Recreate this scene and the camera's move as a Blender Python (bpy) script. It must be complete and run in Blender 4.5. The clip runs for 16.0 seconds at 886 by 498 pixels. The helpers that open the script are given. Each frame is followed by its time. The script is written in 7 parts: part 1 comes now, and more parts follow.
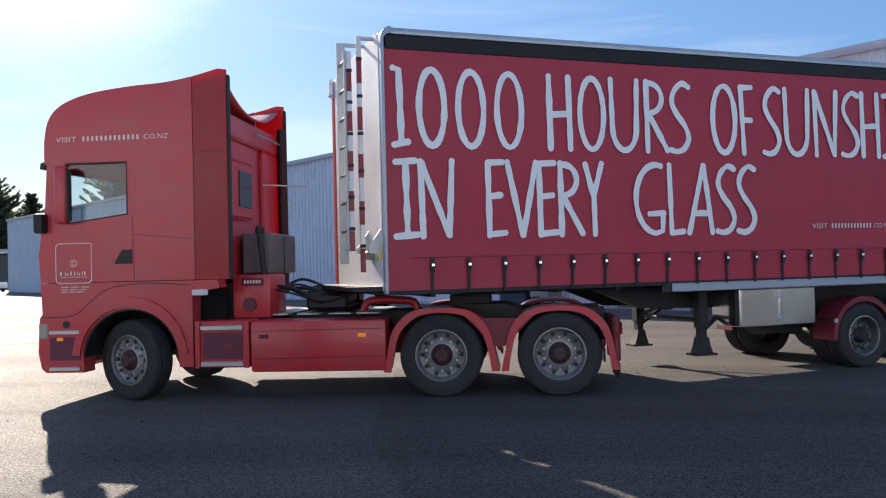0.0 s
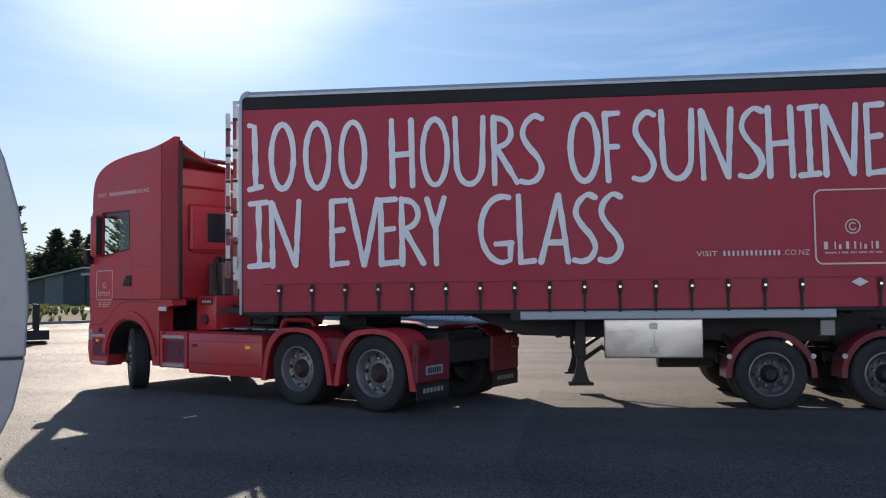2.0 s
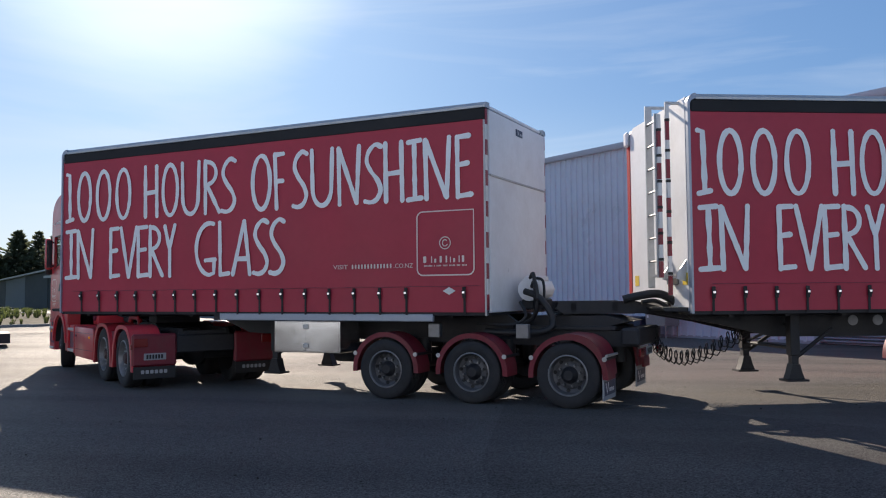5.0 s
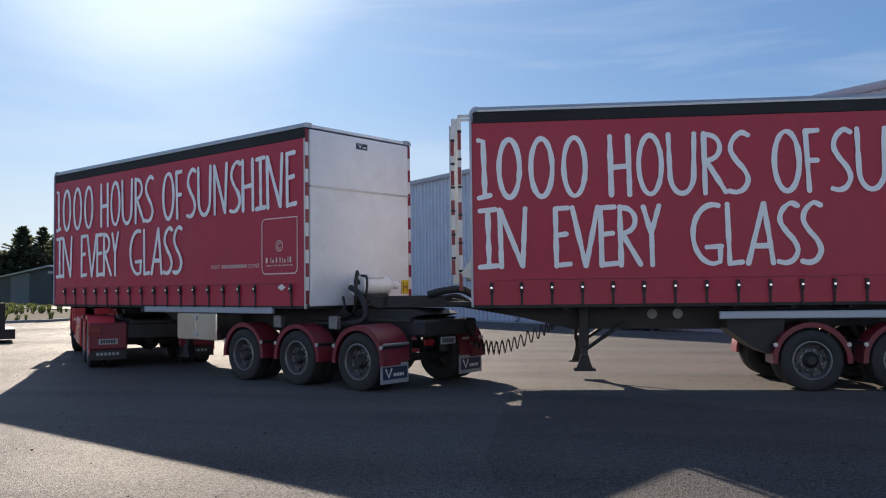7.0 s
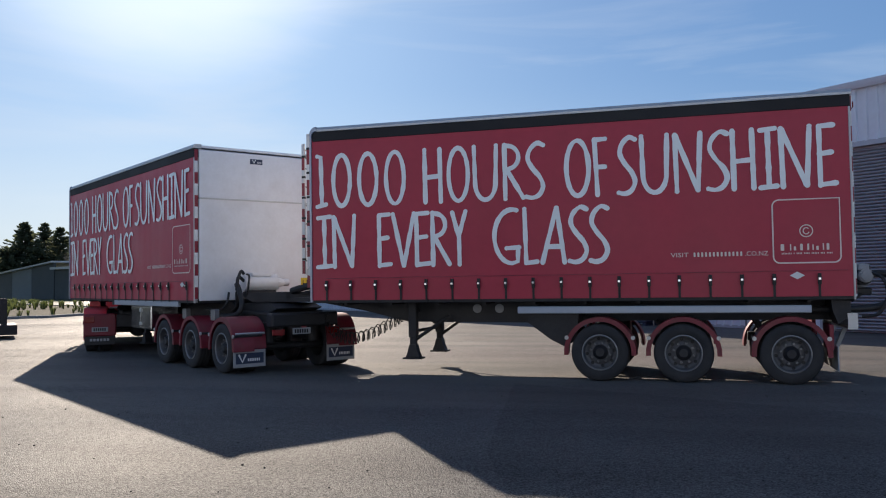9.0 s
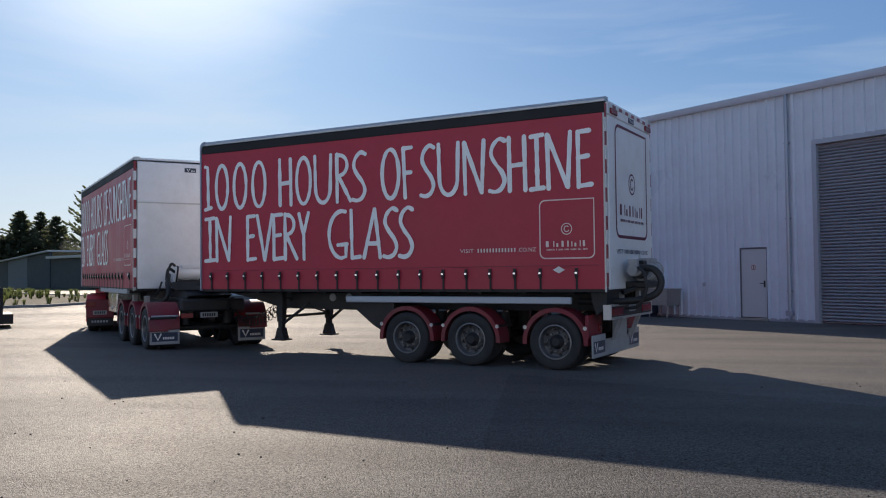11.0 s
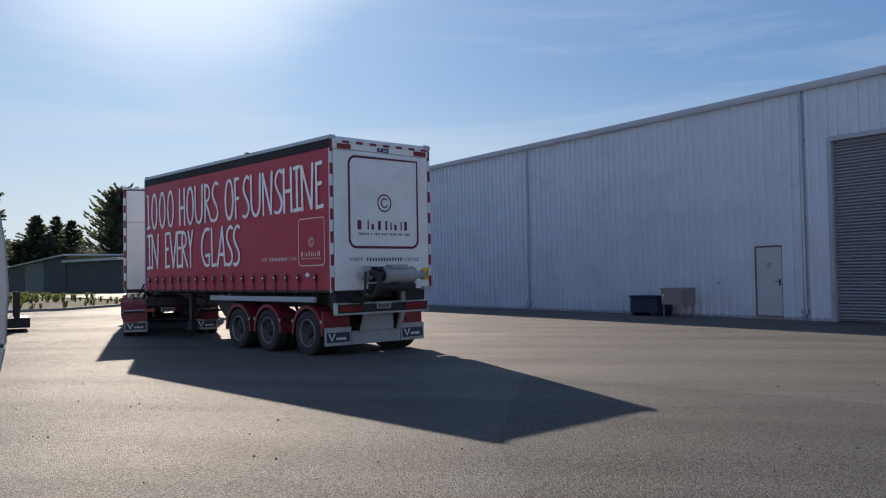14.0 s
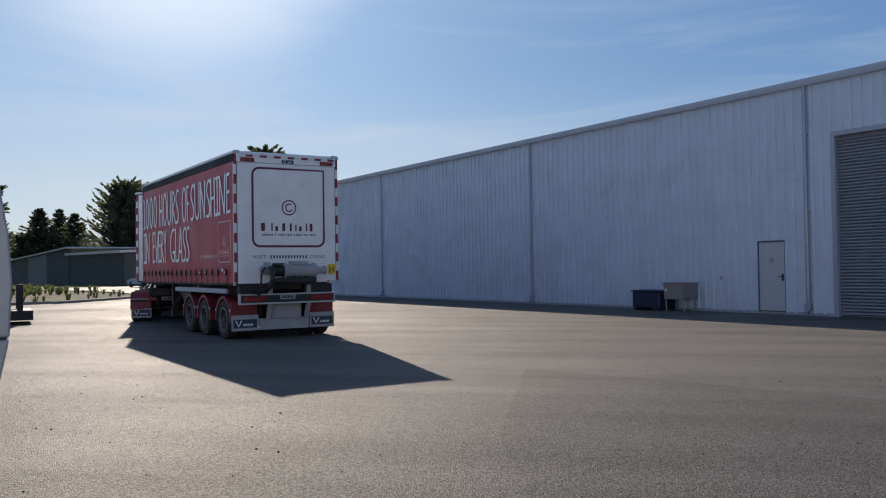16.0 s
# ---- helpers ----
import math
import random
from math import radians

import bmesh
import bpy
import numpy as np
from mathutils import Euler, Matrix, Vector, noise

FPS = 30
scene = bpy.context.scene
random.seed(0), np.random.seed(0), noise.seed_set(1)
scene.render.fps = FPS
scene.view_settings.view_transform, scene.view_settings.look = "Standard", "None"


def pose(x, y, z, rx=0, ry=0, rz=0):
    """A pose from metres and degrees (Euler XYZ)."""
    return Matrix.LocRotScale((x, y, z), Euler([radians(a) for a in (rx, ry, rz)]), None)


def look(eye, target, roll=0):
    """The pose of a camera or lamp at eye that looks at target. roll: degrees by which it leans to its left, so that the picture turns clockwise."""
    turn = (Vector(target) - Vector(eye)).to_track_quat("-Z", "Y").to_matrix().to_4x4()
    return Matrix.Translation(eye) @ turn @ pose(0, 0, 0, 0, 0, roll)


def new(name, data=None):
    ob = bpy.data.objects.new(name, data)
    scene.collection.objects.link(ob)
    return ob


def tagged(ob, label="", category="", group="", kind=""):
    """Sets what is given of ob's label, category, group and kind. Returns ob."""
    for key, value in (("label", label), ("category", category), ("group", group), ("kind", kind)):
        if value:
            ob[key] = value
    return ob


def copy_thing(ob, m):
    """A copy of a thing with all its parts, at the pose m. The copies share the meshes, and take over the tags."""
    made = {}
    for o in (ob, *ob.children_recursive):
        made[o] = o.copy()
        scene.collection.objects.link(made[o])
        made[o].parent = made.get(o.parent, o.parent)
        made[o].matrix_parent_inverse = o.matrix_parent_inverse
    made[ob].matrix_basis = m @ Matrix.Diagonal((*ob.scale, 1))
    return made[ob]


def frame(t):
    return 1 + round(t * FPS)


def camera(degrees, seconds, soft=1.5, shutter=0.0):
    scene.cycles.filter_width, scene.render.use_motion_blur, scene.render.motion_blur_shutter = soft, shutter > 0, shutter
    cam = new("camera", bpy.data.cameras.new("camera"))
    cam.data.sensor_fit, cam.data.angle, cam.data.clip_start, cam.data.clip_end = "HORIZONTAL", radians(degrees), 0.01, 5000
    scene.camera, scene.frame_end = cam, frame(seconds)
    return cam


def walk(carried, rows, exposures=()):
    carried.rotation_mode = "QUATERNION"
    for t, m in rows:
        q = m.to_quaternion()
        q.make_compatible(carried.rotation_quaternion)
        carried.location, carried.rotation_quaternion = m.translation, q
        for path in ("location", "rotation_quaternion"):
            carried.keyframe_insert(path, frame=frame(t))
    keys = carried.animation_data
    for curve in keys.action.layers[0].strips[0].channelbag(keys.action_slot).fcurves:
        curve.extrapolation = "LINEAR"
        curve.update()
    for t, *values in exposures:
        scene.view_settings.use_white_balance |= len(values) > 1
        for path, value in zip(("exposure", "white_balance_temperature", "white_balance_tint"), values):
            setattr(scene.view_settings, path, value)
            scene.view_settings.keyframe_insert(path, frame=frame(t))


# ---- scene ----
# ---- camera ----
EYE = Vector((0.0, 0.0, 1.540))


def aim(yaw, pitch, roll):
    """The camera's pose from degrees: yaw to the left of +y, pitch up."""
    a, b = radians(yaw), radians(pitch)
    way = Vector((-math.sin(a) * math.cos(b), math.cos(a) * math.cos(b), math.sin(b)))
    return look(EYE, EYE + way, roll)


CAMERA_ROWS = [
    (0, 5.25, 1.09, -1.43), (0.5, 10.54, 1.9, -1.17), (1, 14.96, 2.71, -0.59),
    (1.5, 15.92, 2.82, -0.29), (2, 15.05, 2.73, -0.72), (2.5, 15, 2.59, -0.88),
    (3, 14.39, 2.48, -0.72), (3.5, 13.63, 2.55, -0.6), (4, 13.4, 2.72, -0.56),
    (4.5, 13.15, 2.88, -0.53), (5, 12.93, 2.99, -0.52), (5.5, 12.77, 3.04, -0.56),
    (6, 12.72, 3.01, -0.63), (6.5, 12.84, 2.87, -0.71), (7, 13.17, 2.59, -0.73),
    (7.5, 13.26, 2.45, -0.74), (8, 13.21, 2.43, -0.83), (8.5, 13.24, 2.35, -0.9),
    (9, 13.27, 2.27, -0.82), (9.5, 13.48, 2.14, -0.75), (10, 13.53, 2.03, -0.69),
    (10.5, 13.35, 1.84, -0.63), (11, 13.05, 1.62, -0.62), (11.5, 12.78, 1.42, -0.67),
    (12, 12.65, 1.29, -0.79), (12.5, 12.79, 1.26, -0.95), (13, 13.32, 1.38, -1.08),
    (13.5, 13.69, 1.59, -1.16), (14, 13.94, 1.69, -1.06), (14.5, 14.05, 1.55, -0.98),
    (15, 14.07, 1.38, -1.09), (15.5, 14.13, 1.3, -1.03), (16, 14.12, 1.28, -0.89),
]

cam = camera(55.73, 16.0, soft=1.1)
walk(cam, [(t, aim(a, b, c)) for t, a, b, c in CAMERA_ROWS], [(0.0, 1.05, 6050, 10), (0.8, 0.92, 6050, 10), (1.6, 0.8, 6050, 10), (3.5, 0.76, 6050, 10), (6.5, 0.64, 6050, 10), (9.0, 0.58, 6050, 10), (12.0, 0.5, 6050, 10), (14.0, 0.45, 6050, 10), (16.0, 0.36, 6050, 10)])

# ---- light ----
SUN_AZ, SUN_EL = 31.5, 26.15   # degrees left of +y, degrees up
SUN_WAY = Vector((-math.sin(radians(SUN_AZ)) * math.cos(radians(SUN_EL)), math.cos(radians(SUN_AZ)) * math.cos(radians(SUN_EL)), math.sin(radians(SUN_EL))))


def make_world():
    w = bpy.data.worlds.new("sky")
    scene.world = w
    w.use_nodes = True
    n, l = w.node_tree.nodes, w.node_tree.links
    n.clear()
    out, bg = n.new("ShaderNodeOutputWorld"), n.new("ShaderNodeBackground")
    sky = n.new("ShaderNodeTexSky")
    sky.sky_type, sky.sun_disc = "NISHITA", False
    sky.sun_elevation, sky.sun_rotation = radians(SUN_EL), radians(-SUN_AZ)
    sky.air_density, sky.dust_density, sky.ozone_density = 1.0, 1.0, 1.6
    # thin streaked cirrus
    tc, mp = n.new("ShaderNodeTexCoord"), n.new("ShaderNodeMapping")
    mp.inputs["Rotation"].default_value = (0, 0, radians(25))
    mp.inputs["Scale"].default_value = (1.3, 1.6, 9.0)
    no = n.new("ShaderNodeTexNoise")
    no.inputs["Scale"].default_value, no.inputs["Detail"].default_value, no.inputs["Roughness"].default_value = 1.7, 7, 0.55
    no.inputs["Distortion"].default_value = 0.6
    ra = n.new("ShaderNodeValToRGB")
    ra.color_ramp.elements[0].position, ra.color_ramp.elements[1].position = 0.44, 0.8
    mul = n.new("ShaderNodeMath")
    mul.operation = "MULTIPLY"
    mul.inputs[1].default_value = 0.45
    mix = n.new("ShaderNodeMix")
    mix.data_type = "RGBA"
    mix.inputs[7].default_value = (4.6, 4.75, 4.9, 1)
    l.new(tc.outputs["Generated"], mp.inputs["Vector"])
    l.new(mp.outputs["Vector"], no.inputs["Vector"])
    l.new(no.outputs["Fac"], ra.inputs["Fac"])
    l.new(ra.outputs["Color"], mul.inputs[0])
    l.new(mul.outputs[0], mix.inputs[0])
    gm, hs = n.new("ShaderNodeGamma"), n.new("ShaderNodeHueSaturation")
    gm.inputs["Gamma"].default_value = 0.5
    hs.inputs["Saturation"].default_value = 1.3
    l.new(sky.outputs["Color"], gm.inputs["Color"])
    l.new(gm.outputs[0], hs.inputs["Color"])
    tint = n.new("ShaderNodeMix")
    tint.data_type, tint.blend_type = "RGBA", "MULTIPLY"
    tint.inputs[0].default_value, tint.inputs[7].default_value = 1.0, (0.66, 0.93, 1.3, 1)
    l.new(hs.outputs[0], tint.inputs[6])
    l.new(tint.outputs[2], mix.inputs[6])
    # hazy air: pale horizon towards the sun, and a soft aureole in the thin cloud
    sep, dot = n.new("ShaderNodeSeparateXYZ"), n.new("ShaderNodeVectorMath")
    dot.operation = "DOT_PRODUCT"
    dot.inputs[1].default_value = SUN_WAY
    l.new(tc.outputs["Generated"], sep.inputs[0])
    l.new(tc.outputs["Generated"], dot.inputs[0])
    def ramp(src, a, b, lo, hi):
        r = n.new("ShaderNodeMapRange")
        r.interpolation_type = "SMOOTHSTEP"
        r.inputs[1].default_value, r.inputs[2].default_value, r.inputs[3].default_value, r.inputs[4].default_value = a, b, lo, hi
        l.new(src, r.inputs[0])
        return r.outputs[0]
    low, near = ramp(sep.outputs[2], 0.0, 0.24, 0.7, 0.0), ramp(dot.outputs["Value"], 0.66, 0.97, 0.15, 1.0)
    hz = n.new("ShaderNodeMath")
    hz.operation = "MULTIPLY"
    l.new(low, hz.inputs[0])
    l.new(near, hz.inputs[1])
    haze, halo = n.new("ShaderNodeMix"), n.new("ShaderNodeMix")
    haze.data_type = halo.data_type = "RGBA"
    haze.inputs[7].default_value, halo.inputs[7].default_value = (5.2, 5.3, 5.25, 1), (8, 8, 8, 1)
    l.new(hz.outputs[0], haze.inputs[0])
    l.new(mix.outputs[2], haze.inputs[6])
    l.new(ramp(dot.outputs["Value"], 0.966, 1.0, 0.0, 0.5), halo.inputs[0])
    l.new(haze.outputs[2], halo.inputs[6])
    l.new(halo.outputs[2], bg.inputs["Color"])
    bg.inputs["Strength"].default_value = 0.117
    l.new(bg.outputs[0], out.inputs["Surface"])


make_world()
sun = new("sun", bpy.data.lights.new("sun", "SUN"))
sun.data.energy, sun.data.angle, sun.data.color = 5.0, radians(0.53), (1.0, 0.82, 0.63)
sun.matrix_world = look(SUN_WAY * 200, (0, 0, 0))


# ---- materials ----
def mat(name, color, rough=0.5, metal=0.0, var=0.12, fine=18.0, coarse=1.2, bump=0.0, bump_scale=60.0, coat=0.0, dirt=None, dirt_amount=0.0, spec=0.5, rand=0.0):
    """A surface with colour, grain and wear at two scales, in metres."""
    m = bpy.data.materials.new(name)
    m.use_nodes = True
    n, l = m.node_tree.nodes, m.node_tree.links
    p = n["Principled BSDF"]
    p.inputs["Roughness"].default_value, p.inputs["Metallic"].default_value = rough, metal
    p.inputs["Coat Weight"].default_value, p.inputs["Coat Roughness"].default_value = coat, 0.12
    p.inputs["Specular IOR Level"].default_value = spec
    tc = n.new("ShaderNodeTexCoord")
    a, b = n.new("ShaderNodeTexNoise"), n.new("ShaderNodeTexNoise")
    for q, s in ((a, fine), (b, coarse)):
        q.inputs["Scale"].default_value, q.inputs["Detail"].default_value = s, 5
        l.new(tc.outputs["Object"], q.inputs["Vector"])
    mix = n.new("ShaderNodeMix")
    mix.data_type = "FLOAT"
    mix.inputs[0].default_value = 0.6
    l.new(a.outputs["Fac"], mix.inputs[2])
    l.new(b.outputs["Fac"], mix.inputs[3])
    mr = n.new("ShaderNodeMapRange")
    mr.inputs[1].default_value, mr.inputs[2].default_value = 0.3, 0.7
    mr.inputs[3].default_value, mr.inputs[4].default_value = 1 - var, 1 + var
    l.new(mix.outputs[0], mr.inputs[0])
    hsv = n.new("ShaderNodeHueSaturation")
    hsv.inputs["Color"].default_value = (*color, 1)
    val = mr.outputs[0]
    if rand:
        oi, mr3, mm = n.new("ShaderNodeObjectInfo"), n.new("ShaderNodeMapRange"), n.new("ShaderNodeMath")
        mr3.inputs[3].default_value, mr3.inputs[4].default_value = 1 - rand, 1 + rand
        mm.operation = "MULTIPLY"
        l.new(oi.outputs["Random"], mr3.inputs[0])
        l.new(mr3.outputs[0], mm.inputs[0])
        l.new(val, mm.inputs[1])
        val = mm.outputs[0]
    l.new(val, hsv.inputs["Value"])
    col = hsv.outputs[0]
    if dirt:
        d = n.new("ShaderNodeTexNoise")
        d.inputs["Scale"].default_value, d.inputs["Detail"].default_value, d.inputs["Roughness"].default_value = coarse * 2.3, 9, 0.65
        l.new(tc.outputs["Object"], d.inputs["Vector"])
        dr = n.new("ShaderNodeMapRange")
        dr.inputs[1].default_value, dr.inputs[2].default_value = 0.45, 0.75
        dr.inputs[4].default_value = dirt_amount
        l.new(d.outputs["Fac"], dr.inputs[0])
        dm = n.new("ShaderNodeMix")
        dm.data_type = "RGBA"
        dm.inputs[7].default_value = (*dirt, 1)
        l.new(dr.outputs[0], dm.inputs[0])
        l.new(col, dm.inputs[6])
        col = dm.outputs[2]
    l.new(col, p.inputs["Base Color"])
    rr = n.new("ShaderNodeMapRange")
    rr.inputs[1].default_value, rr.inputs[2].default_value = 0.3, 0.7
    rr.inputs[3].default_value, rr.inputs[4].default_value = max(0.02, rough - 0.08), min(1, rough + 0.08)
    l.new(b.outputs["Fac"], rr.inputs[0])
    l.new(rr.outputs[0], p.inputs["Roughness"])
    if bump:
        c, bu = n.new("ShaderNodeTexNoise"), n.new("ShaderNodeBump")
        c.inputs["Scale"].default_value, c.inputs["Detail"].default_value = bump_scale, 6
        l.new(tc.outputs["Object"], c.inputs["Vector"])
        l.new(c.outputs["Fac"], bu.inputs["Height"])
        bu.inputs["Strength"].default_value, bu.inputs["Distance"].default_value = 1.0, bump
        l.new(bu.outputs[0], p.inputs["Normal"])
    return m


def lens(name, color, glow=0.0):
    m = mat(name, color, 0.15, var=0.05)
    if glow:
        m.node_tree.nodes["Principled BSDF"].inputs["Emission Color"].default_value = (*color, 1)
        m.node_tree.nodes["Principled BSDF"].inputs["Emission Strength"].default_value = glow
    return m


def glass(name, tint, rough=0.02):
    """A thin pane: mostly clear, with a mirror sheen."""
    m = bpy.data.materials.new(name)
    m.use_nodes = True
    n, l = m.node_tree.nodes, m.node_tree.links
    n.remove(n["Principled BSDF"])
    tr, gl, mx, fr = n.new("ShaderNodeBsdfTransparent"), n.new("ShaderNodeBsdfGlossy"), n.new("ShaderNodeMixShader"), n.new("ShaderNodeFresnel")
    tr.inputs[0].default_value = (*tint, 1)
    gl.inputs["Roughness"].default_value = rough
    lo = n.new("ShaderNodeMath")
    lo.operation = "MINIMUM"
    lo.inputs[1].default_value = 0.07
    l.new(fr.outputs[0], lo.inputs[0])
    l.new(lo.outputs[0], mx.inputs[0])
    l.new(tr.outputs[0], mx.inputs[1])
    l.new(gl.outputs[0], mx.inputs[2])
    l.new(mx.outputs[0], n["Material Output"].inputs["Surface"])
    return m


def shine_through(m, color, amount):
    """Lets part of the light from behind pass through a thin sheet."""
    n, l = m.node_tree.nodes, m.node_tree.links
    tr, mx = n.new("ShaderNodeBsdfTranslucent"), n.new("ShaderNodeMixShader")
    tr.inputs[0].default_value = (*color, 1)
    mx.inputs[0].default_value = amount
    l.new(n["Principled BSDF"].outputs[0], mx.inputs[1])
    l.new(tr.outputs[0], mx.inputs[2])
    l.new(mx.outputs[0], n["Material Output"].inputs["Surface"])
    return m


def asphalt_material(name="asphalt", tone=1.0):
    """Worn chip seal: stone chips, paler worn lanes, stains and fine sealed cracks."""
    m = mat(name, (0.098 * tone, 0.096 * tone, 0.094 * tone), 0.66, var=0.3, fine=40.0, coarse=0.22, bump=0.0, dirt=(0.125 * tone, 0.118 * tone, 0.11 * tone), dirt_amount=0.5)
    n, l = m.node_tree.nodes, m.node_tree.links
    p = n["Principled BSDF"]
    src = p.inputs["Base Color"].links[0].from_socket
    tc = n.new("ShaderNodeTexCoord")
    vo = n.new("ShaderNodeTexVoronoi")
    vo.inputs["Scale"].default_value = 85.0
    l.new(tc.outputs["Object"], vo.inputs["Vector"])
    sep = n.new("ShaderNodeSeparateColor")
    l.new(vo.outputs["Color"], sep.inputs[0])
    mr = n.new("ShaderNodeMapRange")
    mr.inputs[3].default_value, mr.inputs[4].default_value = 0.45, 1.65
    l.new(sep.outputs[0], mr.inputs[0])
    # long worn lanes and oil stains
    mp, st = n.new("ShaderNodeMapping"), n.new("ShaderNodeTexNoise")
    mp.inputs["Rotation"].default_value = (0, 0, radians(38))
    mp.inputs["Scale"].default_value = (0.12, 0.9, 1)
    l.new(tc.outputs["Object"], mp.inputs["Vector"])
    l.new(mp.outputs[0], st.inputs["Vector"])
    st.inputs["Scale"].default_value, st.inputs["Detail"].default_value = 0.9, 6
    sr = n.new("ShaderNodeMapRange")
    sr.inputs[1].default_value, sr.inputs[2].default_value, sr.inputs[3].default_value, sr.inputs[4].default_value = 0.3, 0.72, 0.78, 1.2
    l.new(st.outputs["Fac"], sr.inputs[0])
    mm = n.new("ShaderNodeMath")
    mm.operation = "MULTIPLY"
    l.new(mr.outputs[0], mm.inputs[0])
    l.new(sr.outputs[0], mm.inputs[1])
    hs = n.new("ShaderNodeHueSaturation")
    l.new(src, hs.inputs["Color"])
    l.new(mm.outputs[0], hs.inputs["Value"])
    # single chips shine, the binder between them does not
    gl = n.new("ShaderNodeMath")
    gl.operation = "MULTIPLY"
    gl.inputs[1].default_value = 0.095
    l.new(mm.outputs[0], gl.inputs[0])
    l.new(gl.outputs[0], p.inputs["Specular IOR Level"])
    # paler tone over the far yard, growing with y, in long streaks
    sx, far, dn, dmul, far_pale = n.new("ShaderNodeSeparateXYZ"), n.new("ShaderNodeMapRange"), n.new("ShaderNodeTexNoise"), n.new("ShaderNodeMath"), n.new("ShaderNodeMix")
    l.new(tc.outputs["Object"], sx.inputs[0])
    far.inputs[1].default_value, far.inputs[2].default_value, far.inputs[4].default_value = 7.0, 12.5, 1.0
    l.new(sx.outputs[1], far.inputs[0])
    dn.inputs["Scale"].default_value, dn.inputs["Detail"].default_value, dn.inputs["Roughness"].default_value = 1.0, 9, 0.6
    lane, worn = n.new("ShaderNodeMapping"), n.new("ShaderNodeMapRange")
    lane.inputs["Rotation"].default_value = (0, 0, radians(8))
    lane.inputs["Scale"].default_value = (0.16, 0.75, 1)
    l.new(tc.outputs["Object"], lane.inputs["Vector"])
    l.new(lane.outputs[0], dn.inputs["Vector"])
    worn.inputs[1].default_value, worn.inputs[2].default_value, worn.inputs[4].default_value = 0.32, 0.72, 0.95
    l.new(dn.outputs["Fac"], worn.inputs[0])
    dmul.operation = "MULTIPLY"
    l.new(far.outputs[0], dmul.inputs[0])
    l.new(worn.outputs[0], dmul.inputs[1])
    far_pale.data_type = "RGBA"
    far_pale.inputs[7].default_value = (0.165 * tone, 0.153 * tone, 0.138 * tone, 1)
    l.new(dmul.outputs[0], far_pale.inputs[0])
    l.new(hs.outputs[0], far_pale.inputs[6])
    l.new(far_pale.outputs[2], p.inputs["Base Color"])
    # the chips stand proud of the binder, less where the seal is polished
    big, chip, bu, keep = n.new("ShaderNodeTexNoise"), n.new("ShaderNodeTexNoise"), n.new("ShaderNodeBump"), n.new("ShaderNodeMapRange")
    for q, k, d in ((big, 0.35, 4), (chip, 46.0, 9)):
        q.inputs["Scale"].default_value, q.inputs["Detail"].default_value, q.inputs["Roughness"].default_value = k, d, 0.6
        l.new(tc.outputs["Object"], q.inputs["Vector"])
    keep.inputs[1].default_value, keep.inputs[2].default_value, keep.inputs[3].default_value, keep.inputs[4].default_value = 0.38, 0.62, 0.75, 1.0
    l.new(big.outputs["Fac"], keep.inputs[0])
    l.new(keep.outputs[0], bu.inputs["Strength"])
    pit = n.new("ShaderNodeMath")
    pit.operation = "SUBTRACT"
    l.new(chip.outputs["Fac"], pit.inputs[0])
    l.new(vo.outputs["Distance"], pit.inputs[1])
    l.new(pit.outputs[0], bu.inputs["Height"])
    bu.inputs["Distance"].default_value = 0.0105
    l.new(bu.outputs[0], p.inputs["Normal"])
    return m


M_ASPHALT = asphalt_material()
M_PATCH = asphalt_material("newer_asphalt", 0.82)
M_PEBBLE = mat("dark_pebble", (0.03, 0.028, 0.026), 0.8, var=0.4, rand=0.3)
M_RED = mat("red_paint", (0.52, 0.028, 0.044), 0.42, var=0.08, coat=0.25, dirt=(0.3, 0.09, 0.085), dirt_amount=0.45)
M_CURTAIN = mat("red_vinyl", (0.42, 0.036, 0.066), 0.45, var=0.07, fine=9, coarse=0.7, bump=0.004, bump_scale=5.0, dirt=(0.33, 0.03, 0.055), dirt_amount=0.4, spec=0.35)
M_FAIRING = shine_through(mat("red_fibreglass", (0.52, 0.028, 0.044), 0.42, var=0.08, coat=0.2, dirt=(0.3, 0.09, 0.085), dirt_amount=0.45), (0.62, 0.02, 0.02), 0.4)
M_LITVINYL = shine_through(mat("thin_red_vinyl", (0.5, 0.05, 0.06), 0.5, var=0.05), (0.95, 0.16, 0.12), 0.55)
M_LETTER = mat("white_print", (0.84, 0.86, 0.88), 0.34, var=0.05)
M_THINLINE = mat("cream_print", (0.78, 0.66, 0.62), 0.5, var=0.05)
M_WHITE = mat("white_panel", (0.8, 0.8, 0.82), 0.35, var=0.05, dirt=(0.5, 0.47, 0.44), dirt_amount=0.28, coarse=0.8)
M_VAN = mat("silver_van_paint", (0.36, 0.37, 0.4), 0.3, var=0.03, coat=0.4)
M_BLACK = mat("black_plastic", (0.014, 0.014, 0.016), 0.55, var=0.25)
M_STRIP = mat("black_strip", (0.012, 0.012, 0.014), 0.7, var=0.2)
M_STEEL = mat("dark_chassis_steel", (0.02, 0.02, 0.024), 0.6, 0.1, var=0.35, dirt=(0.035, 0.032, 0.03), dirt_amount=0.5, bump=0.002)
M_TYRE = mat("tyre_rubber", (0.022, 0.022, 0.025), 0.8, var=0.3, dirt=(0.05, 0.049, 0.048), dirt_amount=0.5, bump=0.003)
M_RIM = mat("grey_rim", (0.27, 0.27, 0.275), 0.42, 0.4, var=0.2, dirt=(0.1, 0.08, 0.07), dirt_amount=0.6, coarse=4)
M_DISH = mat("dusty_wheel_dish", (0.11, 0.11, 0.117), 0.5, 0.3, var=0.25, coarse=5)
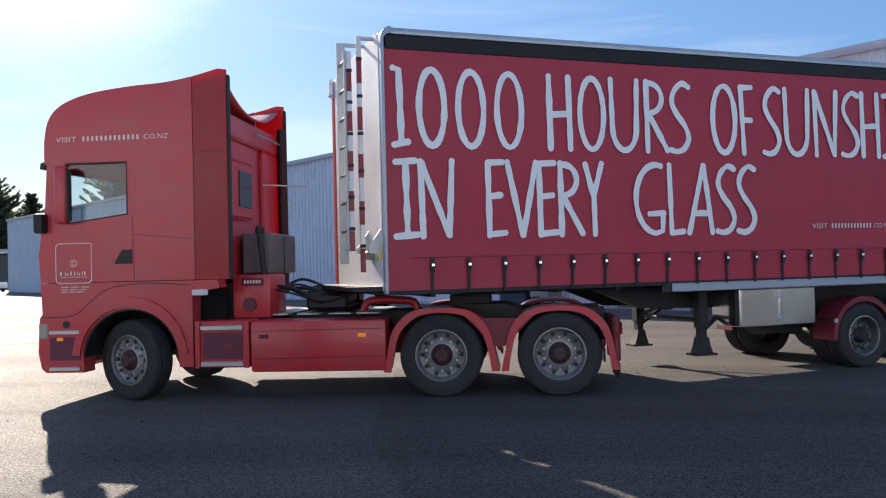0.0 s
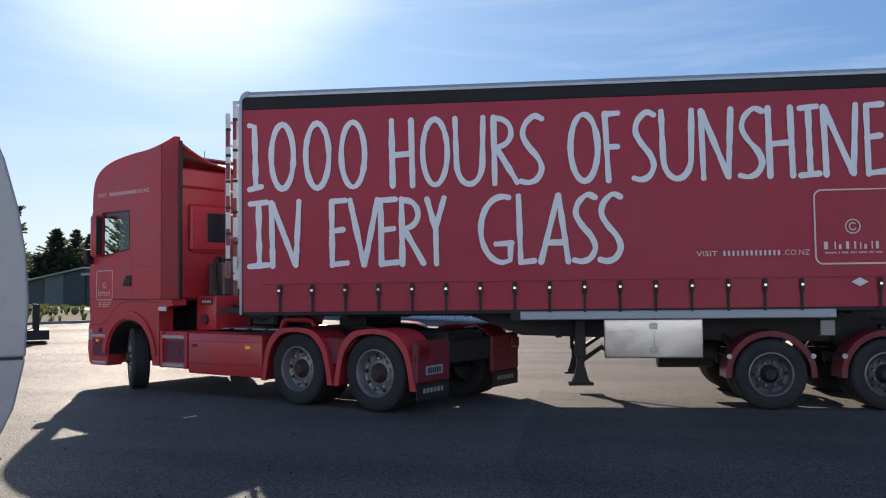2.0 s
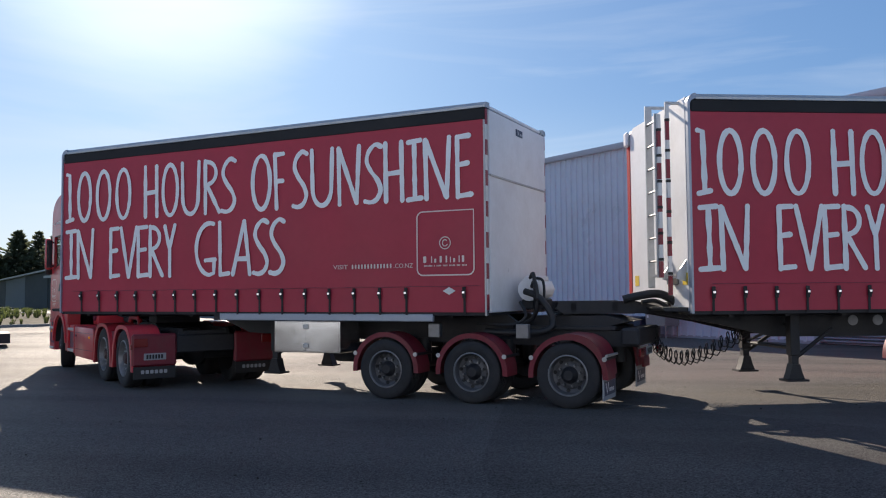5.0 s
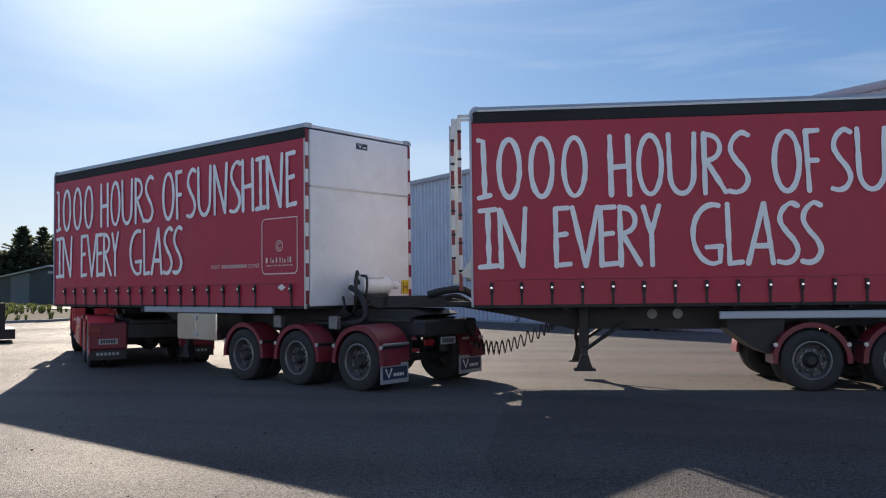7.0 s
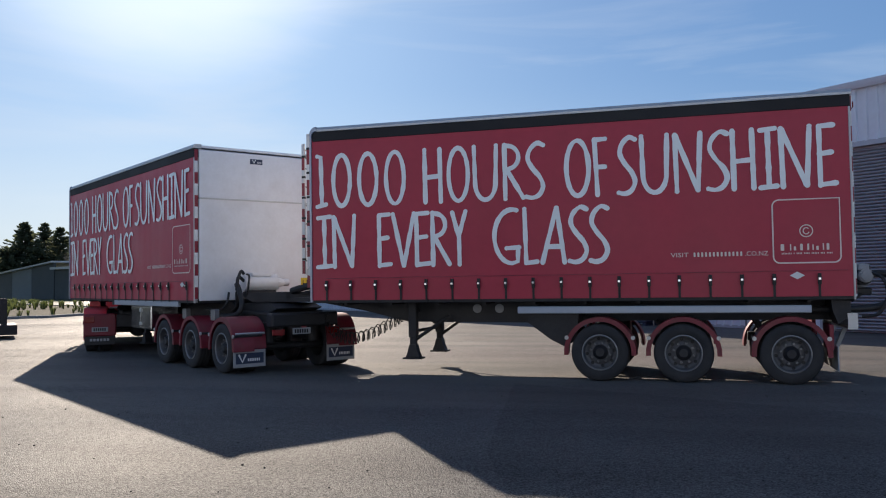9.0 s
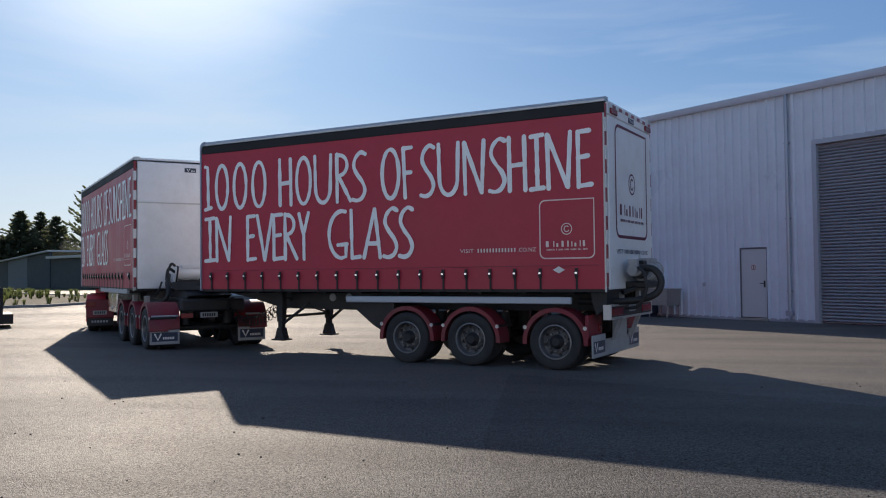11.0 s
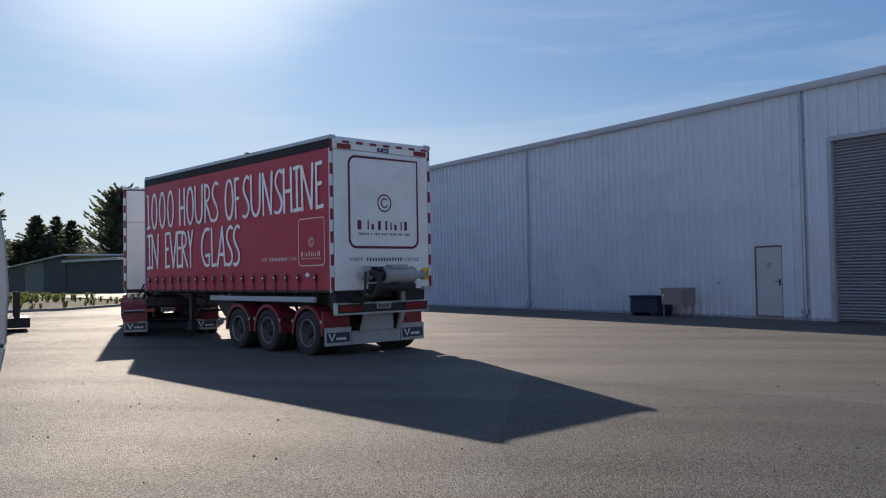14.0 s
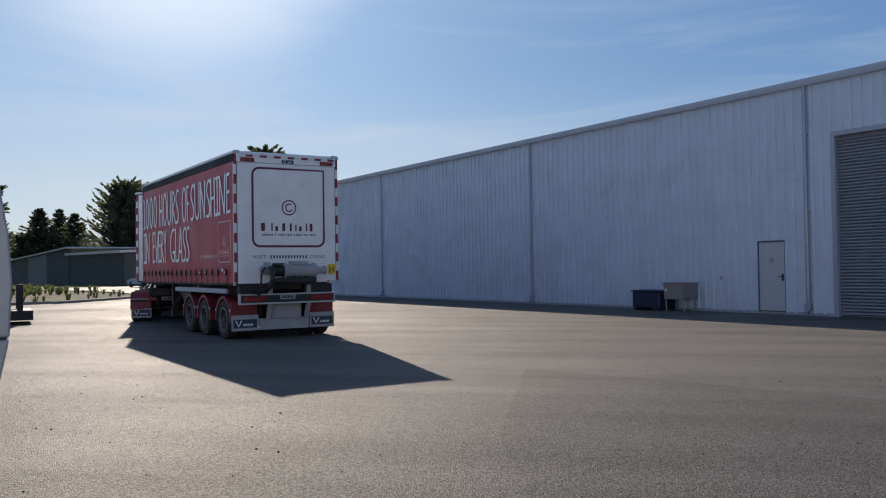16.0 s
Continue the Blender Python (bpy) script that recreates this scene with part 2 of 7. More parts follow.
M_HUB = mat("brown_hub", (0.06, 0.03, 0.03), 0.6, 0.2, var=0.3, coarse=6)
M_ALLOY = mat("aluminium", (0.5, 0.51, 0.52), 0.45, 0.7, var=0.1, dirt=(0.4, 0.38, 0.35), dirt_amount=0.35)
M_STAINLESS = mat("stainless", (0.72, 0.72, 0.72), 0.16, 0.97, var=0.04, bump=0.002, bump_scale=1.6)
M_REDMARK = mat("red_reflective_tape", (0.24, 0.013, 0.03), 0.35, var=0.12)
M_WHITEMARK = mat("white_reflective_tape", (0.72, 0.72, 0.72), 0.35, var=0.05)
# print, gaps and small fittings; also the painted shade of the step recesses
M_DARKRED = mat("dark_red_print_and_shade", (0.12, 0.015, 0.045), 0.5, var=0.05)
M_NAVY = mat("navy_badge", (0.02, 0.03, 0.07), 0.4, var=0.1)
M_YELLOW = mat("yellow_sign", (0.7, 0.5, 0.02), 0.4, var=0.05)
M_AMBER = lens("amber_lens", (0.85, 0.28, 0.03), 0.15)
M_REDLENS = lens("red_lens", (0.2, 0.012, 0.014))
M_CLEARLENS = lens("headlamp_lens", (0.36, 0.34, 0.28))
M_GLASS = glass("clear_glass", (0.9, 0.94, 0.93))
M_DARKGLASS = mat("dark_glass", (0.025, 0.03, 0.035), 0.08, var=0.1)
M_CLAD = mat("pale_blue_cladding", (0.61, 0.69, 0.79), 0.33, 0.0, var=0.05, fine=6, coarse=0.35, dirt=(0.42, 0.42, 0.45), dirt_amount=0.35)
M_ROLLER = mat("grey_roller_door", (0.27, 0.29, 0.335), 0.42, 0.2, var=0.06)
M_FRAME = mat("dark_grey_frame", (0.11, 0.125, 0.155), 0.4, 0.2, var=0.08)
M_PIPE = mat("grey_rainwater_steel", (0.34, 0.38, 0.46), 0.35, 0.3, var=0.06)
M_GUTTER = mat("blue_grey_gutter_steel", (0.46, 0.52, 0.62), 0.35, 0.1, var=0.06)
M_LOCKER = mat("grimy_locker_steel", (0.15, 0.14, 0.14), 0.5, 0.3, var=0.25, dirt=(0.09, 0.08, 0.075), dirt_amount=0.6)
M_TRIM = mat("grey_flashing", (0.36, 0.4, 0.47), 0.4, 0.2, var=0.06)
M_DOOR = mat("pale_grey_door_paint", (0.47, 0.5, 0.54), 0.45, var=0.05)
M_CONCRETE = mat("concrete", (0.3, 0.29, 0.27), 0.8, var=0.18, bump=0.004, dirt=(0.18, 0.17, 0.15), dirt_amount=0.5)
M_BARN = mat("dark_barn_steel", (0.06, 0.07, 0.075), 0.6, 0.1, var=0.15)
M_BARNLIGHT = mat("weathered_grey_steel", (0.17, 0.185, 0.19), 0.6, 0.1, var=0.15)
M_ROOF = mat("pale_steel_roof", (0.45, 0.46, 0.46), 0.45, 0.3, var=0.12)
M_BIN = mat("navy_bin_plastic", (0.015, 0.025, 0.06), 0.5, var=0.15)
M_TUB = mat("dusty_steel_tub", (0.28, 0.27, 0.26), 0.55, 0.3, var=0.25)
M_SOIL = mat("mulch_soil", (0.12, 0.105, 0.08), 0.95, var=0.4, fine=30, coarse=0.5, bump=0.03, bump_scale=18, dirt=(0.06, 0.075, 0.03), dirt_amount=0.9, spec=0.1)
M_GRASS = mat("rough_grass", (0.085, 0.105, 0.04), 0.9, var=0.35, fine=12, coarse=0.1, bump=0.05, bump_scale=9)
M_LEAF = shine_through(mat("conifer_foliage", (0.1, 0.11, 0.07), 0.75, var=0.4, fine=3, coarse=0.4, rand=0.2), (0.16, 0.18, 0.1), 0.5)
M_FLAX = shine_through(mat("flax_leaf", (0.11, 0.13, 0.05), 0.55, var=0.35, fine=8, coarse=1), (0.14, 0.17, 0.05), 0.4)
M_BARK = mat("bark", (0.09, 0.07, 0.05), 0.9, var=0.3, bump=0.02, bump_scale=14)
M_TWIG = mat("bare_twigs", (0.25, 0.21, 0.17), 0.9, var=0.2)
# red of the guards and tails, underbody shade darkened into its colour, plus dirt
M_SHADE_RED = mat("shade_darkened_red", (0.18, 0.012, 0.026), 0.5, var=0.12, dirt=(0.1, 0.05, 0.045), dirt_amount=0.5)
M_FLAP = mat("grimy_white_rubber", (0.33, 0.34, 0.36), 0.6, var=0.15, dirt=(0.22, 0.21, 0.2), dirt_amount=0.6)
M_BUCKLE = mat("dull_buckle_steel", (0.22, 0.22, 0.23), 0.4, 0.7, var=0.15)
M_SIGN = mat("sign_white", (0.75, 0.75, 0.75), 0.4, var=0.03)


# ---- mesh helpers ----
def part(name, bm, material, parent=None, label="", at=None, angle=32):
    bmesh.ops.recalc_face_normals(bm, faces=bm.faces[:])
    me = bpy.data.meshes.new(name)
    bm.to_mesh(me)
    bm.free()
    for poly in me.polygons:
        poly.use_smooth = True
    me.set_sharp_from_angle(angle=radians(angle))
    me.materials.append(material)
    ob = new(name, me)
    if parent:
        ob.parent = parent
    if at is not None:
        ob.matrix_basis = at
    if label:
        tagged(ob, label)
    return ob


def again(ob, parent, at, name=None):
    """Another piece on the same mesh."""
    o = new(name or ob.name.split(".")[0], ob.data)
    o.parent, o.matrix_basis = parent, at
    return o


def bx(bm, x0, x1, y0, y1, z0, z1, b=0.0, seg=1):
    m = Matrix.Translation(((x0 + x1) / 2, (y0 + y1) / 2, (z0 + z1) / 2)) @ Matrix.Diagonal((abs(x1 - x0), abs(y1 - y0), abs(z1 - z0), 1))
    vs = bmesh.ops.create_cube(bm, size=1, matrix=m)["verts"]
    if b:
        es = list({e for v in vs for e in v.link_edges})
        bmesh.ops.bevel(bm, geom=es, offset=b, segments=seg, affect="EDGES", profile=0.5)
    return bm


def box(*a, **k):
    return bx(bmesh.new(), *a, **k)


def rod(bm, p, q, r, seg=12, r2=None):
    p, q = Vector(p), Vector(q)
    m = Matrix.Translation((p + q) / 2) @ (q - p).to_track_quat("Z", "Y").to_matrix().to_4x4()
    bmesh.ops.create_cone(bm, cap_ends=True, segments=seg, radius1=r, radius2=r if r2 is None else r2, depth=(q - p).length, matrix=m)
    return bm


def smooth_path(pts, n=8):
    """Points on a smooth line through pts."""
    pts = [Vector(p) for p in pts]
    out = []
    for i in range(len(pts) - 1):
        a, b, c, d = pts[max(i - 1, 0)], pts[i], pts[i + 1], pts[min(i + 2, len(pts) - 1)]
        for k in range(n):
            t = k / n
            out.append(0.5 * (2 * b + (c - a) * t + (2 * a - 5 * b + 4 * c - d) * t * t + (3 * b - a - 3 * c + d) * t ** 3))
    out.append(pts[-1])
    return out


def tube(bm, pts, r, seg=8):
    pts = [Vector(p) for p in pts]
    rings = []
    for i, p in enumerate(pts):
        d = (pts[min(i + 1, len(pts) - 1)] - pts[max(i - 1, 0)]).normalized()
        u = d.cross(Vector((0, 0, 1)))
        u = u.normalized() if u.length > 0.05 else d.cross(Vector((0, 1, 0))).normalized()
        v = d.cross(u)
        rings.append([bm.verts.new(p + (u * math.cos(a) + v * math.sin(a)) * r) for a in (2 * math.pi * k / seg for k in range(seg))])
    for a, b in zip(rings, rings[1:]):
        for k in range(seg):
            bm.faces.new((a[k], a[(k + 1) % seg], b[(k + 1) % seg], b[k]))
    bm.faces.new(rings[0])
    bm.faces.new(rings[-1][::-1])
    return bm


def extr(bm, prof, axis, lo, hi):
    """A profile, (x, z) along y or (y, z) along x or (x, y) along z, pulled from lo to hi."""
    def at(p, d):
        return {"y": (p[0], d, p[1]), "x": (d, p[0], p[1]), "z": (p[0], p[1], d)}[axis]
    a, b = [bm.verts.new(at(p, lo)) for p in prof], [bm.verts.new(at(p, hi)) for p in prof]
    bm.faces.new(a)
    bm.faces.new(b[::-1])
    for i in range(len(prof)):
        k = (i + 1) % len(prof)
        bm.faces.new((a[i], b[i], b[k], a[k]))
    return bm


def shell(bm, outer, inner, axis, lo, hi):
    """A bent plate between two open lines, pulled from lo to hi."""
    return extr(bm, list(outer) + list(inner)[::-1], axis, lo, hi)


def lathe(bm, prof, seg=36, closed=True):
    """A profile of (radius, y) turned round the y axis."""
    rings = [[bm.verts.new((r * math.sin(a), y, r * math.cos(a))) for a in (2 * math.pi * k / seg for k in range(seg))] for r, y in prof]
    n = len(rings)
    for i in range(n if closed else n - 1):
        a, b = rings[i], rings[(i + 1) % n]
        for k in range(seg):
            bm.faces.new((a[k], a[(k + 1) % seg], b[(k + 1) % seg], b[k]))
    return bm


def arc(cx, cz, rx, rz, a0, a1, n=12):
    return [(cx + rx * math.cos(radians(a0 + (a1 - a0) * k / n)), cz + rz * math.sin(radians(a0 + (a1 - a0) * k / n))) for k in range(n + 1)]


def thing(name, label, category, at=None, group=""):
    ob = new(name)
    ob.empty_display_size = 0.3
    if at is not None:
        ob.matrix_basis = at
    return tagged(ob, label, category, group)


# ---- the large structure ----
def sheet(name, pts, z0, z1, material, label, category):
    ob = part(name, extr(bmesh.new(), pts, "z", z0, z1), material)
    return tagged(ob, label, category, kind="structure")


ground = sheet("ground", [(-1500, -1500), (1500, -1500), (1500, 1500), (-1500, 1500)], -0.6, -0.05, M_GRASS, "rough green pasture reaching the horizon beyond the yard", "ground")
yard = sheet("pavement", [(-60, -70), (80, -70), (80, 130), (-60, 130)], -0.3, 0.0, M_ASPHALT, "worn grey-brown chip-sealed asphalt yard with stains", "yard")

# resurfaced patches, a few millimetres proud
PATCH = [(-1.9, 12.6), (3.1, 9.9), (5.4, 8.9), (9.0, 6.0), (6.0, 1.0), (0.0, 3.0), (-1.4, 7.5)]
tagged(part("pavement_patch", extr(bmesh.new(), PATCH, "z", -0.02, 0.004), M_PATCH), "darker resurfaced strip of asphalt", "yard", kind="structure")


def make_pebbles():
    rng = random.Random(31)
    bm = bmesh.new()
    for _ in range(130):
        d, a = rng.uniform(4.2, 17.0), radians(rng.uniform(-20, 46))
        r = rng.uniform(0.004, 0.012)
        m = Matrix.Translation((-math.sin(a) * d, math.cos(a) * d, r * 0.5)) @ Matrix.Rotation(rng.uniform(0, 3), 4, "Z") @ Matrix.Diagonal((r * rng.uniform(0.7, 1.6), r, r * 0.75, 1))
        bmesh.ops.create_icosphere(bm, subdivisions=1, radius=1.0, matrix=m)
    tagged(part("pebbles", bm, M_PEBBLE, angle=80), "loose dark stones scattered on the asphalt", "stones", kind="stuff")


make_pebbles()

BED = [Vector(p) for p in ((-40, 14, 0), (-33.5, 27, 0), (-30.6, 36.0, 0), (-29.6, 37.35, 0), (-30.5, 45.0, 0), (-34.5, 50.0, 0), (-44, 58, 0), (-62, 70, 0))]
BED_EDGE = smooth_path(BED, 8)


def make_bed():
    line = [(p.x, p.y) for p in BED_EDGE]
    ob = part("garden_bed", extr(bmesh.new(), line + [(-140, 75), (-140, 14)], "z", -0.04, 0.07), M_SOIL)
    tagged(ob, "mulched brown garden bed planted with young flax", "garden bed", kind="structure")
    bm = bmesh.new()
    out, inn = [], []
    for i, p in enumerate(BED_EDGE):
        d = (BED_EDGE[min(i + 1, len(BED_EDGE) - 1)] - BED_EDGE[max(i - 1, 0)]).normalized()
        s = Vector((d.y, -d.x, 0)) * 0.075
        out.append(p + s)
        inn.append(p - s)
    rings = [[bm.verts.new(q) for q in (o + Vector((0, 0, -0.04)), o + Vector((0, 0, 0.12)), o.lerp(i, 0.2) + Vector((0, 0, 0.14)), i + Vector((0, 0, 0.14)), i + Vector((0, 0, -0.04)))] for o, i in zip(out, inn)]
    for a, b in zip(rings, rings[1:]):
        for k in range(5):
            bm.faces.new((a[k], a[(k + 1) % 5], b[(k + 1) % 5], b[k]))
    tagged(part("kerb", bm, M_CONCRETE), "low grey concrete kerb curving round the garden bed", "kerb", kind="structure")


make_bed()

# the long shed: a frame along its wall, u from the wall's corner point, towards the far end
WALL_O, WALL_U = Vector((3.76, 26.51, 0)), Vector((-0.7316, 0.6818, 0))
WALL_M = Matrix.Translation(WALL_O) @ Matrix.Rotation(math.atan2(WALL_U.y, WALL_U.x), 4, "Z")   # local x: along, local y: out of the yard side is +y
EAVE = 6.79


def ribbed(bm, x0, x1, z0, z1, pitch=0.3, depth=0.06, flat=0.0):
    """Trapezoid-ribbed sheet standing in the x-z plane, ribs towards +y."""
    shape = ((0.0, 0.0), (0.62, 0.0), (0.68, 1.0), (0.92, 1.0), (1.0, 0.0))
    def rise(x):
        f = (x / pitch) % 1.0
        for (a, p), (b, q) in zip(shape, shape[1:]):
            if f <= b:
                return flat + depth * (p + (q - p) * (f - a) / (b - a))
        return flat
    line = [(x0, rise(x0))]
    for k in range(math.floor(x0 / pitch), math.ceil(x1 / pitch) + 1):
        line += [((k + f) * pitch, flat + d * depth) for f, d in shape[:4] if x0 + 1e-4 < (k + f) * pitch < x1 - 1e-4]
    line.append((x1, rise(x1)))
    a = [bm.verts.new((p[0], p[1], z0)) for p in line]
    b = [bm.verts.new((p[0], p[1], z1)) for p in line]
    c = [bm.verts.new((p[0], flat - 0.05, z0)) for p in line]
    d = [bm.verts.new((p[0], flat - 0.05, z1)) for p in line]
    for i in range(len(line) - 1):
        bm.faces.new((a[i], a[i + 1], b[i + 1], b[i]))
        bm.faces.new((c[i], d[i], d[i + 1], c[i + 1]))
    bm.faces.new((a[0], b[0], d[0], c[0]))
    bm.faces.new((a[-1], c[-1], d[-1], b[-1]))
    return bm


def make_warehouse():
    """Long steel shed; local +y faces the yard."""
    w = thing("warehouse", "long pale blue-grey corrugated steel warehouse with roller door", "warehouse", WALL_M)
    w["kind"] = "structure"
    far, near, deep = 70.5, -16.0, -26.0
    # the yard side in bays, with openings for the two doors; the plane of local y = 0
    door0, door1, doorh = -0.05, 0.93, 2.2
    rol1, rol0, rolh = -1.68, -7.2, 5.05
    def bay(x0, x1, z0, z1):
        if x1 - x0 > 0.02:
            part("wall_panel", ribbed(bmesh.new(), x0, x1, z0, z1), M_CLAD, w)
    z0 = 0.06
    bay(near, rol0 - 0.12, z0, EAVE)
    bay(rol0 - 0.12, rol1 + 0.12, rolh + 0.12, EAVE)
    bay(rol1 + 0.12, door0 + 0.01, z0, EAVE)
    bay(door0, door1, doorh + 0.005, EAVE)
    bay(door1 - 0.01, 11.76, z0, EAVE)
    bay(11.76, 24.55, z0, EAVE)
    bay(24.55, 37.35, z0, EAVE)
    bay(37.35, 50.1, z0, EAVE)
    bay(50.1, far, z0, EAVE)
    # ends and back
    bm = bmesh.new()
    extr(bm, [(0, 0.0), (0, EAVE), (deep / 2, EAVE + 2.3), (deep, EAVE), (deep, 0)], "x", far - 0.06, far)
    part("end_wall", bm, M_CLAD, w)
    bm = bmesh.new()
    extr(bm, [(-0.06, 0.0), (-0.06, EAVE - 0.02), (deep / 2, EAVE + 2.28), (deep, EAVE), (deep, 0)], "x", near, near + 0.06)
    part("end_wall", bm, M_CLAD, w)
    part("back_wall", box(near + 0.1, far - 0.1, deep, deep + 0.06, 0, EAVE - 0.02), M_CLAD, w)
    bm = bmesh.new()
    extr(bm, [(0.16, EAVE - 0.02), (0.16, EAVE + 0.03), (deep / 2, EAVE + 2.42), (deep - 0.1, EAVE + 0.02), (deep - 0.1, EAVE - 0.02), (deep / 2, EAVE + 2.36)], "x", near - 0.1, far + 0.1)
    part("roof", bm, M_ROOF, w)
    # gutter: a half-round trough under the roof edge
    bm = bmesh.new()
    prof = [(0.19, 0.02), (0.19, -0.13), (0.16, -0.18), (0.07, -0.18), (0.04, -0.13), (0.04, 0.0), (0.055, 0.0), (0.06, -0.12), (0.08, -0.165), (0.15, -0.165), (0.175, -0.12), (0.175, 0.02)]
    extr(bm, [(a, EAVE + b) for a, b in prof], "x", near, far)
    part("gutter", bm, M_GUTTER, w)
    part("base_flashing", box(rol1 + 0.145, door0 - 0.005, 0.0, 0.035, 0.0, 0.09), M_TRIM, w)
    part("base_flashing", box(door1 + 0.06, far, 0.0, 0.035, 0.0, 0.09), M_TRIM, w)
    for x in (-0.79, 11.76, 24.55, 37.35, 50.1):
        bm = bmesh.new()
        rod(bm, (x, 0.1, 0.25), (x, 0.1, EAVE - 0.15), 0.055, 14)
        tube(bm, [(x, 0.1, 0.27), (x, 0.1, 0.17), (x, 0.16, 0.1), (x, 0.25, 0.08)], 0.055, 12)
        for z in (0.9, 3.0, 5.2):
            bx(bm, x - 0.08, x + 0.08, 0.03, 0.11, z - 0.02, z + 0.02)
        bx(bm, x - 0.1, x + 0.1, 0.035, 0.17, 0.18, 0.34, 0.01)
        part("downpipe", bm, M_PIPE, w)
    # personnel door
    d = part("door", box(door0 + 0.05, door1 - 0.05, -0.02, 0.02, 0.1, doorh - 0.05, 0.004), M_DOOR, w, "closed pale grey steel door")
    bm = bmesh.new()
    bx(bm, door0 + 0.012, door0 + 0.045, -0.04, 0.045, 0.04, doorh + 0.0, 0.004)
    bx(bm, door1 - 0.045, door1 - 0.012, -0.04, 0.045, 0.04, doorh + 0.0, 0.004)
    bx(bm, door0 + 0.045, door1 - 0.045, -0.04, 0.045, doorh - 0.045, doorh - 0.0, 0.004)
    part("door_frame", bm, M_FRAME, w)
    part("threshold", box(door0, door1, -0.05, 0.12, 0.0, 0.075, 0.01), M_CONCRETE, w)
    bm = bmesh.new()
    bx(bm, door0 + 0.1, door0 + 0.15, 0.02, 0.035, 1.0, 1.2)
    tube(bm, [(door0 + 0.125, 0.03, 1.12), (door0 + 0.125, 0.07, 1.12), (door0 + 0.26, 0.07, 1.12)], 0.012)
    part("door_handle", bm, M_BLACK, d)
    part("door_sign", rod(bmesh.new(), (0.44, 0.021, 1.6), (0.44, 0.027, 1.6), 0.092, 24), M_SIGN, d, "small white prohibition sign with red ring")
    bm = bmesh.new()
    lathe(bm, [(0.085, 0), (0.085, 0.004), (0.064, 0.004), (0.064, 0)], 24)
    part("ring", bm, M_REDMARK, d, at=pose(0.44, 0.028, 1.6))
    bm = bmesh.new()
    bx(bm, 0.422, 0.458, 0.028, 0.031, 1.55, 1.63)
    bx(bm, 0.428, 0.452, 0.028, 0.031, 1.637, 1.66)
    part("pictogram", bm, M_BLACK, d)
    # roller door with curved slats
    leaf = part("roller_door", box(rol0, rol1, -0.135, -0.125, 0.02, rolh - 0.01), M_ROLLER, w, "closed grey corrugated roller door")
    slat, z = None, 0.05
    while z < rolh - 0.1:
        if slat is None:
            slat = part("slat", extr(bmesh.new(), [(-0.118, 0), (-0.09, 0.008), (-0.06, 0.024), (-0.05, 0.044), (-0.06, 0.064), (-0.09, 0.08), (-0.118, 0.088), (-0.122, 0.044)], "x", rol0, rol1), M_ROLLER, leaf, at=pose(0, 0, z))
        else:
            again(slat, leaf, pose(0, 0, z))
        z += 0.09
    bm = bmesh.new()
    bx(bm, rol1, rol1 + 0.14, -0.14, 0.06, 0.0, rolh, 0.006)
    bx(bm, rol0 - 0.14, rol0, -0.14, 0.06, 0.0, rolh, 0.006)
    bx(bm, rol0 - 0.14, rol1 + 0.14, -0.14, 0.06, rolh, rolh + 0.14, 0.006)
    part("roller_frame", bm, M_TRIM, w)
    part("tap_box", box(2.22, 2.3, 0.03, 0.1, 1.02, 1.14, 0.01), M_TRIM, w)
    return w


warehouse = make_warehouse()


def make_bounce_shed():
    """An unseen plain pale shed behind the viewer, added to bounce sunlight onto the trucks; it closes the yard."""
    b = thing("back_shed", "unseen pale blue shed added to bounce light into the yard", "shed", Matrix.Translation((0, -13.0, 0)))
    b["kind"] = "structure"
    part("wall_south", box(-45, 45, -0.3, 0.0, 0.0, 8.0), M_CLAD, b)
    part("roof", box(-45.5, 45.5, -20, 0.4, 8.01, 8.2), M_ROOF, b)


make_bounce_shed()


def make_far_car(at, turn):
    c = thing("car", "small grey hatchback parked far along the drive", "car", Matrix.Translation(at) @ Matrix.Rotation(radians(turn), 4, "Z"))
    bm = bmesh.new()
    extr(bm, [(-2.0, 0.35), (2.0, 0.35), (2.05, 0.7), (1.2, 0.92), (-1.9, 0.95), (-2.05, 0.7)], "y", -0.85, 0.85)
    part("body", bm, M_TRIM, c)
    bm = bmesh.new()
    extr(bm, [(-1.8, 0.955), (1.15, 0.925), (0.5, 1.42), (-1.2, 1.46)], "y", -0.74, 0.74)
    part("cabin", bm, M_DARKGLASS, c)
    for x in (-1.25, 1.25):
        for y in (-0.78, 0.78):
            bm = bmesh.new()
            lathe(bm, [(0.12, -0.09), (0.29, -0.1), (0.31, -0.06), (0.31, 0.06), (0.29, 0.1), (0.12, 0.09)], 20)
            part("wheel", bm, M_TYRE, c, at=pose(x, y, 0.31))


make_far_car((-51.5, 77.0, 0.0), 150)


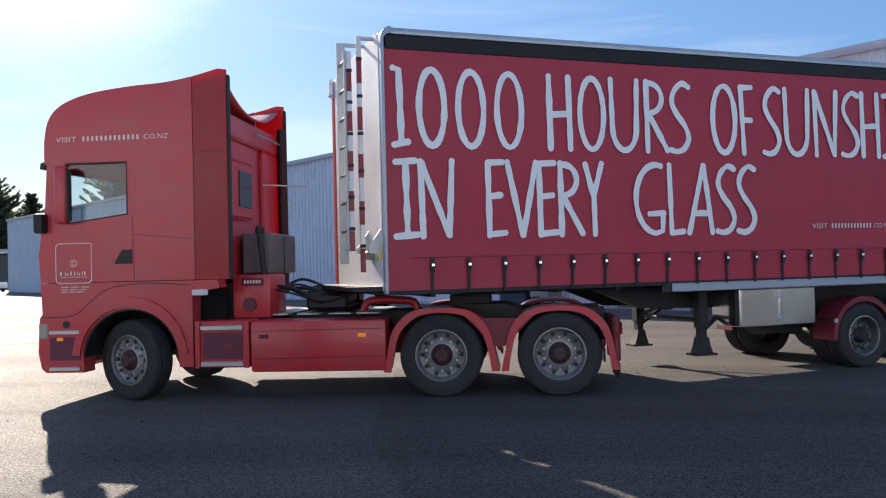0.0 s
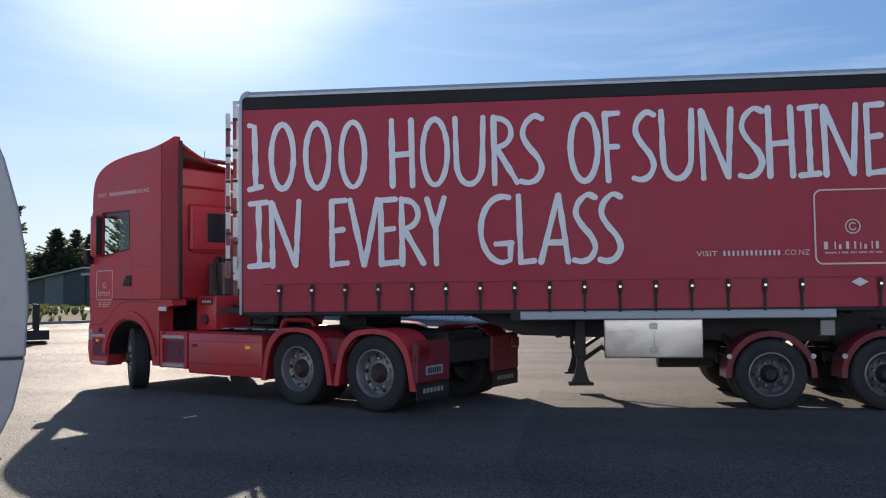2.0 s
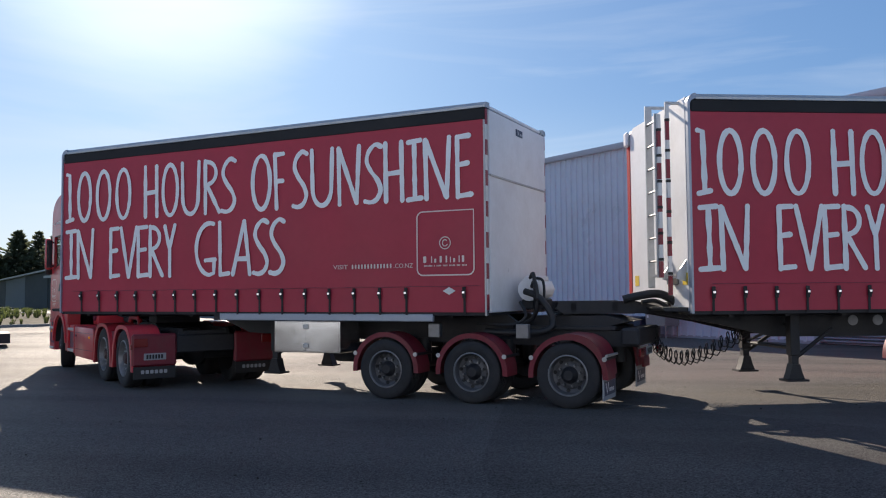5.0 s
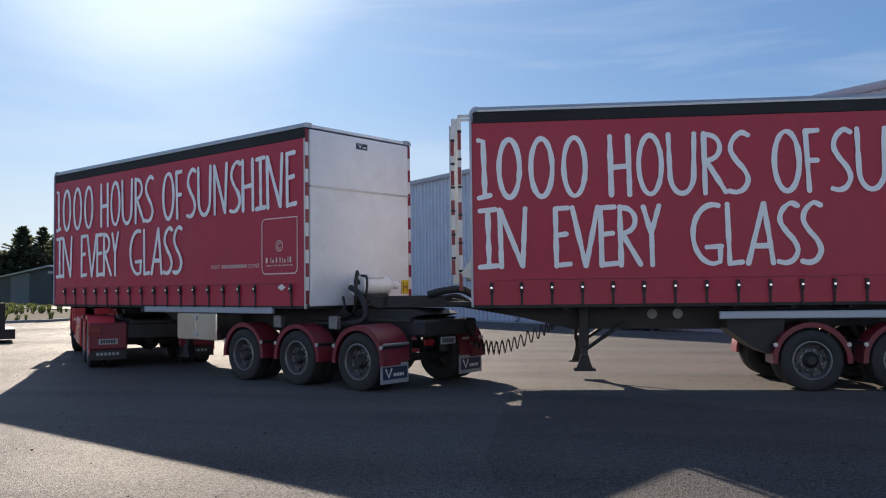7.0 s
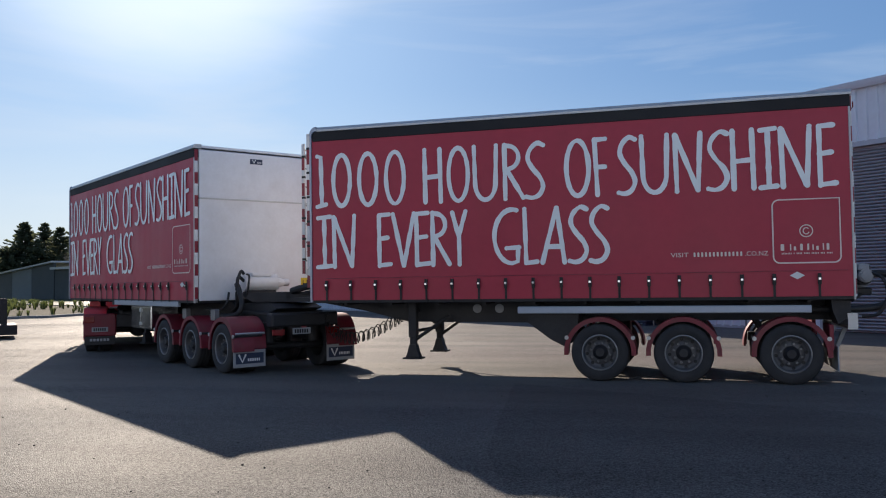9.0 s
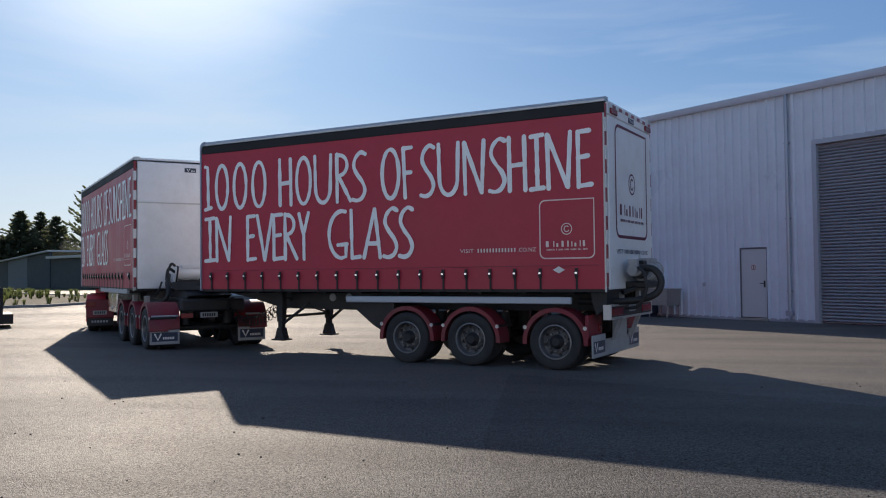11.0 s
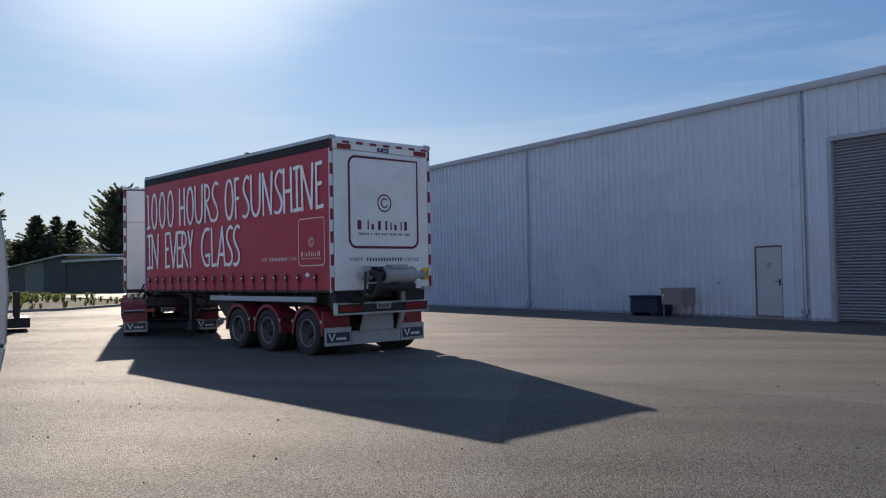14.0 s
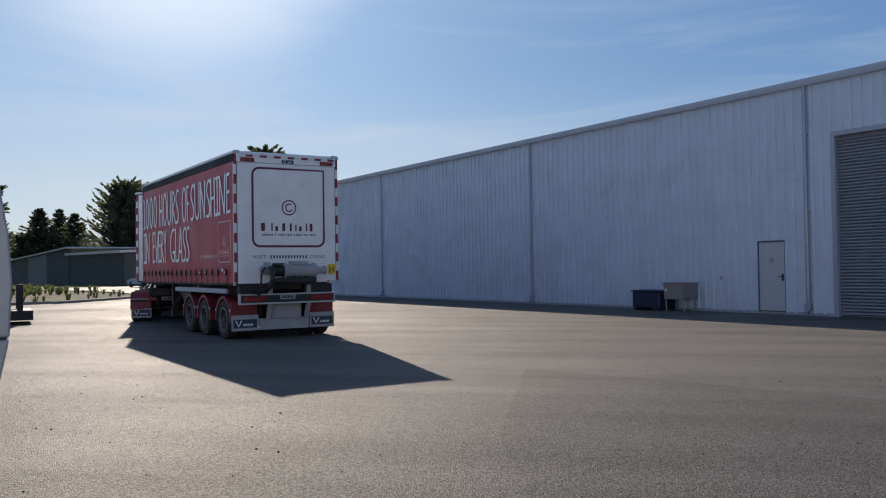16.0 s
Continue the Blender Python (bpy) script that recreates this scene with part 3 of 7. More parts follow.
def make_wall_things():
    # low navy bin and steel tub on legs, against the long wall
    b = thing("storage_bin", "low navy blue plastic bin against the warehouse wall", "bin", WALL_M @ pose(4.68, 0.55, 0))
    bm = bmesh.new()
    bx(bm, -0.6, 0.6, -0.4, 0.4, 0.09, 0.62, 0.03)
    part("body", bm, M_BIN, b)
    part("lid", box(-0.63, 0.63, -0.43, 0.43, 0.622, 0.68, 0.015), M_BIN, b)
    for x in (-0.48, 0.48):
        part("skid", box(x - 0.06, x + 0.06, -0.38, 0.38, 0.0, 0.09), M_BIN, b)
    t = thing("steel_tub", "dusty grey steel tub standing on thin legs", "tub", WALL_M @ pose(3.5, 0.55, 0))
    bm = bmesh.new()
    extr(bm, [(-0.4, 0.4), (0.4, 0.4), (0.43, 0.9), (-0.43, 0.9)], "y", -0.34, 0.34)
    part("basin", bm, M_TUB, t)
    part("rim", box(-0.46, 0.46, -0.37, 0.37, 0.902, 0.94, 0.01), M_TUB, t)
    for x in (-0.37, 0.37):
        for y in (-0.28, 0.28):
            part("leg", rod(bmesh.new(), (x, y, 0), (x, y, 0.4), 0.022, 8), M_TUB, t)
    part("label_plate", box(0.28, 0.36, 0.345, 0.35, 0.66, 0.74), M_SIGN, t)


make_wall_things()


# ---- distance: barn, trees, garden ----
def dirpoint(x60, dist):
    """A place in the direction of x60 metres aside at 60 metres ahead, dist metres ahead."""
    return Vector((x60 / 60 * dist, dist, 0))


def make_barn():
    right, apex, left = dirpoint(-42.0, 89.0), dirpoint(-47.1, 97.0), dirpoint(-53.5, 105.0)
    m = Matrix.Translation(apex) @ Matrix.Rotation(math.atan2((right - apex).y, (right - apex).x), 4, "Z")
    b = thing("barn", "long low dark steel farm shed with a pale roof edge", "barn", m)
    ln = (right - apex).length
    h = 3.95
    part("front_wall", ribbed(bmesh.new(), 0, ln, 0, h, 0.76, -0.05), M_BARN, b)
    part("end_wall", box(ln - 0.15, ln, 0.06, 14, 0, h), M_BARN, b)
    part("back_wall", box(0, ln - 0.2, 13.8, 14, 0, h), M_BARN, b)
    bm = bmesh.new()
    extr(bm, [(-0.7, h), (-0.7, h + 0.32), (14.2, h + 0.9), (14.2, h + 0.6)], "x", 0, ln + 0.5)
    part("roof", bm, M_ROOF, b)
    # gabled lean-to at the near end, turned towards the yard
    inv = m.inverted()
    a, c = inv @ left, Vector((0, -0.15, 0))
    way = (a - c).normalized()
    nrm = Vector((way.y, -way.x, 0))
    span = (a - c).length
    def wallpiece(u0, u1, h0, h1, material, nm):
        bm = bmesh.new()
        p, q = c + way * u0, c + way * u1
        back = Vector((0.0, 0.3, 0))
        vs = [bm.verts.new(v) for v in (p, q, q + Vector((0, 0, h1)), p + Vector((0, 0, h0)), p + back, q + back, q + back + Vector((0, 0, h1)), p + back + Vector((0, 0, h0)))]
        for f in ((0, 1, 2, 3), (5, 4, 7, 6), (4, 0, 3, 7), (1, 5, 6, 2), (3, 2, 6, 7), (4, 5, 1, 0)):
            bm.faces.new([vs[k] for k in f])
        part(nm, bm, material, b)
    wallpiece(0, span * 0.32, 4.85, 4.35, M_BARN, "gable_wall")
    wallpiece(span * 0.325, span * 0.62, 4.32, 3.8, M_BARNLIGHT, "gable_wall")
    wallpiece(span * 0.625, span, 3.78, 3.2, M_BARN, "gable_wall")
    bm = bmesh.new()
    p, q = c + Vector((0.4, -0.5, 4.9)), a + Vector((-0.5, -0.5, 3.22))
    back = Vector((2, 13, 0))
    vs = [bm.verts.new(v) for v in (p, q, q + back, p + back, p + Vector((0, 0, 0.22)), q + Vector((0, 0, 0.22)), q + back + Vector((0, 0, 0.22)), p + back + Vector((0, 0, 0.22)))]
    for f in ((0, 1, 2, 3), (7, 6, 5, 4), (0, 4, 5, 1), (1, 5, 6, 2), (2, 6, 7, 3), (3, 7, 4, 0)):
        bm.faces.new([vs[k] for k in f])
    part("lean_to_roof", bm, M_ROOF, b)


make_barn()


def sprays(rng, base, way, length, width, count, droop, size):
    """Small leaf sprays along one branch: vertices and faces."""
    side = way.cross(Vector((0, 0, 1)))
    side = side.normalized() if side.length > 0.01 else Vector((1, 0, 0))
    vs, fs = [], []
    for k in range(count):
        t = 0.15 + 0.85 * (k + rng.random()) / count
        c = base + way * (length * t) + side * rng.uniform(-1, 1) * width * (1.15 - t) + Vector((0, 0, -droop * length * t * t + rng.uniform(-0.2, 0.25) * size))
        d = (way * rng.uniform(0.7, 1.3) + side * rng.uniform(-0.65, 0.65) + Vector((0, 0, rng.uniform(-0.1, 0.7)))).normalized() * size * rng.uniform(0.6, 1.3)
        e = d.cross(Vector((rng.uniform(-1, 1), rng.uniform(-1, 1), rng.uniform(0.2, 1)))).normalized() * size * rng.uniform(0.16, 0.34)
        i = len(vs)
        vs += [c - e, c + d * 0.55 - e * 0.9, c + d, c + d * 0.5 + e, c + e * 0.6]
        fs.append((i, i + 1, i + 2, i + 3, i + 4))
    return vs, fs


def make_tree(at, height, radius, seed, shape="cone", branches=260, size=0.8, lean=0.0, bare=0.06):
    """A conifer: tapered trunk, limbs and a crown of many small sprays with gaps."""
    rng = random.Random(seed)
    kinds = {"cone": "dark green conifer with pointed top behind the barn", "broad": "large dark windswept cypress with ragged crown", "pine": "tall dark pine with clumped open crown"}
    t = thing("tree", kinds[shape], "tree", Matrix.Translation(at))
    bm = bmesh.new()
    top = Vector((lean, 0, height * 0.97))
    rod(bm, (0, 0, -0.1), (lean * 0.5, 0, height * 0.55), height * 0.026, 9, height * 0.016)
    rod(bm, (lean * 0.5, 0, height * 0.55), top, height * 0.016, 8, height * 0.003)
    vs, fs = [], []
    clumps = [(rng.uniform(0.35, 1.0), rng.uniform(0, 6.28)) for _ in range(16)]
    for k in range(branches):
        f = bare + (1 - bare) * (k / branches) ** 0.85
        az = k * 2.39996 + rng.uniform(-0.5, 0.5)
        if shape == "cone":
            f = bare + (1 - bare) * (round(26 * k / branches) / 26.0) * 0.985 + rng.uniform(-0.012, 0.012)
            reach = radius * max(0.0, 1 - f) ** 0.95 * rng.choice((0.35, 0.55, 0.7, 0.85, 1.0, 1.2)) + 0.18
            up, droop = rng.uniform(-0.12, 0.15) + 0.1 * f, -0.14
        elif shape == "broad":
            reach = radius * (math.sin(math.pi * min(1.0, 0.22 + 0.75 * f)) ** 0.6) * rng.choice((0.5, 0.65, 0.8, 0.95, 1.22))
            up, droop = rng.uniform(0.15, 0.7), -0.14
        else:
            f, az0 = clumps[k % 16]
            az = az0 + rng.uniform(-0.45, 0.45)
            f = f + rng.uniform(-0.03, 0.03)
            reach = radius * rng.uniform(0.5, 1.0) * (1.25 - 0.7 * f)
            up, droop = rng.uniform(-0.1, 0.5), 0.0
        base = Vector((lean * f, 0, height * min(f, 0.97)))
        way = Vector((math.cos(az), math.sin(az), up)).normalized()
        if k % 5 == 0:
            rod(bm, base, base + way * reach * 0.85 - Vector((0, 0, droop * reach * 0.6)), height * 0.005, 5, height * 0.0015)
        a, b = sprays(rng, base, way, reach, reach * 0.2, max(8, int(14 + reach * 8.0)), droop, size * 0.6)
        n = len(vs)
        vs += a
        fs += [tuple(i + n for i in q) for q in b]
    part("trunk", bm, M_BARK, t)
    me = bpy.data.meshes.new("crown")
    me.from_pydata(vs, [], fs)
    me.materials.append(M_LEAF)
    c = new("crown", me)
    c.parent = t
    return t


make_tree(dirpoint(-50.0, 134), 14.0, 7.6, 1, "cone", 400, 0.8)
make_tree(dirpoint(-48.1, 140), 14.2, 6.2, 2, "cone", 300, 0.8)
make_tree(dirpoint(-46.6, 136), 12.9, 6.2, 3, "cone", 300, 0.8)
make_tree(dirpoint(-51.8, 132), 8.6, 4.2, 4, "broad", 180, 0.8)
make_tree(dirpoint(-41.8, 112), 14.8, 5.2, 5, "broad", 420, 0.95)
make_tree(dirpoint(-39.9, 118), 15.0, 5.0, 6, "broad", 380, 0.95)
make_tree(dirpoint(-55.4, 98), 13.6, 3.6, 7, "pine", 240, 0.7, 0.6, 0.3)
make_tree(dirpoint(-58.0, 104), 14.0, 5.0, 8, "pine", 260, 0.75, -0.4, 0.3)
make_tree(dirpoint(-29.4, 128), 21.6, 5.5, 9, "broad", 340, 1.1)
make_tree(dirpoint(-36.6, 125), 14.5, 5.6, 10, "cone", 300, 0.95)


def make_bare_tree(at, height, seed):
    rng = random.Random(seed)
    t = thing("bare_tree", "leafless pale twiggy tree between the conifers", "tree", Matrix.Translation(at))
    bm = bmesh.new()
    rod(bm, (0, 0, -0.1), (0, 0, height * 0.4), 0.14, 7, 0.09)
    part("trunk", bm, M_TWIG, t)
    bm = bmesh.new()
    def grow(p, d, ln, r, deep):
        q = p + d * ln
        rod(bm, p, q, r, 4, r * 0.55)
        if deep:
            for _ in range(4):
                e = (d + Vector((rng.uniform(-0.55, 0.55), rng.uniform(-0.55, 0.55), rng.uniform(0.0, 0.3)))).normalized()
                grow(p + d * ln * rng.uniform(0.5, 1.0), e, ln * rng.uniform(0.5, 0.75), r * 0.55, deep - 1)
    for k in range(5):
        a = k * 1.26
        grow(Vector((0, 0, height * rng.uniform(0.25, 0.4))), Vector((math.cos(a) * 0.4, math.sin(a) * 0.4, 1)).normalized(), height * 0.3, 0.07, 3)
    part("branches", bm, M_TWIG, t)


make_bare_tree(dirpoint(-44.9, 120), 9.5, 3)
make_bare_tree(dirpoint(-44.2, 124), 8.5, 4)


def make_flax():
    """Young flax tufts in rows: the near ones singly, the rest as one planting."""
    rng = random.Random(12)
    def tuft(bm, o, h):
        for _ in range(13):
            a, s = rng.uniform(0, 6.28), rng.uniform(0.15, 0.7)
            d = Vector((math.cos(a), math.sin(a), 0))
            w = Vector((-d.y, d.x, 0)) * 0.03
            p = o + d * 0.05
            q, r = o + d * (0.05 + s * h * 0.35) + Vector((0, 0, h * 0.65)), o + d * (0.05 + s * h * 0.85) + Vector((0, 0, h * (1.02 - 0.35 * s)))
            v = [bm.verts.new(x) for x in (p - w, p + w, q + w, r, q - w)]
            bm.faces.new(v)
    near = []
    for i, p in enumerate(BED_EDGE[6:44]):
        if rng.random() < 0.85:
            near.append(p + Vector((-rng.uniform(0.7, 3.6), rng.uniform(-0.6, 0.6), 0.07)))
    first = None
    for p in near:
        if first is None:
            bm = bmesh.new()
            tuft(bm, Vector((0, 0, 0)), 0.42)
            first = tagged(part("flax_plant", bm, M_FLAX, at=Matrix.Translation(p)), "young green flax tuft in the mulched bed", "plant", "flax in the garden bed")
        else:
            s = rng.uniform(0.7, 1.2)
            copy_thing(first, Matrix.Translation(p) @ Matrix.Rotation(rng.uniform(0, 6.28), 4, "Z") @ Matrix.Diagonal((s, s, s, 1)))
    bm = bmesh.new()
    for _ in range(900):
        b = rng.choice(BED_EDGE[2:52])
        tuft(bm, b + Vector((-rng.uniform(9, 34), rng.uniform(-1, 10), 0.07)), rng.uniform(0.3, 0.7))
    tagged(part("flax_planting", bm, M_FLAX), "rows of young flax further back in the bed", "plants", kind="stuff")


make_flax()


def make_van():
    """A parked silver van standing side on, its rounded tail towards the yard."""
    way = Vector((-math.sin(radians(41.35)), math.cos(radians(41.35)), 0))
    v = thing("van", "parked silver-grey panel van with a rounded tail", "van", Matrix.Translation(way * 4.9) @ Matrix.Rotation(math.atan2(way.y, way.x), 4, "Z"))
    tail = [(0.39, 0.40), (0.25, 0.55), (0.17, 0.72), (0.065, 0.95), (0.01, 1.22), (0.0, 1.5), (0.015, 1.75), (0.055, 2.0), (0.12, 2.25), (0.21, 2.47), (0.36, 2.62), (0.6, 2.68)]
    def shell_part(name, prof, material=M_VAN, soft=0.05):
        ob = part(name, extr(bmesh.new(), prof, "x", 0.0, 1.9), material, v, angle=40)
        m = ob.modifiers.new("soft_edges", "BEVEL")
        m.width, m.segments, m.limit_method, m.angle_limit = soft, 4, "ANGLE", radians(50)
    shell_part("lower_body", tail[:4] + [(0.014, 1.2), (4.2, 1.2), (4.4, 0.4)], soft=0.012)
    shell_part("upper_body", [(0.012, 1.214)] + tail[5:] + [(3.1, 2.68), (3.9, 1.7), (4.2, 1.214)], soft=0.012)
    part("seam_strip", box(0.012, 1.888, 0.03, 4.15, 1.198, 1.216), M_BLACK, v)
    part("side_door_gap", box(-0.003, 0.001, 1.3, 1.312, 0.6, 2.4), M_BLACK, v)
    for x in (0.16, 1.74):
        for y in (1.1, 3.5):
            bm = bmesh.new()
            lathe(bm, [(0.2, -0.1), (0.31, -0.11), (0.335, -0.07), (0.335, 0.07), (0.31, 0.11), (0.2, 0.1)], 28)
            part("wheel", bm, M_TYRE, v, at=pose(x, y, 0.335, 0, 0, 90))
    part("chassis", box(0.3, 1.6, 0.5, 4.0, 0.25, 0.42), M_STEEL, v)


make_van()


def make_deck_trailer():
    """The end of a dark flat-deck trailer with a stake, parked beyond the van."""
    o = Vector((-19.35, 22.85, 0))
    t = thing("flat_deck_trailer", "dark steel flat-deck trailer end with upright stake", "trailer", Matrix.Translation(o) @ Matrix.Rotation(radians(222), 4, "Z"))
    bm = bmesh.new()
    bx(bm, 0.0, 5.0, -1.1, 1.1, 0.12, 0.42, 0.02)
    part("deck", bm, M_STEEL, t)
    part("stake", box(0.28, 0.45, 0.85, 1.05, 0.42, 1.22, 0.01), M_STEEL, t)
    part("stake", box(0.28, 0.45, -1.05, -0.85, 0.42, 1.22, 0.01), M_STEEL, t)
    part("rail", box(0.5, 4.8, 0.9, 1.0, 1.02, 1.1, 0.01), M_STEEL, t)
    part("cargo_rack", box(0.7, 4.5, -0.8, 0.7, 0.43, 0.86, 0.05), M_STEEL, t)
    for x in (2.4, 3.3):
        for y in (-0.85, 0.85):
            bm = bmesh.new()
            lathe(bm, [(0.15, -0.1), (0.28, -0.1), (0.3, -0.06), (0.3, 0.06), (0.28, 0.1), (0.15, 0.1)], 24)
            part("wheel", bm, M_TYRE, t, at=pose(x, y, 0.3))


make_deck_trailer()


# ---- the road train ----
TYRE_R, TRAILER_R = 0.485, 0.435


def make_wheel(parent, at, twin=True, rim_mat=None, hub_mat=None, size=1.0, nuts=10, deep=0.1):
    """One wheel turned round its y axis, outer face towards +y; size shrinks it for the trailers."""
    bm, r = bmesh.new(), TYRE_R
    def small(bm):
        bmesh.ops.scale(bm, vec=(size, 1, size), verts=bm.verts[:])
        return bm
    def tyre(y):
        w = 0.14
        prof = [(0.285, y - w * 0.8), (0.33, y - w * 0.98), (0.4, y - w), (0.45, y - w * 0.94), (r - 0.012, y - w * 0.84), (r, y - w * 0.7)]
        for g in (-0.45, 0.0, 0.45):
            prof += [(r, y + w * (g - 0.1)), (r - 0.012, y + w * (g - 0.08)), (r - 0.012, y + w * (g + 0.08)), (r, y + w * (g + 0.1))]
        prof += [(r, y + w * 0.7), (r - 0.012, y + w * 0.84), (0.45, y + w * 0.94), (0.4, y + w), (0.33, y + w * 0.98), (0.285, y + w * 0.8)]
        lathe(bm, prof, 44)
    tyre(0)
    if twin:
        tyre(-0.32)
    wheel = part("wheel", small(bm), M_TYRE, parent, at=at)
    bm = bmesh.new()
    f = 0.115
    lathe(bm, [(0.308, f + 0.004), (0.305, f + 0.014), (0.29, f + 0.02), (0.28, f + 0.002), (0.285, f - 0.01)], 36)
    part("rim_edge", small(bm), M_RIM, wheel)
    bm = bmesh.new()
    lathe(bm, [(0.3, f - 0.005), (0.279, f - 0.002), (0.27, f - 0.03), (0.262, f - deep), (0.215, f - deep - 0.02), (0.16, f - deep + 0.015), (0.1, f - deep + 0.02), (0.1, f - deep - 0.03), (0.29, -0.12), (0.3, -0.1)], 36)
    part("rim", small(bm), rim_mat or M_DISH, wheel)
    bm = bmesh.new()
    h = f - deep + 0.02
    lathe(bm, [(0.001, h + 0.075), (0.07, h + 0.075), (0.09, h + 0.055), (0.105, h + 0.03), (0.125, h + 0.015), (0.13, h - 0.005), (0.001, h - 0.005)], 24, closed=False)
    part("hub", small(bm), hub_mat or M_HUB, wheel)
    nut = hole = None
    for k in range(nuts):
        a, c = 2 * math.pi * k / nuts, 2 * math.pi * (k + 0.5) / nuts
        nr = 0.188 if nuts == 10 else 0.165
        at1 = pose(nr * size * math.sin(a), h - 0.012, nr * size * math.cos(a))
        at2 = pose(0.232 * size * math.sin(c), f - deep - 0.011, 0.232 * size * math.cos(c))
        if nut is None:
            nut = part("wheel_nut", rod(bmesh.new(), (0, 0, 0), (0, 0.048, 0), 0.021, 6, 0.015), M_ALLOY if nuts == 10 else M_BUCKLE, wheel, at=at1)
            hole = part("vent_hole", rod(bmesh.new(), (0, 0, 0), (0, 0.012, 0), 0.026, 10), M_BLACK, wheel, at=at2)
        else:
            again(nut, wheel, at1)
            again(hole, wheel, at2)
    return wheel


def mudguard(parent, x, y0, y1, r=0.6, cz=0.53, a0=8, a1=172, material=None, skirt=0.0, flat=1.0):
    out, inn = arc(x, cz, r * flat, r, a0, a1, 18), arc(x, cz, (r - 0.035) * flat, r - 0.035, a0, a1, 18)
    if skirt:
        out = [(out[0][0], out[0][1] - skirt)] + out + [(out[-1][0], out[-1][1] - skirt)]
        inn = [(inn[0][0], inn[0][1] - skirt)] + inn + [(inn[-1][0], inn[-1][1] - skirt)]
    bm = bmesh.new()
    shell(bm, out, inn, "y", y0, y1)
    # rolled outer lip
    lip = arc(x, cz, (r - 0.07) * flat, r - 0.07, a0, a1, 18)
    if skirt:
        lip = [(lip[0][0], lip[0][1] - skirt)] + lip + [(lip[-1][0], lip[-1][1] - skirt)]
    ys = y1 if y1 > 0 else y0
    shell(bm, [(a + 0, b) for a, b in inn], lip, "y", ys - 0.02 if ys > 0 else ys, ys if ys > 0 else ys + 0.02)
    return part("mudguard", bm, material or M_SHADE_RED, parent)


GUARD_OUT = [(-0.675, 0.3), (-0.63, 0.5), (-0.57, 0.76), (-0.46, 0.92), (-0.3, 1.015), (0.0, 1.045), (0.3, 1.015), (0.46, 0.92), (0.57, 0.76), (0.63, 0.5), (0.675, 0.3)]
GUARD_IN = [(-0.585, 0.3), (-0.555, 0.5), (-0.49, 0.73), (-0.38, 0.865), (-0.24, 0.955), (0.0, 0.985), (0.24, 0.955), (0.38, 0.865), (0.49, 0.73), (0.555, 0.5), (0.585, 0.3)]


def drive_guard(parent, x, s):
    """A flat-shouldered guard with a deep outer valance over a drive wheel."""
    out = [(x + p.x, p.z) for p in smooth_path([(a, 0, b) for a, b in GUARD_OUT], 3)]
    inn = [(x + p.x, p.z) for p in smooth_path([(a, 0, b) for a, b in GUARD_IN], 3)]
    thin = [(a + (c - a) * 0.35, b + (d - b) * 0.35) for (a, b), (c, d) in zip(out, inn)]
    bm = bmesh.new()
    shell(bm, out, thin, "y", s * 0.72, s * 1.19)
    shell(bm, out, inn, "y", s * 1.19, s * 1.222)
    return part("mudguard", bm, M_RED, parent)


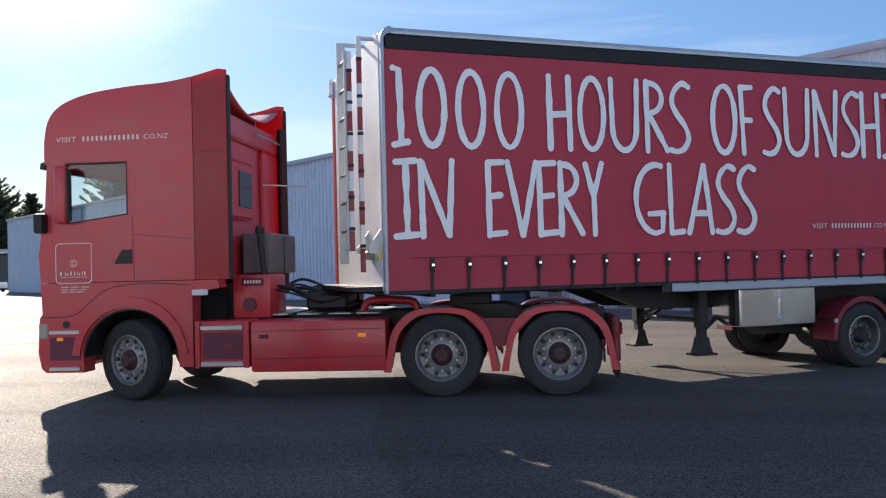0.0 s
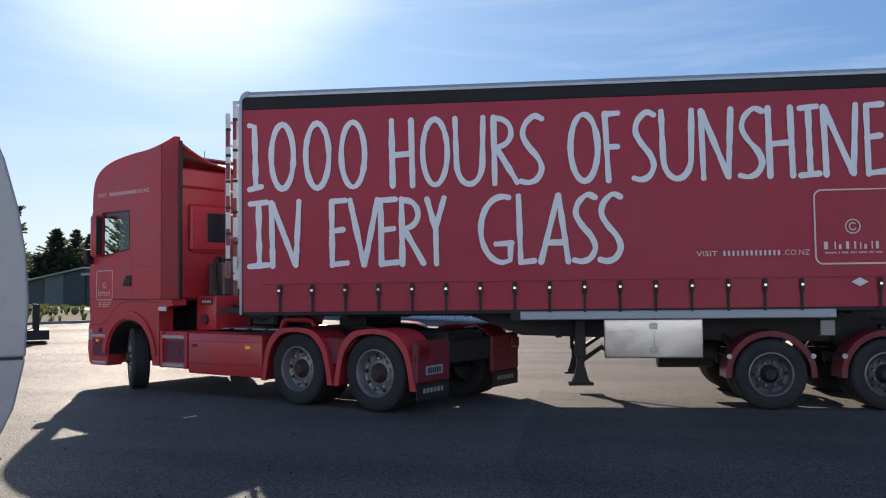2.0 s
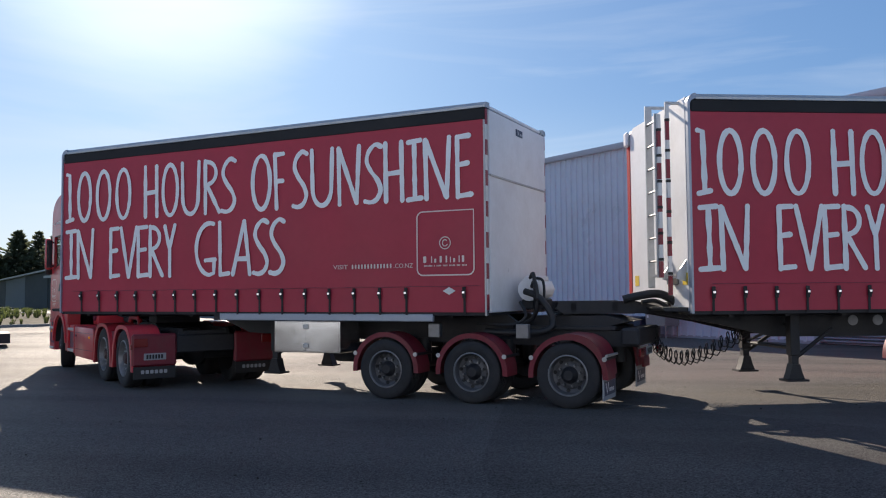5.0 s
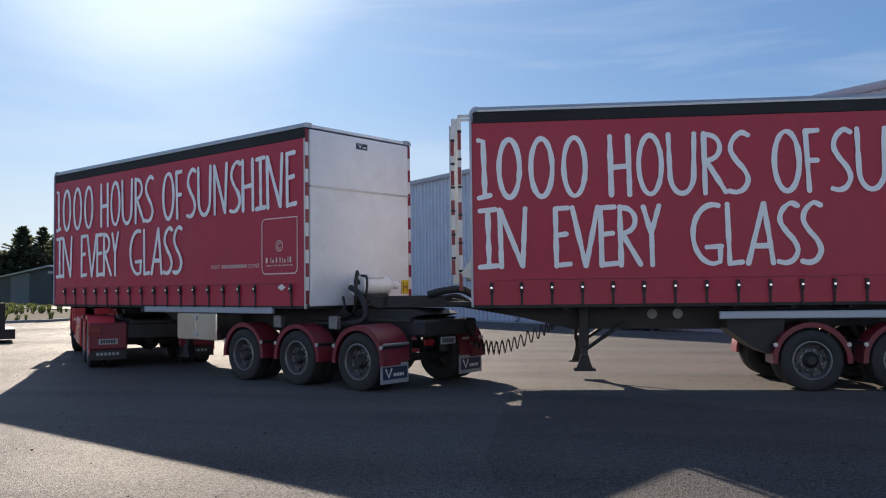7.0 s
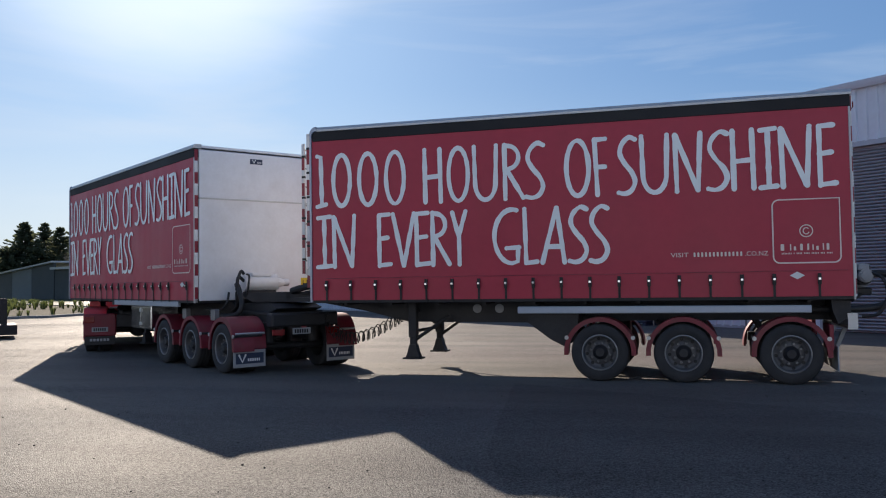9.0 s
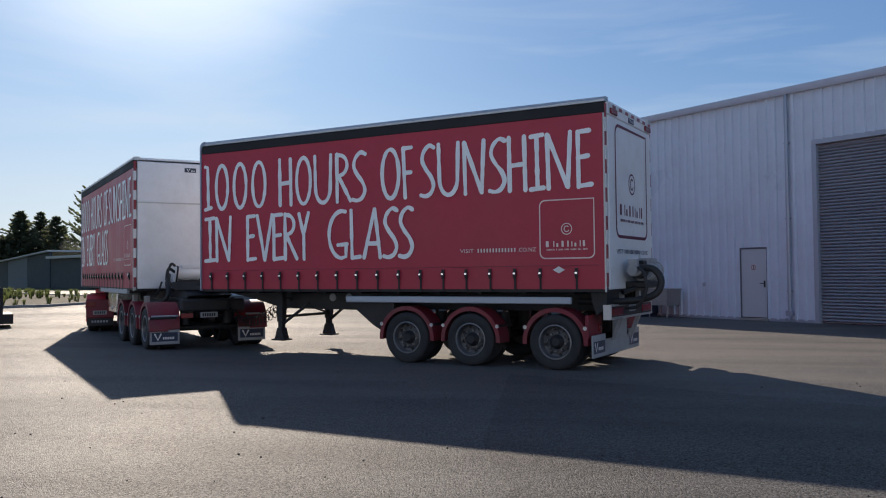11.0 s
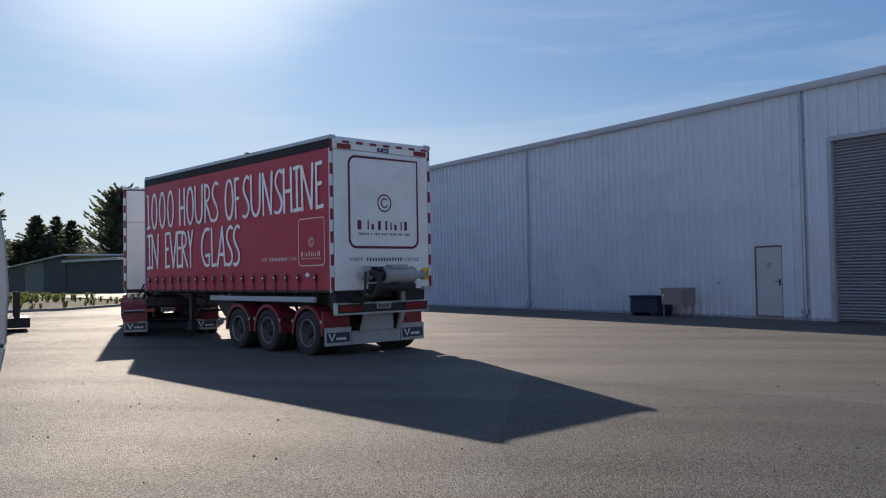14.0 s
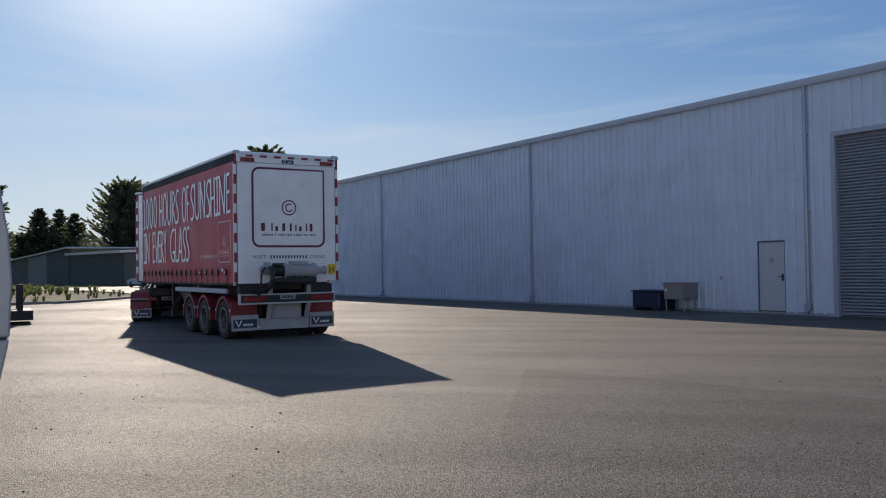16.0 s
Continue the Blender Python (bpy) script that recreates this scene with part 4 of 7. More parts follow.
def glyph(c):
    """The pen strokes of a tall brush capital in a unit box."""
    if c in "0O":
        return [arc(0.5, 0.5, 0.42, 0.46, 90, 450, 28)]
    if c == "1":
        return [[(0.0, 0.97), (0.4, 0.95), (0.46, 0.6), (0.52, 0.04)], [(0.0, 0.02), (1.0, 0.06)]]
    if c == "H":
        return [[(0.1, 0.97), (0.13, 0.03)], [(0.86, 0.97), (0.9, 0.03)], [(0.1, 0.47), (0.88, 0.49)]]
    if c == "U":
        return [[(0.1, 0.97), (0.13, 0.35)] + arc(0.5, 0.35, 0.37, 0.3, 180, 350, 12) + [(0.9, 0.97)]]
    if c == "R":
        return [[(0.1, 0.97), (0.12, 0.03)], [(0.1, 0.96)] + arc(0.25, 0.75, 0.5, 0.2, 80, -80, 12) + [(0.14, 0.52)], [(0.22, 0.52), (0.95, 0.04)]]
    if c == "S":
        return [[(p.x, p.z) for p in smooth_path([(0.95, 0, 0.93), (0.62, 0, 0.97), (0.25, 0, 0.86), (0.14, 0, 0.7), (0.38, 0, 0.54), (0.76, 0, 0.38), (0.92, 0, 0.22), (0.72, 0, 0.08), (0.38, 0, 0.03), (0.05, 0, 0.05)], 5)]]
    if c == "F":
        return [[(0.12, 0.97), (0.3, 0.03)], [(0.12, 0.96), (0.95, 0.97)], [(0.2, 0.5), (0.9, 0.5)]]
    if c == "E":
        return [[(0.14, 0.96), (0.16, 0.04)], [(0.14, 0.96), (0.85, 0.97)], [(0.14, 0.53), (0.75, 0.55)], [(0.16, 0.05), (0.95, 0.07)]]
    if c == "N":
        return [[(0.12, 0.03), (0.08, 0.96)], [(0.1, 0.95), (0.8, 0.05)], [(0.82, 0.04), (0.92, 0.97)]]
    if c == "I":
        return [[(0.48, 0.96), (0.52, 0.05)], [(0.08, 0.96), (0.88, 0.98)], [(0.05, 0.03), (0.95, 0.05)]]
    if c == "V":
        return [[(0.06, 0.97), (0.5, 0.04)], [(0.52, 0.04), (0.95, 0.97)]]
    if c == "Y":
        return [[(0.06, 0.96), (0.45, 0.56)], [(0.95, 0.97), (0.5, 0.55), (0.52, 0.03)]]
    if c == "G":
        return [arc(0.72, 0.5, 0.62, 0.46, 75, 268, 20) + [(0.9, 0.07), (0.92, 0.3)], [(0.52, 0.3), (0.95, 0.31)]]
    if c == "L":
        return [[(0.15, 0.97), (0.22, 0.04)], [(0.22, 0.04), (0.95, 0.06)]]
    if c == "A":
        return [[(0.04, 0.03), (0.62, 0.96)], [(0.64, 0.96), (0.92, 0.03)], [(0.25, 0.3), (0.8, 0.3)]]
    return []


def stroke(bm, pts, w, put, brush=0.0):
    """A flat ribbon with round ends, of uneven width where brushed; put turns (u, v) into a place."""
    pts = [Vector((a, b)) for a, b in pts]
    if brush:
        fine = []
        for a, b in zip(pts, pts[1:]):
            k = max(1, int((b - a).length / 0.09))
            fine += [a.lerp(b, i / k) for i in range(k)]
        pts = fine + [pts[-1]]
    closed = (pts[0] - pts[-1]).length < 1e-4
    lo, hi = [], []
    for i, p in enumerate(pts):
        a, b = pts[i - 1] if i else (pts[-2] if closed else p), pts[i + 1] if i + 1 < len(pts) else (pts[1] if closed else p)
        d = (b - a).normalized()
        n = Vector((-d.y, d.x)) * w / 2
        if brush:
            n = n * (1 + brush * noise.noise(Vector((p.x * 9.0, p.y * 9.0, put(p)[0] * 3.0))))
        lo.append(bm.verts.new(put(p - n)))
        hi.append(bm.verts.new(put(p + n)))
    for i in range(len(pts) - 1):
        bm.faces.new((lo[i], lo[i + 1], hi[i + 1], hi[i]))
    if not closed:
        for p, q in ((pts[0], pts[1]), (pts[-1], pts[-2])):
            d = (p - q).normalized()
            n = Vector((-d.y, d.x))
            fan = [bm.verts.new(put(p + (n * math.cos(a) + d * math.sin(a)) * w / 2)) for a in (math.pi * k / 8 for k in range(9))]
            bm.faces.new(fan)


PEN = 0.074   # width of the brush
LINE_1 = [("1000", (8.15, 7.92, 7.86, 7.49, 7.40, 7.02, 6.93, 6.55)), ("HOURS", (6.27, 5.93, 5.87, 5.48, 5.45, 5.02, 4.96, 4.60, 4.62, 4.28)),
          ("OF", (4.0, 3.59, 3.57, 3.34)), ("SUNSHINE", (3.22, 2.90, 2.88, 2.44, 2.40, 1.97, 1.94, 1.60, 1.60, 1.25, 1.23, 0.94, 0.95, 0.50, 0.45, 0.17))]
LINE_2 = [("IN", (8.15, 7.83, 7.86, 7.42)), ("EVERY", (7.06, 6.79, 6.82, 6.39, 6.42, 6.13, 6.15, 5.80, 5.82, 5.53)), ("GLASS", (5.14, 4.68, 4.66, 4.40, 4.39, 3.98, 3.975, 3.635, 3.66, 3.325))]


def slogan(parent, drop=0.0, side=1):
    """The slogan in brush capitals on the curtain, one mesh a word."""
    lift = 0
    for line, z0, z1 in ((LINE_1, 2.85 - drop, 3.78 - drop), (LINE_2, 1.83 - drop, 2.75 - drop)):
        for word, xs in line:
            bm = bmesh.new()
            for k, c in enumerate(word):
                a, b = xs[2 * k] * 1.0165, xs[2 * k + 1] * 1.0165
                strokes = glyph(c)
                us, vs = [q[0] for st in strokes for q in st], [q[1] for st in strokes for q in st]
                u0, v0, du, dv = min(us), min(vs), max(us) - min(us), max(vs) - min(vs)
                m, hgt = abs(a - b), z1 - z0
                for st in strokes:
                    lift = (lift + 1) % 12
                    y = 1.264 + lift * 0.0004
                    if side < 0:
                        a2, b2 = BOX_L - a, BOX_L - b
                    else:
                        a2, b2 = a, b
                    stroke(bm, [(PEN / 2 + (u - u0) / du * (m - PEN), PEN / 2 + (v - v0) / dv * (hgt - PEN)) for u, v in st], PEN, lambda p, a2=a2, b2=b2, y=y, m=m: (a2 + (b2 - a2) * p.x / m, y * side, z0 + p.y), 0.3)
            part("lettering", bm, M_LETTER, parent, "pale brush lettering reading " + word)


def bars(bm, x0, x1, z0, z1, n, put, gaps=(), seed=1, tall=()):
    """Short upright blocks standing for a line of lettering."""
    w = (x1 - x0) / n
    for k in range(n):
        if k in gaps:
            continue
        h = z1 if k in tall else z0 + (z1 - z0) * (0.66 if tall else 1.0)
        a, b = x0 + w * (k + 0.2), x0 + w * (k + 0.76)
        bm.faces.new([bm.verts.new(put(Vector(q))) for q in ((a, z0), (b, z0), (b, h), (a, h))])


def fit_text(body, x0, x1, z0, z1, put, material, parent, name="lettering", label=""):
    """Printed capitals stretched into a box on a face."""
    cu = bpy.data.curves.new(name, "FONT")
    cu.body, cu.size = body, 1.0
    cu.resolution_u = 2
    tmp = new(name, cu)
    me = bpy.data.meshes.new_from_object(tmp)
    bpy.data.objects.remove(tmp)
    us, vs = [v.co.x for v in me.vertices], [v.co.y for v in me.vertices]
    u0, v0, du, dv = min(us), min(vs), max(us) - min(us), max(vs) - min(vs)
    for v in me.vertices:
        v.co = put(Vector((x0 + (v.co.x - u0) / du * (x1 - x0), z0 + (v.co.y - v0) / dv * (z1 - z0))))
    me.materials.clear()
    me.materials.append(material)
    o = new(name, me)
    o.parent = parent
    if label:
        tagged(o, label)
    return o


def blocks(parent, spans, z0, z1, put, material):
    """One printed block an object, for a word that stays plain; spans of (start, end, height)."""
    for a, b, h in spans:
        bm = bmesh.new()
        r = (b - a) * 0.18
        hz = z0 + (z1 - z0) * h
        bm.faces.new([bm.verts.new(put(Vector(q))) for q in ((a + r, z0), (b - r, z0), (b, z0 + r), (b, hz - r), (b - r, hz), (a + r, hz), (a, hz - r), (a, z0 + r))])
        part("print_block", bm, material, parent)


def caption(parent, x0, x1, z0, z1, put, material):
    """A printed line: a word, plain blocks and a short ending."""
    w = (x1 - x0) / 25
    fit_text("VISIT", x0, x0 + 4.7 * w, z0, z1, put, material, parent, "lettering", "small capitals reading VISIT")
    blocks(parent, [(x0 + (6 + k) * w, x0 + (6.5 + k) * w, 1.0) for k in range(13)], z0, z1, put, material)
    fit_text(".CO.NZ", x0 + 19.2 * w, x1, z0, z1, put, material, parent, "lettering", "small capitals reading CO NZ")


def frame_line(bm, x0, x1, z0, z1, r, w, put):
    """A line round a panel, three corners rounded and one square."""
    pts = arc(x0 + r, z0 + r, r, r, 180, 270, 6) + arc(x1 - r, z0 + r, r, r, 270, 360, 6) + [(x1, z1)] + arc(x0 + r, z1 - r, r, r, 90, 180, 6)
    pts.append(pts[0])
    stroke(bm, pts, w, put)


def emblem(parent, put, x0, x1, z0, z1, r, w, material):
    """The maker's panel, as plain shapes: outline, ring, word blocks."""
    bm = bmesh.new()
    frame_line(bm, x0, x1, z0, z1, r, w, lambda p: put(p, 0))
    part("emblem_outline", bm, material, parent)
    cx, s = (x0 + x1) / 2, (x1 - x0)
    bm = bmesh.new()
    cz = z0 + (z1 - z0) * 0.5
    stroke(bm, arc(cx, cz, s * 0.095, s * 0.095, 0, 360, 24), s * 0.016, lambda p: put(p, 0.001))
    stroke(bm, arc(cx, cz, s * 0.045, s * 0.05, 50, 330, 14), s * 0.016, lambda p: put(p, 0.001))
    part("emblem_ring", bm, material, parent)
    zt = z0 + (z1 - z0) * 0.2
    tall, a = (1.0, 1.0, 0.62, 1.0, 1.0, 0.85, 0.62, 1.0, 1.0), cx - s * 0.39
    wide = (0.13, 0.045, 0.085, 0.095, 0.065, 0.045, 0.085, 0.045, 0.095)
    for h, w1 in zip(tall, wide):
        blocks(parent, [(a, a + w1 * s * 0.42, h)], zt - s * 0.005, zt + s * 0.1, lambda p: put(p, 0.001), material)
        a += (w1 + 0.011) * s
    bm = bmesh.new()
    bars(bm, cx - s * 0.38, cx + s * 0.38, zt - s * 0.065, zt - s * 0.04, 34, lambda p: put(p, 0.001), gaps=(7, 9, 14, 19, 25, 29))
    part("fine_print", bm, material, parent)


def marker_strip(parent, p0, p1, across, out, n):
    """A strip of alternating red and white tape from p0 to p1, each piece an object."""
    p0, p1, across, out = Vector(p0), Vector(p1), Vector(across), Vector(out)
    step = (p1 - p0) / n
    for c, m in ((0, M_REDMARK), (1, M_WHITEMARK)):
        bm = bmesh.new()
        z = Vector((0, 0, 0))
        vs = [bm.verts.new(v) for v in (z, step, step + across, across, out, step + out, step + across + out, across + out)]
        for f in ((0, 1, 2, 3), (7, 6, 5, 4), (0, 4, 5, 1), (1, 5, 6, 2), (2, 6, 7, 3), (3, 7, 4, 0)):
            bm.faces.new([vs[i] for i in f])
        first = part("marker_tape", bm, m, parent, at=Matrix.Translation(p0 + step * c))
        for k in range(c + 2, n, 2):
            again(first, parent, Matrix.Translation(p0 + step * k))


BOX_L, TOP, FLOOR = 8.38, 4.12, 1.315


def curtain(parent, side):
    bm = bmesh.new()
    nx, nz = 150, 24
    rng = noise
    z0, z1 = FLOOR - 0.05, 3.975
    grid = []
    for i in range(nx + 1):
        x = 0.029 + (BOX_L - 0.054) * i / nx
        col = []
        for k in range(nz + 1):
            z = z0 + (z1 - z0) * k / nz
            w = 0.006 * rng.noise(Vector((x * 0.9, side * 3.0, z * 0.5))) + 0.004 * rng.noise(Vector((x * 4, side * 7.0, z * 0.8)))
            # gathers between the straps, above the bottom hem
            low = 0.5 + 0.5 * math.cos(math.pi * min(1.0, abs(z - 1.5) / 0.22))
            w += low * (0.0035 * math.cos(2 * math.pi * (x - 1.25) / 0.4358) + 0.001)
            col.append((bm.verts.new((x, side * (1.25 + w), z)), bm.verts.new((x, side * (1.244 + w), z))))
        grid.append(col)
    for i in range(nx):
        for k in range(nz):
            for d in (0, 1):
                bm.faces.new((grid[i][k][d], grid[i + 1][k][d], grid[i + 1][k + 1][d], grid[i][k + 1][d]))
        for k in (0, nz):
            bm.faces.new((grid[i][k][0], grid[i + 1][k][0], grid[i + 1][k][1], grid[i][k][1]))
    for k in range(nz):
        for i in (0, nx):
            bm.faces.new((grid[i][k][0], grid[i][k + 1][0], grid[i][k + 1][1], grid[i][k][1]))
    return part("side_curtain", bm, M_CURTAIN, parent, "red vinyl side curtain", angle=60)


def make_box(t, rear):
    """The curtain-sided body: roof, rails, curtains, bulkheads, straps, lettering."""
    drop = 0.045 if rear == "B" else 0.0
    for s in (1, -1):
        curtain(t, s)
        # black head rail with a pale alloy edge above it
        bm = bmesh.new()
        bx(bm, 0.0, BOX_L - 0.05, s * 1.17, s * 1.262, 3.955, 4.12, 0.008)
        part("head_rail", bm, M_STRIP, t)
        bm = bmesh.new()
        prof = [(s * 1.275, 4.122), (s * 1.275, 4.155), (s * 1.245, 4.198), (s * 1.12, 4.205), (s * 1.12, 4.122)]
        extr(bm, prof, "x", -0.02, BOX_L - 0.12)
        part("roof_edge", bm, M_ALLOY, t)
        part("side_rail", box(0.0, BOX_L, s * 1.16, s * 1.232, FLOOR - 0.1, FLOOR - 0.022, 0.006), M_STEEL, t)
        part("corner_post", box(0.0, 0.028, s * 1.18, s * 1.262, FLOOR - 0.1, 3.953, 0.008), M_ALLOY, t)
    for s in (1, -1):
        # bent corner moulding running from the roof edge down the front
        out = [(BOX_L - 0.12, 4.205)] + arc(BOX_L - 0.115, 4.07, 0.12, 0.135, 88, 2, 8) + [(BOX_L + 0.005, FLOOR - 0.08)]
        inn = [(BOX_L - 0.12, 4.13)] + arc(BOX_L - 0.115, 4.045, 0.085, 0.085, 88, 2, 8) + [(BOX_L - 0.025, FLOOR - 0.08)]
        part("corner_moulding", shell(bmesh.new(), out, inn, "y", s * 1.18, s * 1.278), M_PIPE, t)
    part("roof", box(0.02, BOX_L - 0.02, -1.12, 1.12, 4.14, 4.19, 0.01), M_WHITE, t)
    part("floor", box(0.0, BOX_L, -1.15, 1.15, FLOOR - 0.1, FLOOR), M_STEEL, t)
    # front bulkhead with rounded top corners
    bm = bmesh.new()
    prof = [(1.175, FLOOR - 0.05)] + arc(1.0, 3.97, 0.175, 0.2, 0, 90, 6) + arc(-1.0, 3.97, 0.175, 0.2, 90, 180, 6) + [(-1.175, FLOOR - 0.05)]
    extr(bm, prof, "x", BOX_L - 0.06, BOX_L + 0.01)
    part("front_bulkhead", bm, M_WHITE, t, "white front bulkhead with rounded corners")
    part("corner_fairing", box(BOX_L + 0.012, BOX_L + 0.017, -1.34, -1.2, FLOOR, 3.9), M_LITVINYL, t, "thin red vinyl edge lit from behind")
    part("fairing_cap", box(BOX_L + 0.0, BOX_L + 0.07, -1.36, -1.2, 3.9, 4.15, 0.03), M_WHITE, t)
    # buckles and straps along the hem
    xs = [0.47] + [1.07 + 0.4385 * k for k in range(17)] if rear == "B" else [0.33] + [1.25 + 0.4395 * k for k in range(16)]
    strap = part("strap", box(-0.017, 0.017, 1.264, 1.27, FLOOR - 0.09, 1.55), M_BLACK, t)
    buckle = bmesh.new()
    bx(buckle, -0.026, 0.026, 1.27, 1.292, 1.46, 1.62, 0.006)
    extr(buckle, [(-0.022, 1.5), (0.022, 1.5), (0.03, 1.57), (-0.03, 1.57)], "y", 1.2925, 1.308)
    buckle = part("buckle", buckle, M_BLACK, t)
    clip = part("buckle_clip", box(-0.019, 0.019, 1.3085, 1.318, 1.525, 1.56, 0.004), M_STAINLESS, t)
    strap.location.x = buckle.location.x = clip.location.x = xs[0]
    buckle.location.z = clip.location.z = -0.6 * drop
    for s in (1, -1):
        for x in xs[(1 if s > 0 else 0):]:
            again(strap, t, pose(x, 0, 0, 0, 0, 0 if s > 0 else 180))
            again(buckle, t, pose(x, 0, -0.6 * drop, 0, 0, 0 if s > 0 else 180))
            again(clip, t, pose(x, 0, -0.6 * drop, 0, 0, 0 if s > 0 else 180))
        bm = bmesh.new()
        tube(bm, [(x, s * (1.265 + 0.004 * math.sin(9 * x)), 1.63 + 0.004 * math.sin(7 * x)) for x in (0.1 + 0.1 * k for k in range(81))], 0.0035, 5)
        part("hem_seam", bm, M_DARKRED, t)
    slogan(t, drop)
    flip = lambda p, d: (1.25 - p.x, 1.266 + d, p.y)
    emblem(t, flip, 0.18, 1.07, 1.79 - drop, 2.7 - drop, 0.09, 0.02, M_THINLINE)
    caption(t, 0, 1.36, 1.905 - drop, 1.97 - drop, lambda p: (2.5 - p.x, 1.267, p.y), M_THINLINE)
    bm = bmesh.new()
    extr(bm, [(-0.1, 0), (0, -0.055), (0.1, 0), (0, 0.055)], "y", 1.268, 1.271)
    part("hazard_diamond", bm, M_WHITEMARK, t, at=pose(0.565 if rear == "A" else 0.76, 0, 1.565))


def make_front_gear(t):
    """Ladder with striped rails on the front bulkhead, with warning labels."""
    x, face = BOX_L + 0.31, BOX_L + 0.01
    lad = bmesh.new()
    bx(lad, x - 0.07, x + 0.03, 0.5, 0.535, 1.58, 4.18, 0.006)
    bx(lad, x - 0.03, x + 0.03, 0.87, 0.9, 1.72, 4.0, 0.006)
    ladder = part("ladder", lad, M_ALLOY, t, "dull alloy access ladder with striped rails")
    for y, z in ((0.517, 4.16), (0.96, 4.13), (0.517, 1.75), (0.96, 1.75)):
        part("ladder_arm", box(face, x if y < 0.7 else x - 0.12, y - 0.02, y + 0.02, z - 0.02, z + 0.02, 0.005), M_ALLOY, ladder)
    first = part("rung", rod(bmesh.new(), (0, 0.53, 0), (0, 0.875, 0), 0.016, 8), M_BUCKLE, ladder, at=pose(x, 0, 1.95))
    for k in range(1, 7):
        again(first, ladder, pose(x, 0, 1.95 + 0.325 * k))
    # two tape-striped uprights beside the ladder, one forward of the other
    for px, y, z0, z1 in ((x - 0.02, 0.905, 1.72, 3.98), (x - 0.13, 0.94, 1.48, 4.15)):
        part("upright", box(px - 0.03, px + 0.02, y, y + 0.035, z0, z1, 0.006), M_ALLOY, t)
        marker_strip(t, (px + 0.021, y, z0), (px + 0.021, y, z1), (0, 0.038, 0), (0.004, 0, 0), 10)
        marker_strip(t, (px - 0.028, y + 0.036, z0), (px - 0.028, y + 0.036, z1), (0.047, 0, 0), (0, 0.004, 0), 10)
        for k in range(6):
            z = z0 + (z1 - z0) * (k + 0.7) / 6.3
            part("clamp", box(px - 0.034, px + 0.027, y - 0.004, y + 0.044, z - 0.02, z + 0.02, 0.004), M_BLACK, t)
    for y in (0.57, 1.1):
        bm = bmesh.new()
        extr(bm, [(face, 1.66), (face + 0.14, 1.7), (face + 0.14, 1.76), (face, 1.96)], "y", y, y + 0.02)
        part("bracket", bm, M_ALLOY, t)
    for y in (-0.95, 1.07):
        part("warning_label", box(face + 0.001, face + 0.006, y - 0.09, y + 0.09, 1.62, 1.78), M_YELLOW, t, "small yellow warning label")
    lip = bmesh.new()
    extr(lip, [(BOX_L - 0.1, FLOOR - 0.06), (BOX_L + 0.34, FLOOR - 0.05), (BOX_L + 0.36, FLOOR - 0.02), (BOX_L + 0.36, FLOOR - 0.0), (BOX_L + 0.012, FLOOR - 0.0), (BOX_L + 0.005, FLOOR - 0.03)], "y", -1.15, 1.15)
    part("front_lip", lip, M_STEEL, t)
    part("latch_block", box(face, face + 0.1, 0.62, 0.85, 1.62, 1.72, 0.015), M_BUCKLE, t)


def cross_members(t):
    first = part("cross_member", box(-0.03, 0.03, -1.15, 1.15, 1.18, FLOOR - 0.102), M_STEEL, t, at=pose(0.6, 0, 0))
    for k in range(1, 10):
        again(first, t, pose(0.6 + 0.8 * k, 0, 0))


def make_landing_legs(t, x):
    for s in (1, -1):
        y = s * 0.76
        bm = bmesh.new()
        bx(bm, x - 0.07, x + 0.07, y - 0.07, y + 0.07, 0.62, FLOOR - 0.1, 0.01)
        bx(bm, x - 0.05, x + 0.05, y - 0.05, y + 0.05, 0.45, 0.62)
        leg = part("landing_leg", bm, M_STEEL, t)
        bm = bmesh.new()
        extr(bm, [(x - 0.12, 0.29), (x + 0.12, 0.29), (x + 0.085, 0.38), (x + 0.055, 0.5), (x - 0.055, 0.5), (x - 0.085, 0.38)], "y", y - 0.08, y + 0.08)
        bx(bm, x - 0.16, x + 0.16, y - 0.12, y + 0.12, 0.26, 0.288)
        part("foot", bm, M_STEEL, leg)
        bm = bmesh.new()
        rod(bm, (x, y, 0.56), (x - 0.62, y * 0.9, 0.98), 0.03, 8)
        part("brace", bm, M_STEEL, leg)
    bm = bmesh.new()
    rod(bm, (x, -0.76, 0.72), (x, 0.76, 0.72), 0.028, 8)
    rod(bm, (x, -0.76, 0.72), (x - 0.02, 0.7, 1.1), 0.022, 8)
    part("cross_shaft", bm, M_STEEL, t)


def make_suspension(t, axles):
    for x in axles:
        part("axle", rod(bmesh.new(), (x, -0.8, 0.42), (x, 0.8, 0.42), 0.065, 10), M_STEEL, t)
        for s in (1, -1):
            part("trailing_arm", box(x - 0.06, x + 0.5, s * 0.42, s * 0.52, 0.52, 0.66, 0.01), M_STEEL, t)
            part("air_spring", rod(bmesh.new(), (x - 0.25, s * 0.45, 0.5), (x - 0.25, s * 0.45, 0.86), 0.11, 12), M_BLACK, t)
            part("shock_absorber", rod(bmesh.new(), (x + 0.15, s * 0.5, 0.45), (x + 0.42, s * 0.5, 0.9), 0.035, 8), M_STEEL, t)


